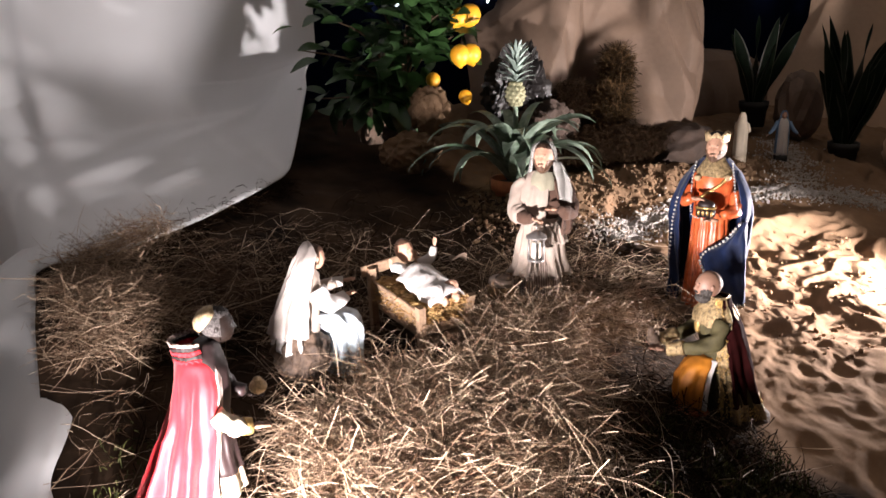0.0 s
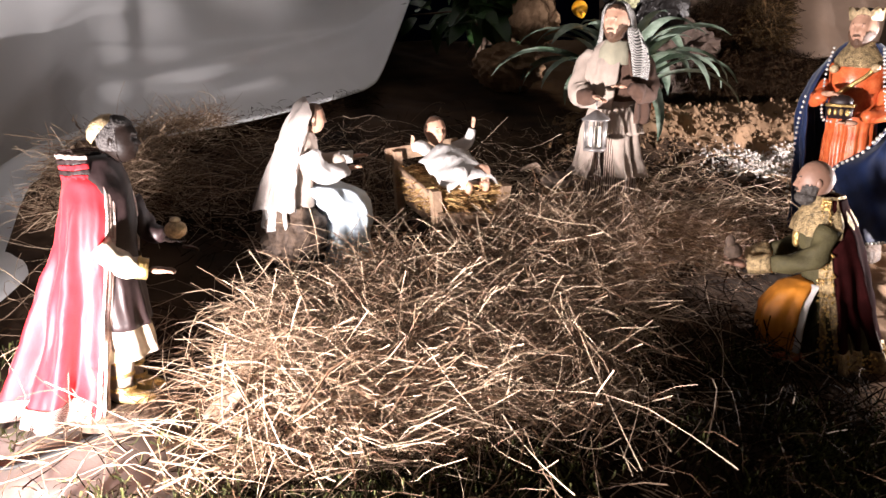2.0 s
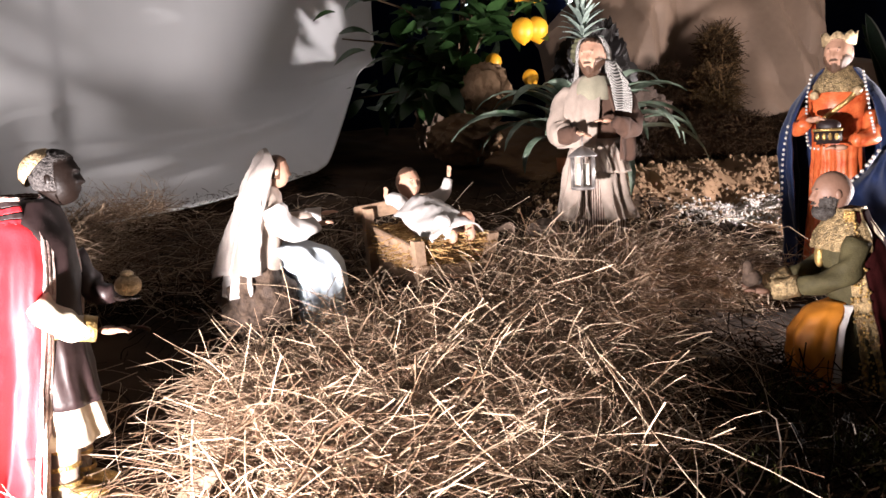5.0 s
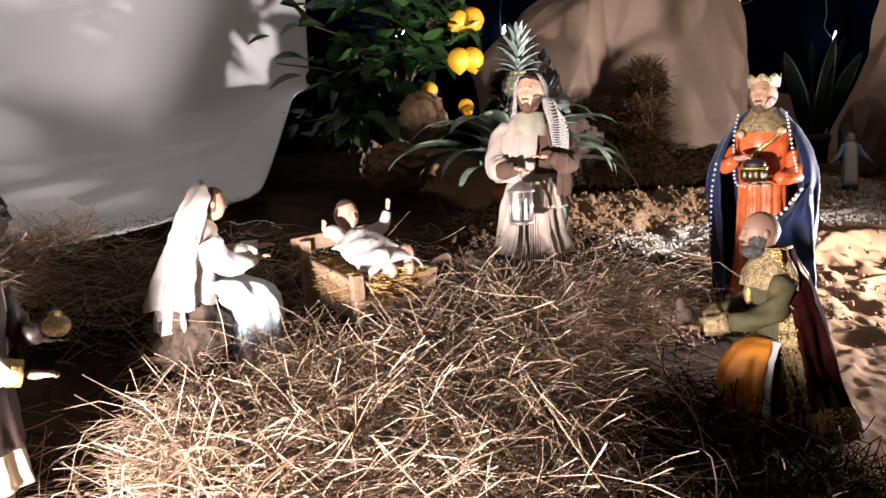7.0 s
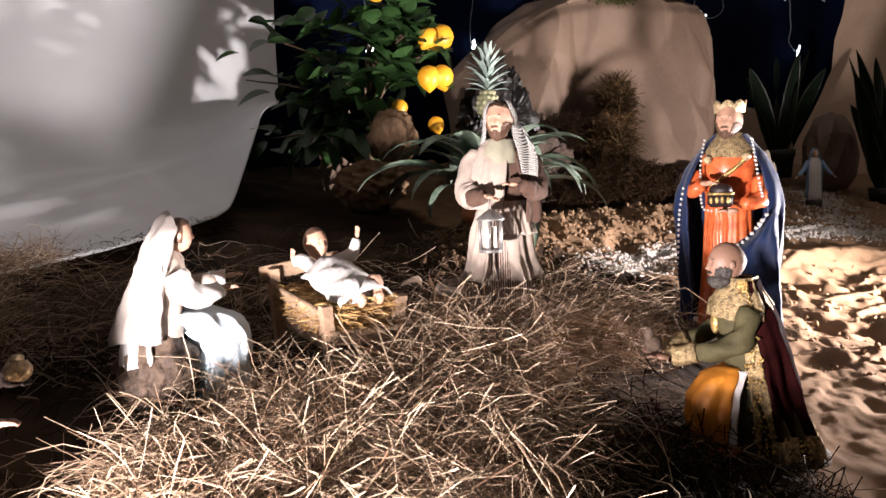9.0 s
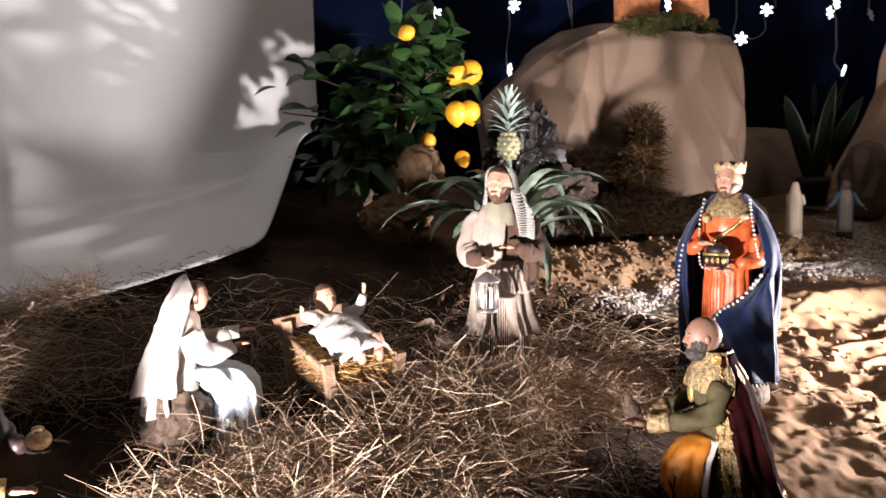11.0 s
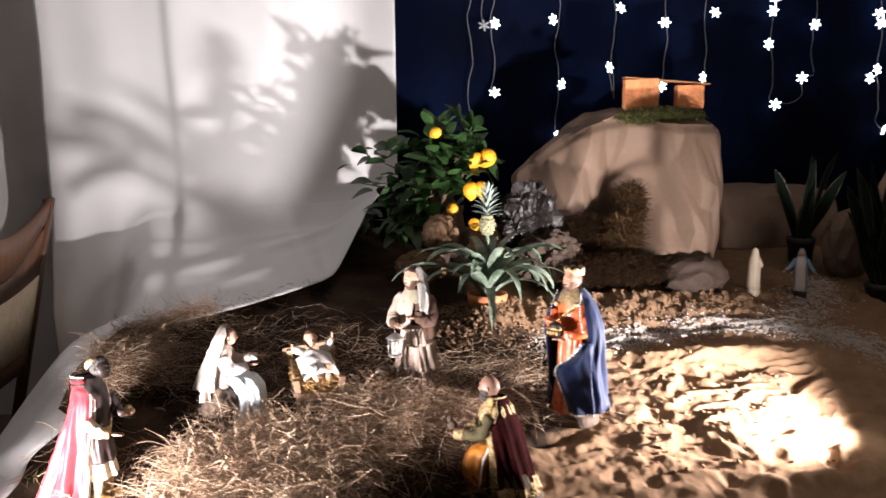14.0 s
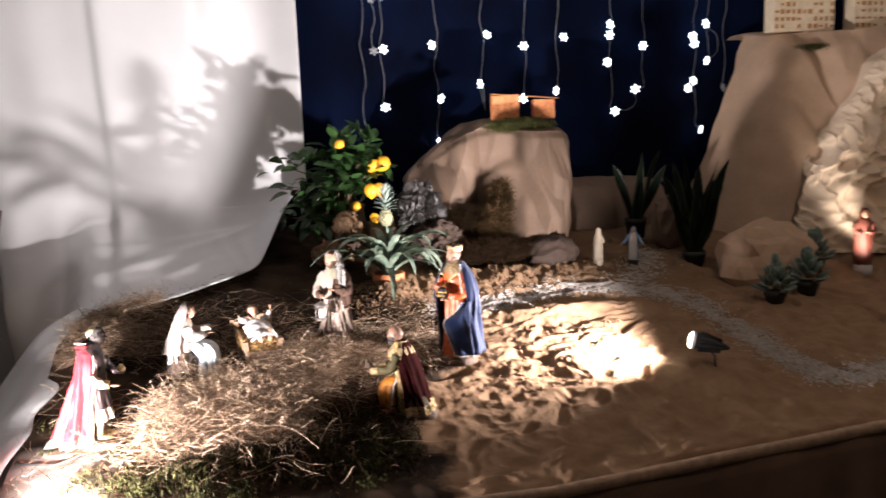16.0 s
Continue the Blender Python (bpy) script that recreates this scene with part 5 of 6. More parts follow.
M_LACE = mat("gold_lace", (0.40, 0.29, 0.15), 0.5, 0.75, 150, 0.9, 380, metal=0.5)
M_ORANGE = mat("orange_red_satin", (0.66, 0.17, 0.055), 0.32, 0.3, 70, 0.14, 300, second=(0.42, 0.06, 0.016), crease=1.5)
M_BLUE = mat("navy_velvet", (0.008, 0.018, 0.062), 0.6, 0.4, 45, 0.15, 420, spec=0.2, crease=1.0, sheen=0.15)
M_PEARL = mat("silver_pearl", (0.72, 0.70, 0.66), 0.25, 0.1, 60, 0.0, metal=0.5)
M_OLIVE = mat("olive_cloth", (0.058, 0.049, 0.022), 0.75, 0.3, 55, 0.3, 420, spec=0.2, crease=2.0, distance=0.003)
M_AMBER = mat("amber_cloth", (0.66, 0.24, 0.025), 0.55, 0.15, 16, 0.15)
M_MAROON = mat("maroon_velvet", (0.020, 0.004, 0.004), 0.9, 0.4, 45, 0.15, 420, spec=0.02)
M_ROCK = mat("painted_rock", (0.115, 0.075, 0.050), 0.85, 0.6, 45, 0.8, 140, second=(0.035, 0.022, 0.015))
M_TIN = mat("grey_tin", (0.26, 0.24, 0.23), 0.45, 0.3, 40, 0.2, metal=0.6)
M_BASKET = striped("wicker", (0.30, 0.19, 0.09), (0.10, 0.06, 0.03), "Z", 110)
M_PALE_GOLD = mat("pale_gilding", (0.54, 0.40, 0.23), 0.5, 0.45, 140, 0.7, 320, metal=0.3)
M_LACE_WHITE = mat("white_lace", (0.70, 0.62, 0.57), 0.9, 0.45, 170, 0.8, 380, second=(0.50, 0.30, 0.27))
M_BLUE_CLOAK = mat("soft_blue_paint", (0.16, 0.26, 0.40), 0.6, 0.15, 40, 0.1)
M_RUST = mat("rust_red_paint", (0.20, 0.055, 0.035), 0.6, 0.3, 40, 0.15)
M_CANDLE = mat("white_candle", (0.85, 0.80, 0.70), 0.5, 0.05, 20, 0.0)


def bend(bm, start, m):
    bm.verts.ensure_lookup_table()
    for v in bm.verts[start:]:
        v.co = m @ v.co


def head(bm, c, r, skin, yaw=0.0, pitch=0.0, beard=None, hair=None, eye=4, bald=False, short=False):
    """A small carved head looking along +x: sockets, brow, nose, lips, chin, ears, painted hair and beard."""
    m = Matrix.Translation(c) @ Matrix.Rotation(yaw, 4, "Z") @ Matrix.Rotation(pitch, 4, "Y")
    nu, nv = 64, 48
    rows, kinds = [], []
    for j in range(nv):
        ph = 0.03 + (math.pi - 0.06) * j / (nv - 1)
        row, kind = [], []
        for i in range(nu):
            th = 2 * math.pi * i / nu
            x, y, z = math.sin(ph) * math.cos(th), math.sin(ph) * math.sin(th), -math.cos(ph)
            ay = abs(y)
            X, Y, Z = x, y * 0.80, z * 1.14
            if z < 0:
                Y *= 1 - 0.28 * z * z
                X += -0.26 * z * (0.6 if x > 0 else 1.15)
            what = skin
            if x > 0.1:
                t = max(0.0, min(1.0, (0.26 - z) / 0.38))
                X += 0.21 * t ** 1.3 * (1 - step(0.13, 0.25, -z)) * math.exp(-(y / (0.09 + 0.05 * t)) ** 2)
                X -= 0.12 * math.exp(-((ay - 0.30) / 0.13) ** 2 - ((z - 0.15) / 0.10) ** 2)
                X += 0.07 * math.exp(-((ay - 0.26) / 0.20) ** 2 - ((z - 0.32) / 0.07) ** 2)
                X += 0.05 * math.exp(-((ay - 0.42) / 0.15) ** 2 - ((z + 0.10) / 0.12) ** 2)
                X += 0.06 * math.exp(-(y / 0.20) ** 2) * (math.exp(-((z + 0.37) / 0.035) ** 2) + math.exp(-((z + 0.47) / 0.04) ** 2))
                X += 0.08 * math.exp(-(y / 0.22) ** 2 - ((z + 0.74) / 0.12) ** 2)
                if ((ay - 0.29) / 0.090) ** 2 + ((z - 0.145) / 0.026) ** 2 < 1:
                    what = eye
                elif abs(z - 0.315 + 0.10 * (ay - 0.3)) < 0.024 and 0.10 < ay < 0.48 and x > 0.4 and (hair is not None or beard is not None):
                    what = hair if hair is not None else beard
            if beard is not None and x > -0.05:
                lips = ay < 0.13 and -0.46 < z < -0.385
                ragged = 0.09 * noise.noise(Vector((x, y, z)) * 8) - 0.05
                if not lips and (z < -0.50 + ragged + 0.42 * step(0.34, 0.66, ay) or (ay < 0.30 and -0.37 < z < -0.27 - 0.1 * ay and x > 0.5)):
                    what = beard
                    k = 1.07 + 0.05 * noise.noise(Vector((x, y, z)) * 9)
                    X, Y, Z = X * k, Y * k, Z * (k if z > -0.6 else k + 0.10)
            if hair is not None and not bald and (z > 0.60 + 0.22 * x - 0.1 * ay or x < 0.12 - 0.3 * (ay < 0.7) - 0.5 * short and z > -0.45):
                what = hair
                k = (1.02 if short else 1.07) + 0.04 * noise.noise(Vector((x, y, z)) * 8)
                X, Y, Z = X * k, Y * k, Z * k
            row.append(m @ (Vector((X, Y, Z)) * r))
            kind.append(what)
        rows.append([bm.verts.new(q) for q in row])
        kinds.append(kind)
    for a in range(nv - 1):
        for i in range(nu):
            k = (i + 1) % nu
            bm.faces.new((rows[a][i], rows[a][k], rows[a + 1][k], rows[a + 1][i])).material_index = kinds[a][i]
    bm.faces.new(rows[0][::-1]).material_index = kinds[0][0]
    bm.faces.new(rows[-1]).material_index = kinds[-1][0]
    for sd in (-1, 1):
        ball(bm, m @ Vector((-0.04 * r, sd * 0.80 * r, 0.0)), (0.17 * r, 0.09 * r, 0.25 * r), skin, 8, 6, m.to_3x3().to_4x4())


def hand(bm, c, d, r, mi, up=Vector((0, 0, 1))):
    """A palm with four fingers and a thumb, pointing along d."""
    d = Vector(d).normalized()
    s = d.cross(up).normalized()
    u = s.cross(d)
    m = Matrix.Translation(c) @ Matrix((d, s, u)).transposed().to_4x4()
    ball(bm, (0, 0, 0), (1.0 * r, 0.72 * r, 0.42 * r), mi, 10, 8, m)
    for k in range(4):
        y = (k - 1.5) * 0.36 * r
        tube(bm, [m @ Vector((0.6 * r, y, 0)), m @ Vector((1.4 * r, y * 1.1, 0.05 * r)), m @ Vector((2.0 * r - 0.15 * r * abs(k - 1.2), y * 1.15, -0.15 * r))], [0.22 * r, 0.19 * r, 0.14 * r], mi, 6)
    tube(bm, [m @ Vector((0.0, 0.6 * r, 0.1 * r)), m @ Vector((0.7 * r, 1.0 * r, 0.25 * r)), m @ Vector((1.2 * r, 1.0 * r, 0.3 * r))], [0.24 * r, 0.2 * r, 0.15 * r], mi, 6)


def crown_ring(bm, c, r, h, mi, points=8, m=None):
    n = points * 4
    rings = []
    for t in (0, 0.5, 1):
        rings.append([Vector((math.cos(a) * r * (1 + 0.10 * t), math.sin(a) * r * (1 + 0.10 * t), h * t * (1 if t < 1 else 0.75 + 0.45 * abs(math.cos(points * a / 2))))) for a in (2 * math.pi * i / n for i in range(n + 1))])
    start = len(bm.verts)
    shell(bm, rings, 0.0015, mi)
    bend(bm, start, Matrix.Translation(c) @ (m or Matrix.Identity(4)))


def beads(bm, pts, r, mi, gap):
    path = smooth_path(pts, 14)
    run, last = 0.0, path[0]
    ball(bm, last, r, mi, 6, 5)
    for p in path[1:]:
        run += (p - last).length
        last = p
        if run >= gap:
            ball(bm, p, r, mi, 6, 5)
            run = 0.0


def statue(name, label, bm, mats, x, y, z, facing, scale=1.0):
    return thing(name, label, "statue", bm, mats, Matrix.Translation((x, y, z)) @ Matrix.Rotation(radians(facing), 4, "Z") @ Matrix.Scale(scale, 4))


def joseph():
    mats = [M_BEIGE, M_BROWN, M_OLIVE_GREY, M_KEFF, M_EYE, M_SKIN, M_HAIR, M_ROBE_STRIPE, M_TIN, M_CANDLE, M_ROCK, M_BASKET]
    bm = bmesh.new()
    loft(bm, [ellipse((0.005, 0, z), r, r * 1.1, 24, 0.04, 5) for z, r in ((-0.03, 0.060), (0.004, 0.058), (0.010, 0.048))], 10, True, (True, True))
    s0 = len(bm.verts)
    # striped under-robe, beige overcoat open in front, gathered belt
    robe(bm, [(0.004, 0, 0, 0.046, 0.054, 0.05, 0), (0.06, 0, 0, 0.042, 0.050, 0.06, 0), (0.15, 0, 0, 0.038, 0.045, 0.03, 0), (0.21, 0, 0, 0.034, 0.040, 0, 0)], 7, 72, 14)
    robe(bm, [(0.085, 0.002, 0.002, 0.050, 0.064, 0.17, 0), (0.12, 0.0, 0.001, 0.047, 0.058, 0.14, 0), (0.17, 0, 0, 0.043, 0.052, 0.09, 0), (0.218, 0, 0, 0.037, 0.045, 0.02, 0)], 0, 72, 8, 0.6, 0.10, 2 * math.pi - 0.22, 0.003)
    robe(bm, [(0.085, 0.002, -0.012, 0.058, 0.064, 0.15, 0), (0.10, 0.002, -0.008, 0.054, 0.058, 0.13, 0), (0.17, 0.001, -0.003, 0.046, 0.052, 0.09, 0), (0.218, 0, 0, 0.039, 0.046, 0.02, 0)], 0, 44, 9, 1.9, -1.9, -0.28, 0.003)
    robe(bm, [(0.170, 0.010, 0.012, 0.046, 0.052, 0.09, 0), (0.19, 0.006, 0.008, 0.045, 0.050, 0.07, 0), (0.222, 0, 0, 0.039, 0.046, 0.03, 0)], 0, 48, 12, 2.0, -0.6, 1.8, 0.003)
    robe(bm, [(0.205, 0, 0, 0.037, 0.045, 0.01, 0), (0.26, 0, 0, 0.037, 0.048, 0.02, 0), (0.30, -0.002, 0, 0.036, 0.050, 0.02, 0), (0.325, -0.004, 0, 0.030, 0.042, 0, 0), (0.345, 0, 0, 0.019, 0.023, 0, 0)], 1, 44, 6)
    loft(bm, [ellipse((0.006, 0, z), r, r, 26, 0.04, 7) for z, r in ((0.298, 0.036), (0.312, 0.037), (0.328, 0.032), (0.340, 0.024))], 2)
    loft(bm, [ellipse((0.001, 0, z), 0.0395, 0.047, 30, 0.02, 9) for z in (0.212, 0.220, 0.230)], 0)
    # the coat's shoulder falling over the lantern arm, and a dark cloak over the other
    robe(bm, [(0.216, 0.010, -0.014, 0.042, 0.052, 0.06, 0), (0.238, 0.010, -0.013, 0.043, 0.055, 0.07, 0), (0.265, 0.008, -0.010, 0.042, 0.054, 0.05, 0), (0.30, 0.002, -0.006, 0.040, 0.053, 0.03, 0), (0.325, -0.002, 0, 0.033, 0.044, 0.02, 0), (0.342, 0, 0, 0.024, 0.028, 0, 0)], 0, 52, 8, 0.3, -3.9, 0.42, 0.004)
    robe(bm, [(0.190, 0.000, 0.016, 0.042, 0.054, 0.05, 0), (0.24, 0.004, 0.018, 0.043, 0.056, 0.05, 0), (0.285, 0.002, 0.008, 0.040, 0.054, 0.03, 0), (0.325, -0.002, 0, 0.034, 0.046, 0.02, 0)], 1, 50, 8, 0.9, 0.58, 3.2, 0.004)
    limb(bm, [(0.000, -0.042, 0.318), (0.012, -0.060, 0.276), (0.032, -0.060, 0.246), (0.054, -0.048, 0.238)], [0.018, 0.021, 0.022, 0.020], 0, 22, fold=0.10)
    limb(bm, [(0.040, -0.056, 0.239), (0.070, -0.038, 0.238), (0.084, -0.025, 0.240)], [0.0165, 0.0145, 0.0115], 1, 16, fold=0.08)
    limb(bm, [(0.000, 0.042, 0.318), (0.010, 0.062, 0.276), (0.030, 0.066, 0.246), (0.052, 0.052, 0.250)], [0.018, 0.020, 0.019, 0.016], 1, 18, fold=0.10)
    limb(bm, [(0.050, 0.060, 0.250), (0.064, 0.040, 0.257)], [0.0145, 0.0115], 1, 14, fold=0.08)
    rumple(bm, s0, 0.0026, 38)
    hand(bm, (0.092, -0.015, 0.241), (0.35, 0.7, -0.25), 0.0100, 5)
    hand(bm, (0.068, 0.026, 0.261), (0.12, -1, 0.02), 0.0100, 5)
    # lantern
    lx, ly, lz = 0.108, -0.012, 0.150
    tube(bm, [(lx, ly, lz + 0.088), (lx, ly, lz + 0.062)], 0.0012, 8, 6)
    loft(bm, [ellipse((lx, ly, lz + z), r, r, 6) for z, r in ((0.052, 0.0275), (0.055, 0.0265), (0.066, 0.010), (0.070, 0.003))], 8, True, (True, True))
    loft(bm, [ellipse((lx, ly, lz + z), r, r, 6) for z, r in ((-0.004, 0.021), (0.000, 0.023), (0.003, 0.018))], 8, True, (True, True))
    for k in range(6):
        a = k * math.pi / 3
        box(bm, (lx + 0.0200 * math.cos(a), ly + 0.0200 * math.sin(a), lz + 0.027), (0.0035, 0.0035, 0.052), 8, Matrix.Rotation(a, 4, "Z"))
    tube(bm, [(lx, ly, lz + 0.003), (lx, ly, lz + 0.040)], 0.0105, 9, 12)
    # head and striped head cloth, one end falling over the shoulder
    head(bm, (0.018, 0, 0.374), 0.0285, 5, -0.28, 0.04, 6, 6)
    s1 = len(bm.verts)
    robe(bm, [(0.318, -0.008, 0, 0.036, 0.044, 0.05, 0), (0.340, -0.010, 0, 0.032, 0.036, 0.04, 0), (0.372, -0.004, 0, 0.033, 0.033, 0.02, 0), (0.392, 0.004, 0, 0.034, 0.030, 0.02, 0.1), (0.406, 0.006, 0, 0.026, 0.022, 0, 0.1), (0.413, 0.004, 0, 0.006, 0.007, 0, 0)], 3, 44, 6, 0.2, 0.86, 2 * math.pi - 0.86, 0.003)
    rows = []
    for t in [k / 9 for k in range(10)]:
        wd = 0.020 + 0.014 * math.sin(math.pi * min(1, t * 0.8))
        rows.append([Vector((0.020 + 0.020 * t + 0.006 * math.sin(s * 6 + t * 2), 0.024 + 0.016 * t + wd * s, 0.366 - 0.088 * t - 0.006 * s)) for s in [q / 8 for q in range(9)]])
    shell(bm, rows, 0.004, 3)
    rumple(bm, s1, 0.0016, 45)
    # small basket at the foot
    loft(bm, [ellipse((0.036, -0.096, z), r, r, 20) for z, r in ((-0.020, 0.029), (0.044, 0.035), (0.062, 0.034))], 11, True, (True, True))
    ball(bm, (0.036, -0.096, 0.070), (0.034, 0.032, 0.016), 0)
    ball(bm, (0.046, -0.090, 0.080), (0.016, 0.022, 0.012), 10)
    statue("statue", "bearded statue in beige robes holding a lantern", bm, mats, 1.000, 1.606, 0.020, -122, 0.965)


def standing_king():
    mats = [M_ORANGE, M_BLUE, M_PEARL, M_GOLD, M_EYE, M_SKIN_RUDDY, M_HAIR, M_ROCK, M_PLUM, M_PLUM, M_PALE_GOLD, M_LACE]
    bm = bmesh.new()
    loft(bm, [ellipse((0.005, 0, z), r, r * 1.05, 28, 0.03, 5) for z, r in ((-0.02, 0.078), (0.002, 0.076), (0.010, 0.064))], 7, True, (True, True))
    s0 = len(bm.verts)
    robe(bm, [(0.006, 0.004, 0, 0.060, 0.056, 0.06, 0), (0.06, 0.002, 0, 0.053, 0.051, 0.065, 0), (0.14, 0, 0, 0.043, 0.045, 0.05, 0), (0.21, 0, 0, 0.036, 0.043, 0.03, 0), (0.245, 0, 0, 0.034, 0.041, 0, 0)], 0, 96, 15)
    robe(bm, [(0.24, 0, 0, 0.035, 0.042, 0, 0), (0.29, 0.002, 0, 0.036, 0.046, 0.01, 0), (0.325, 0, 0, 0.036, 0.050, 0, 0), (0.345, -0.002, 0, 0.029, 0.040, 0, 0), (0.358, 0, 0, 0.019, 0.023, 0, 0)], 0, 40, 6)
    loft(bm, [ellipse((0.003, 0, z), rx, ry, 30, 0.02, 9) for z, rx, ry in ((0.322, 0.038, 0.046), (0.336, 0.036, 0.044), (0.350, 0.028, 0.034), (0.358, 0.023, 0.026), (0.366, 0.020, 0.022))], 11)
    tube(bm, smooth_path([(0.036, 0.034, 0.322), (0.043, 0.006, 0.296), (0.038, -0.028, 0.270)], 6), 0.0048, 3, 8)
    for q in ((0.036, 0.034, 0.322), (0.036, -0.034, 0.318)):
        ball(bm, q, 0.008, 10, 10, 8)
    # cloak from the shoulders over both arms to the ground, open in front
    prof = [(0.014, -0.026, 0, 0.074, 0.092, 0.05, 0), (0.07, -0.022, 0, 0.068, 0.086, 0.055, 0), (0.15, -0.012, 0, 0.060, 0.090, 0.05, 0), (0.22, -0.002, 0, 0.057, 0.094, 0.04, 0), (0.262, 0.002, 0, 0.056, 0.092, 0.03, 0),
            (0.305, 0.000, 0, 0.049, 0.076, 0.015, 0), (0.335, -0.006, 0, 0.038, 0.055, 0.01, 0), (0.355, -0.004, 0, 0.028, 0.037, 0, 0), (0.364, -0.002, 0, 0.023, 0.028, 0, 0)]
    robe(bm, prof, 1, 84, 9, 0.4, 0.90, 2 * math.pi - 0.84, 0.004)
    # the left side swept forward across the robe
    rows = []
    for t in [k / 16 for k in range(17)]:
        z = 0.222 - 0.206 * t
        reach = 0.016 + 0.085 * min(1, t * 3.2) - 0.055 * max(0, t - 0.32)
        rows.append([Vector((0.036 + 0.030 * s - 0.010 * (1 - t) + 0.010 * math.sin(s * 7 + t * 4), 0.084 + 0.008 * t - reach * s, z - 0.05 * s * (1 - t) * (0.4 if t > 0.05 else 0))) for s in [q / 14 for q in range(15)]])
    shell(bm, rows, 0.004, 1)
    limb(bm, [(0.004, -0.050, 0.290), (0.030, -0.058, 0.264), (0.060, -0.044, 0.274)], [0.015, 0.0140, 0.0105], 0, 18, fold=0.14)
    limb(bm, [(0.004, 0.050, 0.280), (0.030, 0.056, 0.246), (0.062, 0.030, 0.240)], [0.017, 0.0155, 0.0105], 0, 16, fold=0.10)
    rumple(bm, s0, 0.0022, 34)
    beads(bm, [(0.024, 0.040, 0.354), (0.038, 0.046, 0.325), (0.044, 0.052, 0.29), (0.044, 0.060, 0.25)], 0.0027, 2, 0.0058)
    beads(bm, [(0.024, -0.040, 0.354), (0.040, -0.044, 0.320), (0.048, -0.044, 0.28), (0.052, -0.040, 0.235), (0.054, -0.024, 0.228)], 0.0027, 2, 0.0058)
    beads(bm, [rows[k][-1] + Vector((0.004, 0, 0)) for k in range(0, 17, 2)], 0.0036, 2, 0.008)
    beads(bm, [rows[-1][q] + Vector((0.003, 0, 0.002)) for q in range(0, 15, 2)], 0.0036, 2, 0.008)
    beads(bm, [(0.034, -0.076, 0.268), (0.036, -0.083, 0.22), (0.034, -0.086, 0.15), (0.030, -0.090, 0.08)], 0.0030, 2, 0.008)
    hand(bm, (0.076, -0.030, 0.278), (0.15, 1, 0.0), 0.012, 5)
    hand(bm, (0.076, 0.012, 0.230), (0.15, -1, 0.0), 0.012, 5)
    box(bm, (0.078, -0.006, 0.250), (0.030, 0.042, 0.026), 9, bevel=0.004)
    box(bm, (0.078, -0.006, 0.260), (0.032, 0.044, 0.004), 3)
    for k in range(4):
        ball(bm, (0.0945, -0.020 + 0.0095 * k, 0.249), (0.002, 0.0036, 0.006), 3, 8, 6)
    ball(bm, (0.078, -0.006, 0.266), (0.015, 0.020, 0.012), 9)
    head(bm, (0.008, 0, 0.386), 0.0275, 5, -0.22, 0.02, 6, 6)
    crown_ring(bm, (-0.001, 0, 0.401), 0.0265, 0.019, 10, 8)
    ball(bm, (-0.002, 0, 0.408), (0.0245, 0.0245, 0.015), 8)
    statue("statue", "crowned king statue in navy velvet cloak and orange robe", bm, mats, 1.475, 1.562, -0.042, -138, 1.07)


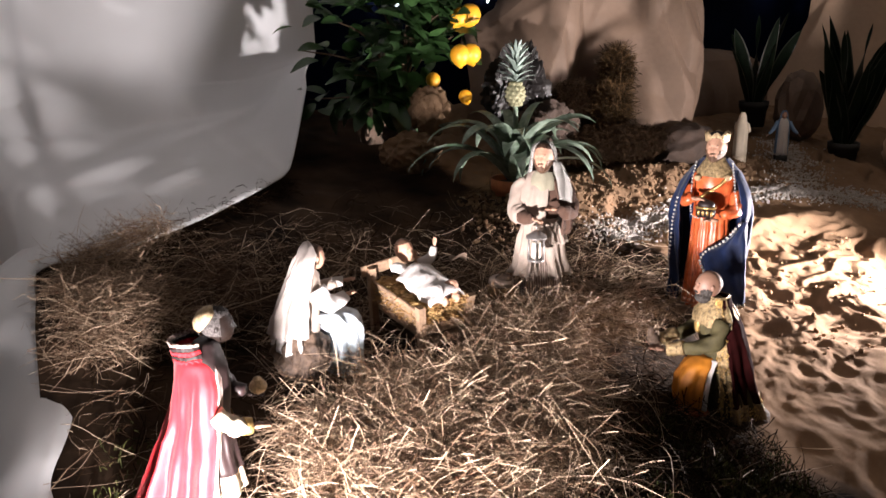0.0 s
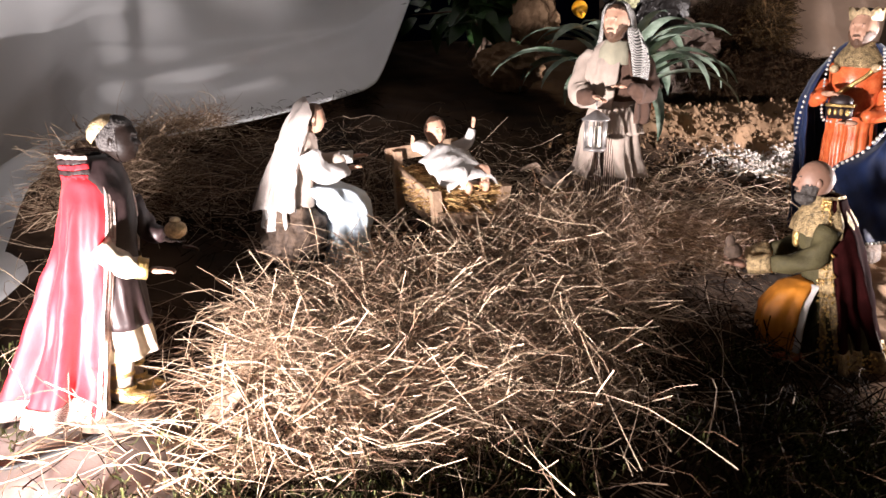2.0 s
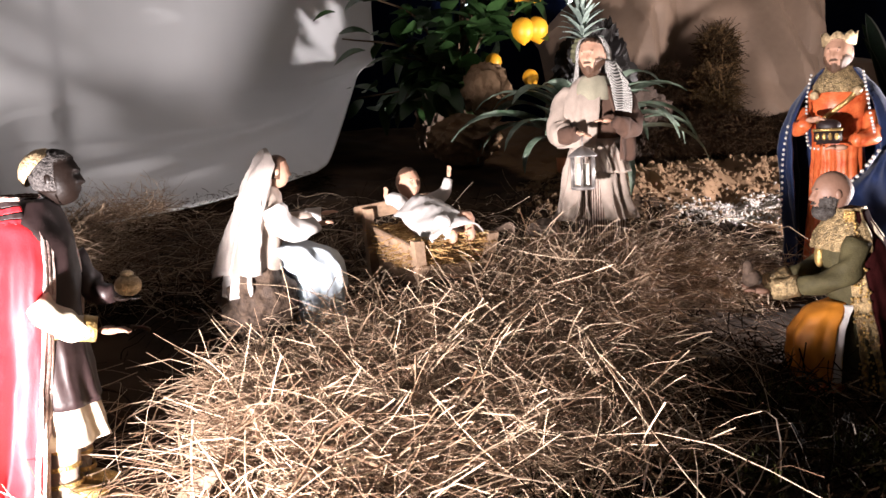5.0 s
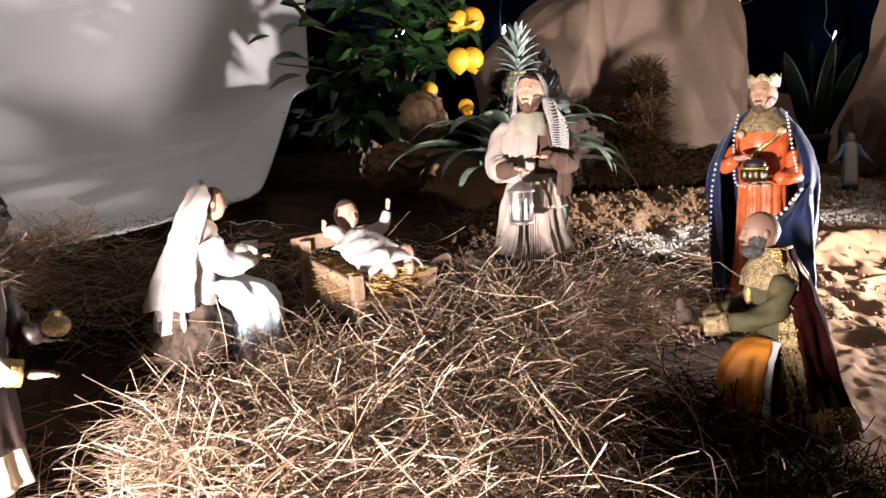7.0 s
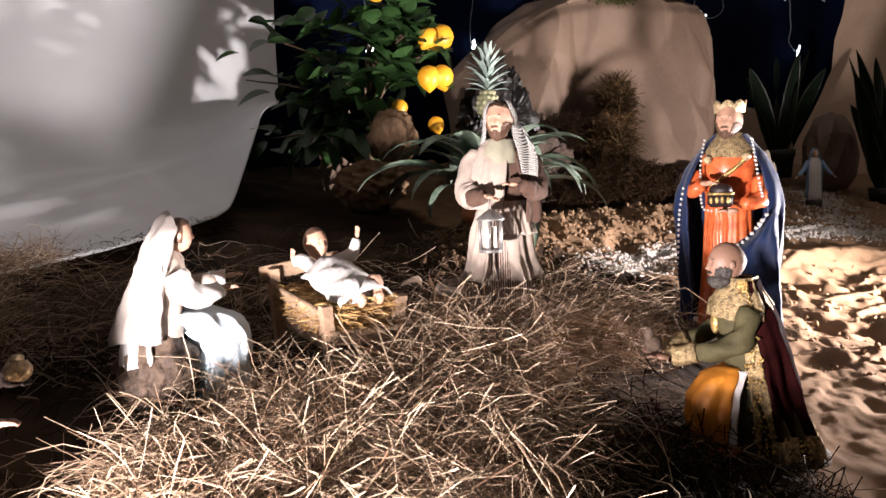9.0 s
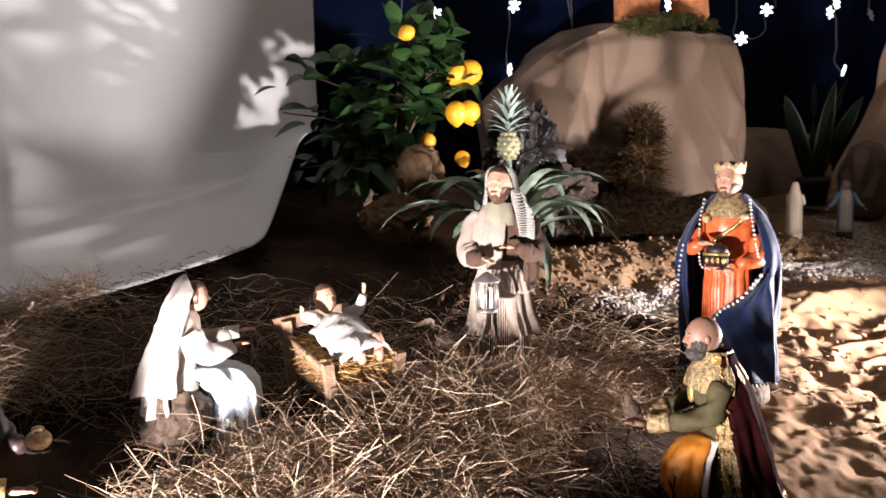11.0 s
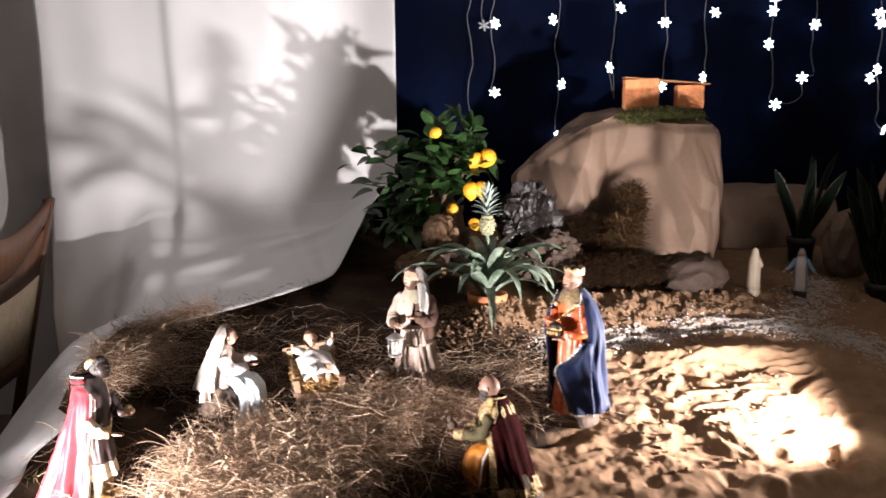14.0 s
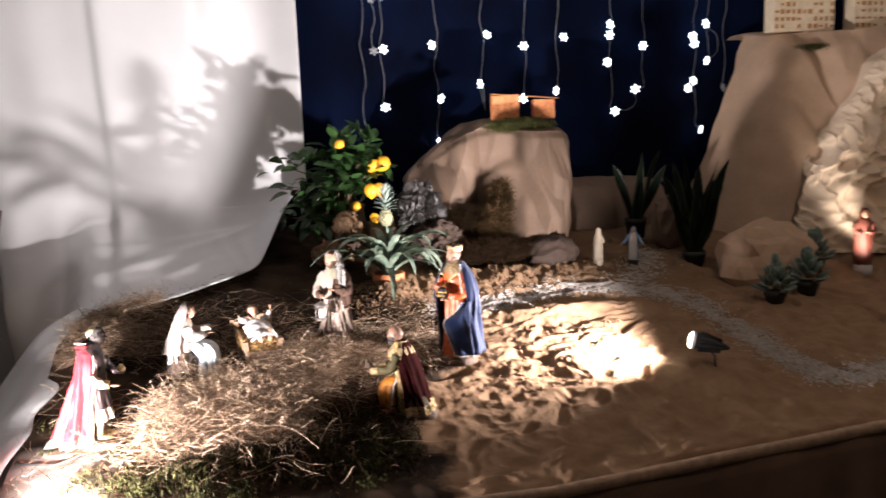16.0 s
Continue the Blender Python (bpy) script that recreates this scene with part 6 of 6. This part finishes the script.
def kneeling_king():
    mats = [M_OLIVE, M_MAROON, M_LACE, M_GOLD, M_EYE, M_SKIN_TAN, M_GREY_HAIR, M_AMBER, M_WHITE, M_ROCK, M_ORANGE]
    bm = bmesh.new()
    loft(bm, [ellipse((-0.01, 0, z), r * 1.55, r, 28, 0.03, 5) for z, r in ((-0.018, 0.074), (0.004, 0.072), (0.012, 0.062))], 9, True, (True, True))
    s0 = len(bm.verts)
    # raised front leg under amber cloth, shoe, white lining
    robe(bm, [(0.022, 0.058, 0.026, 0.032, 0.032, 0.10, 0), (0.06, 0.064, 0.026, 0.034, 0.034, 0.10, 0), (0.10, 0.060, 0.026, 0.037, 0.037, 0.07, 0), (0.128, 0.048, 0.022, 0.033, 0.034, 0.04, 0), (0.142, 0.032, 0.018, 0.016, 0.020, 0, 0)], 7, 44, 6)
    ball(bm, (0.066, 0.034, 0.014), (0.050, 0.028, 0.016), 10)
    robe(bm, [(0.030, 0.034, 0, 0.042, 0.062, 0.05, 0), (0.07, 0.030, 0, 0.044, 0.060, 0.05, 0), (0.118, 0.020, 0, 0.042, 0.054, 0.03, 0), (0.14, 0.010, 0, 0.034, 0.046, 0.02, 0)], 8, 40, 8, 0.2, 0.95, 1.5, 0.004)
    # skirt and body, leaning forward
    robe(bm, [(0.012, -0.03, 0.004, 0.076, 0.060, 0.05, 0), (0.06, -0.022, 0.004, 0.062, 0.056, 0.06, 0), (0.11, -0.008, 0, 0.046, 0.050, 0.04, 0), (0.15, 0.002, 0, 0.036, 0.044, 0.02, 0), (0.20, 0.012, 0, 0.036, 0.047, 0.03, 0), (0.235, 0.014, 0, 0.035, 0.050, 0.01, 0), (0.255, 0.014, 0, 0.024, 0.031, 0, 0), (0.268, 0.016, 0, 0.018, 0.020, 0, 0)], 0, 64, 9)
    # velvet cloak down the back
    prof = [(0.012, -0.034, 0, 0.066, 0.072, 0.12, 0), (0.05, -0.029, 0, 0.062, 0.070, 0.12, 0), (0.11, -0.019, 0, 0.055, 0.066, 0.09, 0), (0.18, -0.006, 0, 0.049, 0.064, 0.03, 0), (0.232, 0.004, 0, 0.041, 0.058, 0.01, 0), (0.258, 0.008, 0, 0.028, 0.036, 0, 0), (0.272, 0.008, 0, 0.023, 0.027, 0, 0)]
    robe(bm, prof, 1, 72, 8, 0.4, 1.12, 2 * math.pi - 1.12, 0.005)
    wide = [(z, cx, cy, rx * 1.03 + 0.0015, ry * 1.03 + 0.0015, f, 0) for z, cx, cy, rx, ry, f, _ in prof]
    robe(bm, wide, 2, 16, 8, 0.4, 0.98, 1.40, 0.004)
    robe(bm, wide, 2, 16, 8, 0.4, 2 * math.pi - 1.40, 2 * math.pi - 0.98, 0.004)
    hem = [(0.006, -0.035, 0, 0.072, 0.078, 0.12, 0), (0.030, -0.032, 0, 0.068, 0.076, 0.12, 0), (0.042, -0.030, 0, 0.066, 0.074, 0.12, 0)]
    robe(bm, hem, 2, 64, 8, 0.4, 1.2, 2 * math.pi - 1.2, 0.004)
    loft(bm, [ellipse((0.012, 0, z), rx, ry, 36, 0.05, 13) for z, rx, ry in ((0.218, 0.049, 0.062), (0.236, 0.047, 0.060), (0.260, 0.030, 0.036), (0.276, 0.024, 0.026))], 2)
    for s in (-1, 1):
        limb(bm, [(0.010, s * 0.048, 0.232), (0.030, s * 0.060, 0.186), (0.084, s * 0.042, 0.166)], [0.017, 0.0185, 0.0125], 0, 20, fold=0.16)
        limb(bm, [(0.086, s * 0.043, 0.167), (0.118, s * 0.030, 0.160)], [0.0155, 0.0150], 2, 12, fold=0.10)
    rumple(bm, s0, 0.0026, 34)
    rnd = random.Random(3)
    for side in (-1, 1):
        for _ in range(260):
            t = rnd.random()
            i = min(int(t * 6), 5)
            a, b, s = prof[i], prof[i + 1], t * 6 - i
            ang = side * rnd.uniform(0.96, 1.44)
            z, cx, rx, ry = (a[q] * (1 - s) + b[q] * s for q in (0, 1, 3, 4))
            ball(bm, (cx + rx * 1.07 * math.cos(ang), ry * 1.07 * math.sin(ang), z), rnd.uniform(0.0012, 0.0026), 3, 5, 4)
    for k in range(160):
        ang, t = rnd.uniform(1.2, 5.08), rnd.random()
        ball(bm, (-0.035 + 0.005 * t + (0.074 - 0.007 * t) * math.cos(ang), (0.080 - 0.005 * t) * math.sin(ang), 0.006 + 0.036 * t), rnd.uniform(0.0012, 0.0026), 3, 5, 4)
    ball(bm, (0.050, 0, 0.205), (0.007, 0.012, 0.018), 3, 12, 8)
    ball(bm, (0.144, 0, 0.172), (0.015, 0.012, 0.014), 9, 12, 8)
    ball(bm, (0.150, 0.002, 0.188), (0.008, 0.008, 0.012), 9, 10, 8)
    for s in (-1, 1):
        hand(bm, (0.134, s * 0.022, 0.157), (1, -s * 0.35, 0.05), 0.012, 5)
    head(bm, (0.032, 0, 0.296), 0.0285, 5, 0.05, 0.10, 6, None, bald=True)
    ball(bm, (0.042, 0, 0.270), (0.020, 0.022, 0.014), 6, 12, 8)
    statue("statue", "kneeling bald king statue in olive, amber and maroon", bm, mats, 1.205, 1.222, -0.132, 152, 0.96)


def red_king():
    mats = [M_RED, M_LACE_WHITE, M_CREAM, M_PLUM, M_EYE, M_SKIN_DARK, M_CURLS, M_GOLD, M_WHITE, M_ROCK, M_BEIGE, M_PALE_GOLD, M_SKIN_TAN, M_TRIM]
    bm = bmesh.new()
    loft(bm, [ellipse((0.0, 0, z), r, r, 28, 0.03, 5) for z, r in ((-0.02, 0.080), (0.002, 0.078), (0.010, 0.066))], 9, True, (True, True))
    s0 = len(bm.verts)
    for s in (-1, 1):
        limb(bm, [(0.010, s * 0.024, 0.13), (0.012, s * 0.024, 0.07), (0.006, s * 0.024, 0.014)], [0.024, 0.019, 0.014], 10, 12)
        ball(bm, (0.026, s * 0.025, 0.016), (0.034, 0.015, 0.011), 7)
        for k in range(3):
            loft(bm, [ellipse((0.010, s * 0.024, 0.034 + 0.022 * k + d), 0.0205, 0.0205, 14) for d in (-0.003, 0.003)], 7)
    robe(bm, [(0.080, 0.008, 0, 0.048, 0.052, 0.09, 0), (0.11, 0.006, 0, 0.047, 0.052, 0.07, 0), (0.15, 0.002, 0, 0.042, 0.048, 0.04, 0)], 2, 60, 7)
    robe(bm, [(0.128, 0.008, 0, 0.046, 0.052, 0.06, 0), (0.18, 0.005, 0, 0.042, 0.048, 0.05, 0), (0.225, 0.002, 0, 0.038, 0.044, 0.0, 0), (0.29, 0.006, 0, 0.039, 0.048, 0.02, 0), (0.335, 0.004, 0, 0.037, 0.050, 0, 0), (0.36, 0.004, 0, 0.029, 0.041, 0, 0), (0.378, 0.008, 0, 0.019, 0.022, 0, 0)], 3, 56, 7)
    loft(bm, [ellipse((0.003, 0, z), 0.042, 0.048, 30) for z in (0.214, 0.222, 0.230)], 7)
    prof = [(0.004, -0.080, 0, 0.098, 0.100, 0.13, 0), (0.06, -0.064, 0, 0.086, 0.092, 0.13, 0), (0.16, -0.038, 0, 0.065, 0.083, 0.11, 0), (0.25, -0.014, 0, 0.052, 0.076, 0.08, 0),
            (0.31, -0.006, 0, 0.047, 0.067, 0.04, 0), (0.346, -0.008, 0, 0.039, 0.053, 0, 0), (0.358, -0.012, 0, 0.034, 0.042, 0, 0), (0.366, -0.014, 0, 0.030, 0.036, 0, 0)]
    robe(bm, prof, 0, 76, 8, 0.4, 0.72, 2 * math.pi - 0.72, 0.005)
    wide = [(z, cx, cy, rx * 1.02 + 0.002, ry * 1.02 + 0.002, f, 0) for z, cx, cy, rx, ry, f, _ in prof]
    for a, b, mi in ((0.58, 0.64, 1), (0.64, 0.68, 0), (0.68, 0.74, 1), (0.74, 0.78, 0), (0.78, 0.84, 1)):
        q = wide if mi else prof
        robe(bm, q, mi, 6, 8, 0.4, a, b, 0.004)
        robe(bm, q, mi, 6, 8, 0.4, 2 * math.pi - b, 2 * math.pi - a, 0.004)
    robe(bm, [(0.000, -0.081, 0, 0.102, 0.104, 0.13, 0), (0.020, -0.076, 0, 0.098, 0.101, 0.13, 0), (0.032, -0.072, 0, 0.095, 0.099, 0.13, 0)], 13, 64, 8, 0.4, 0.9, 2 * math.pi - 0.9, 0.004)
    for k in range(4):
        z, o = 0.352 + 0.0068 * k, 0.0022 * k
        robe(bm, [(z, -0.012 - o, 0, 0.037 - o * 0.6, 0.047 - o * 1.2, 0.02, 0.1), (z + 0.0028, -0.013 - o, 0, 0.0365 - o * 0.6, 0.046 - o * 1.2, 0.02, 0.1), (z + 0.0054, -0.014 - o, 0, 0.036 - o * 0.6, 0.045 - o * 1.2, 0.02, 0.1)], 3 if k % 2 else 0, 44, 24, 0.4, 1.0, 2 * math.pi - 1.0, 0.004)
    robe(bm, [(0.378, -0.0185, 0, 0.0335, 0.0375, 0.03, 0), (0.380, -0.019, 0, 0.034, 0.038, 0.03, 0), (0.383, -0.020, 0, 0.035, 0.039, 0.03, 0)], 13, 44, 24, 0.4, 1.0, 2 * math.pi - 1.0, 0.004)
    limb(bm, [(0.016, -0.062, 0.262), (0.042, -0.062, 0.236), (0.070, -0.050, 0.226)], [0.016, 0.017, 0.012], 2, 18, fold=0.14)
    limb(bm, [(0.014, 0.056, 0.300), (0.040, 0.060, 0.258), (0.068, 0.046, 0.250)], [0.021, 0.018, 0.012], 3, 18, fold=0.12)
    limb(bm, [(0.060, -0.054, 0.229), (0.074, -0.049, 0.226)], [0.0155, 0.0145], 7, 14)
    rumple(bm, s0, 0.0026, 32)
    hand(bm, (0.086, -0.044, 0.222), (1, 0.3, -0.12), 0.0125, 12)
    hand(bm, (0.082, 0.038, 0.246), (1, -0.2, 0.0), 0.0115, 5)
    ball(bm, (0.092, 0.032, 0.262), (0.017, 0.017, 0.014), 11, 14, 10)
    ball(bm, (0.092, 0.032, 0.276), (0.009, 0.009, 0.006), 11, 10, 8)
    head(bm, (0.030, 0, 0.402), 0.0285, 5, 0.0, 0.06, None, 6)
    m = Matrix.Rotation(-0.85, 4, "Y")
    loft(bm, [[Vector((0.024, 0, 0.404)) + m @ q for q in ellipse((0, 0, z), r, r * 0.96, 28)] for z, r in ((0.014, 0.0265), (0.024, 0.0245), (0.031, 0.017), (0.035, 0.006))], 11, True, (False, True))
    statue("statue", "dark-skinned king statue in red velvet cloak offering gold", bm, mats, 0.158, 1.245, -0.122, -10, 0.89)


def mary():
    mats = [M_WHITE, M_PALE_BLUE, M_VEIL, M_ROCK, M_EYE, M_SKIN, M_HAIR, M_BEIGE, M_GOLD]
    bm = bmesh.new()
    made = bmesh.ops.create_icosphere(bm, subdivisions=5, radius=1)
    for v in made["verts"]:
        d = v.co.normalized()
        v.co = Vector((d.x * 0.060, d.y * 0.064, d.z * 0.066)) * (1 + 0.25 * noise.noise(d * 3.1) + 0.10 * abs(noise.noise(d * 9)) + 0.06 * noise.noise(Vector((d.x * 40, d.y * 40, d.z * 9)))) + Vector((-0.016, 0, 0.040))
        for f in v.link_faces:
            f.material_index = 3
    s0 = len(bm.verts)
    # skirt over the knees to the ground
    robe(bm, [(-0.020, 0.088, 0, 0.046, 0.062, 0.14, 0), (0.02, 0.086, 0, 0.042, 0.059, 0.16, 0), (0.065, 0.086, 0, 0.044, 0.060, 0.13, 0), (0.100, 0.078, 0, 0.052, 0.061, 0.08, 0), (0.122, 0.054, 0, 0.060, 0.056, 0.05, 0), (0.136, 0.026, 0, 0.048, 0.046, 0.02, 0)], 1, 72, 6)
    robe(bm, [(0.100, -0.010, 0, 0.038, 0.046, 0.03, 0), (0.15, -0.004, 0, 0.032, 0.040, 0.06, 0), (0.195, 0.000, 0, 0.031, 0.043, 0.03, 0), (0.218, 0.000, 0, 0.025, 0.034, 0, 0), (0.236, 0.004, 0, 0.013, 0.016, 0, 0)], 7, 44, 7)
    robe(bm, [(0.060, -0.026, 0, 0.050, 0.058, 0.16, 0), (0.10, -0.020, 0, 0.047, 0.058, 0.14, 0), (0.15, -0.012, 0, 0.040, 0.052, 0.11, 0), (0.205, -0.006, 0, 0.035, 0.048, 0.03, 0), (0.228, -0.004, 0, 0.028, 0.036, 0, 0), (0.240, 0.000, 0, 0.021, 0.026, 0, 0)], 0, 56, 8, 0.4, 1.90, 2 * math.pi - 1.90, 0.004)
    # the veil in soft folds from the crown down the back
    robe(bm, [(0.095, -0.036, 0, 0.052, 0.056, 0.12, 0), (0.15, -0.026, 0, 0.044, 0.052, 0.10, 0), (0.205, -0.014, 0, 0.036, 0.043, 0.06, 0), (0.245, -0.004, 0, 0.031, 0.032, 0.03, 0), (0.274, 0.004, 0, 0.0275, 0.0265, 0.01, 0.1), (0.290, 0.004, 0, 0.018, 0.018, 0, 0.1), (0.295, 0.004, 0, 0.004, 0.004, 0, 0)], 2, 52, 9, 0.4, 1.22, 2 * math.pi - 1.22, 0.003)
    limb(bm, [(0.006, 0.042, 0.205), (0.034, 0.054, 0.172), (0.092, 0.040, 0.176)], [0.018, 0.018, 0.0115], 7, 18, fold=0.12)
    limb(bm, [(0.080, 0.043, 0.176), (0.106, 0.037, 0.178)], [0.0125, 0.0105], 0, 14, fold=0.08)
    limb(bm, [(0.004, -0.046, 0.200), (0.026, -0.060, 0.166), (0.076, -0.034, 0.166)], [0.019, 0.020, 0.013], 0, 18, fold=0.14)
    rumple(bm, s0, 0.0052, 40)
    hand(bm, (0.116, 0.034, 0.180), (1, -0.2, 0.06), 0.0105, 5)
    hand(bm, (0.092, -0.024, 0.168), (1, 0.3, 0.0), 0.0105, 5)
    head(bm, (0.018, 0, 0.258), 0.0235, 5, 0.0, 0.10, None, 6)
    for v in bm.verts:
        v.co.x += 0.06 * max(0.0, v.co.z - 0.115)
    statue("statue", "seated woman statue in cream veil and pale blue robe", bm, mats, 0.418, 1.585, -0.022, 8, 0.93)


def small_statue(x, y, h, facing, body, cloak, skin, base, label, open_arms=False):
    mats = [body, cloak, skin, base, M_EYE]
    bm = bmesh.new()
    loft(bm, [ellipse((0, 0, z), r, r, 18) for z, r in ((-0.012, 0.020), (0.012, 0.020), (0.016, 0.016))], 3, True, (True, True))
    robe(bm, [(0.014, 0, 0, 0.018, 0.019, 0.06, 0), (0.05, 0, 0, 0.0165, 0.017, 0.05, 0), (0.085, 0, 0, 0.0145, 0.016, 0.02, 0), (0.110, 0, 0, 0.014, 0.018, 0, 0), (0.122, 0, 0, 0.007, 0.008, 0, 0)], 0, 28, 7)
    robe(bm, [(0.018, -0.003, 0, 0.019, 0.021, 0.05, 0), (0.07, -0.002, 0, 0.017, 0.020, 0.04, 0), (0.108, -0.001, 0, 0.016, 0.020, 0.01, 0), (0.122, -0.001, 0, 0.010, 0.012, 0, 0), (0.136, 0, 0, 0.0105, 0.0105, 0, 0), (0.145, 0, 0, 0.005, 0.005, 0, 0)], 1, 24, 6, 0.3, 0.9, 2 * math.pi - 0.9, 0.0015)
    head(bm, (0.003, 0, 0.131), 0.009, 2)
    for s in (-1, 1):
        if open_arms:
            limb(bm, [(0, s * 0.016, 0.112), (0.006, s * 0.027, 0.092), (0.012, s * 0.040, 0.078)], [0.006, 0.006, 0.004], 1, 8)
            hand(bm, (0.013, s * 0.044, 0.074), (0.3, s * 0.6, -0.6), 0.0035, 2)
        else:
            limb(bm, [(0, s * 0.016, 0.112), (0.006, s * 0.020, 0.092), (0.016, s * 0.010, 0.088)], [0.006, 0.006, 0.004], 0, 8)
    if not open_arms:
        hand(bm, (0.020, 0, 0.090), (1, 0, 0.4), 0.004, 2)
    statue("statue", label, bm, mats, x, y, gz(x, y) + lumps(x, y) + 0.006, facing, h / 0.146)


joseph()
standing_king()
kneeling_king()
red_king()
mary()
small_statue(2.455, 2.47, 0.195, 20, M_CREAM, M_CREAM, M_CREAM, M_CREAM, "small pale praying statue standing on the sand")
small_statue(2.635, 2.43, 0.198, 235, M_WHITE, M_BLUE_CLOAK, M_SKIN, M_BLACK, "small white and blue statue with open arms on a dark base", True)
small_statue(3.78, 2.12, 0.33, -110, M_RUST, M_RUST, M_SKIN, M_WHITE, "dark red robed statue beside the paper mountain")


# ---------------------------------------------------------------- the manger and the child
def manger():
    yaw = math.atan2(1.75 - 1.534, 0.615 - 0.66)
    m = pose(0.688, 1.630, 0.016) @ Matrix.Rotation(yaw - math.pi / 2, 4, "Z") @ Matrix.Rotation(0.12, 4, "X")
    ob = thing("manger", "small slatted wooden crate manger on splayed legs", "manger", m=m)
    L, Wd = 0.092, 0.060
    for s in (-1, 1):
        for k, z in enumerate((0.022, 0.048, 0.074)):
            bm = bmesh.new()
            box(bm, (s * (Wd * (0.80 + 0.12 * k)), 0, z), (0.006, 2 * L + 0.008, 0.0265), 0, Matrix.Rotation(s * 0.3, 4, "Y"), 0.0015)
            part("side_slat", bm, M_CRATE, ob, shade=False)
        for q in (-1, 1):
            bm = bmesh.new()
            top = 0.098 if s < 0 else 0.115
            loft(bm, [[Vector((q * x + dx, s * (L + 0.006) + dy, z)) for dx, dy in ((-0.0085, -0.0075), (0.0085, -0.0075), (0.0085, 0.0075), (-0.0085, 0.0075))] for x, z in ((0.050, -0.045), (0.062, 0.05), (0.068, top))], 0, True, (True, True))
            part("corner_post", bm, M_CRATE, ob, shade=False)
    for z, w, tl in ((0.012, 0.116, 0.0), (0.045, 0.122, 0.03)):
        bm = bmesh.new()
        box(bm, (0, -L - 0.016, z), (w + 0.012, 0.006, 0.024), 0, Matrix.Rotation(tl, 4, "Y"), 0.0015)
        part("end_slat", bm, M_CRATE, ob, shade=False)
    for z, w, tl in ((0.020, 0.116, 0.0), (0.060, 0.126, 0.02), (0.112, 0.140, -0.10)):
        bm = bmesh.new()
        box(bm, (-0.012 if z > 0.1 else 0, L + 0.016, z), (w + 0.012, 0.007, 0.026), 0, Matrix.Rotation(tl, 4, "Y"), 0.0015)
        part("end_slat", bm, M_CRATE, ob, shade=False)
    bm = bmesh.new()
    box(bm, (0, 0, 0.012), (0.085, 2 * L - 0.004, 0.006), bevel=0.001)
    part("bottom_board", bm, M_CRATE, ob, shade=False)
    rnd = random.Random(9)
    items = []
    for _ in range(2300):
        x, y = rnd.uniform(-0.056, 0.056), rnd.uniform(-0.098, 0.098)
        a = rnd.uniform(0, 6.28)
        tl = rnd.gauss(0, 0.2)
        p = m @ Vector((x, y, 0.040 + 0.046 * rnd.random() + (0.014 if y < -0.06 else 0)))
        items.append((p, Vector((math.cos(a) * math.cos(tl), math.sin(a) * math.cos(tl), math.sin(tl))), rnd.uniform(0.025, 0.06), rnd.uniform(0.0007, 0.0013), 0.003, rnd.uniform(-0.006, 0.006)))
    strands("straw_bedding", "yellow straw bedding in the manger", "straw", items, M_GOLD_STRAW)
    # the child
    mats = [M_WHITE, M_SKIN, M_HAIR, M_EYE, M_EYE]
    bm = bmesh.new()
    robe(bm, [(-0.075, 0, 0.0, 0.020, 0.016, 0.05, 0), (-0.04, 0, 0.004, 0.030, 0.021, 0.06, 0), (0.0, 0, 0.006, 0.031, 0.023, 0.05, 0), (0.035, 0, 0.006, 0.026, 0.021, 0.02, 0), (0.05, 0, 0.005, 0.012, 0.012, 0, 0)], 0, 36, 7)
    bend(bm, 0, Matrix.Rotation(-math.pi / 2, 4, "X"))
    head(bm, (0, 0.070, 0.034), 0.0225, 1, math.radians(-90), -0.35, None, 2, short=True)
    for s in (-1, 1):
        u = 0.0 if s > 0 else -0.026
        limb(bm, [(s * 0.024, 0.040, 0.012), (s * 0.046, 0.034, 0.026), (s * 0.056, 0.040, 0.048 + u)], [0.012, 0.011, 0.007], 0, 10)
        hand(bm, (s * 0.057, 0.042, 0.056 + u), (0, 0.15, 1), 0.0068, 1, up=Vector((1, 0, 0)))
        limb(bm, [(s * 0.014, -0.050, 0.008), (s * 0.022, -0.066, 0.028), (s * 0.016, -0.084, 0.008)], [0.013, 0.011, 0.007], 1 if s > 0 else 0, 10)
        ball(bm, (s * 0.016, -0.088, 0.012), (0.006, 0.009, 0.011), 1, 8, 6)
    shell(bm, [[Vector((-0.05 + 0.1 * i / 10, -0.085 + 0.11 * j / 10, 0.006 + 0.026 * math.sin(math.pi * i / 10) + 0.004 * math.sin(j * 1.7 + i))) for i in range(11)] for j in range(11)], 0.003, 0)
    thing("doll", "swaddled infant crib doll lying on straw with raised arms", "doll", bm, mats, m @ pose(0.0, -0.006, 0.108, 13, 0, 6) @ Matrix.Scale(1.08, 4))


manger()
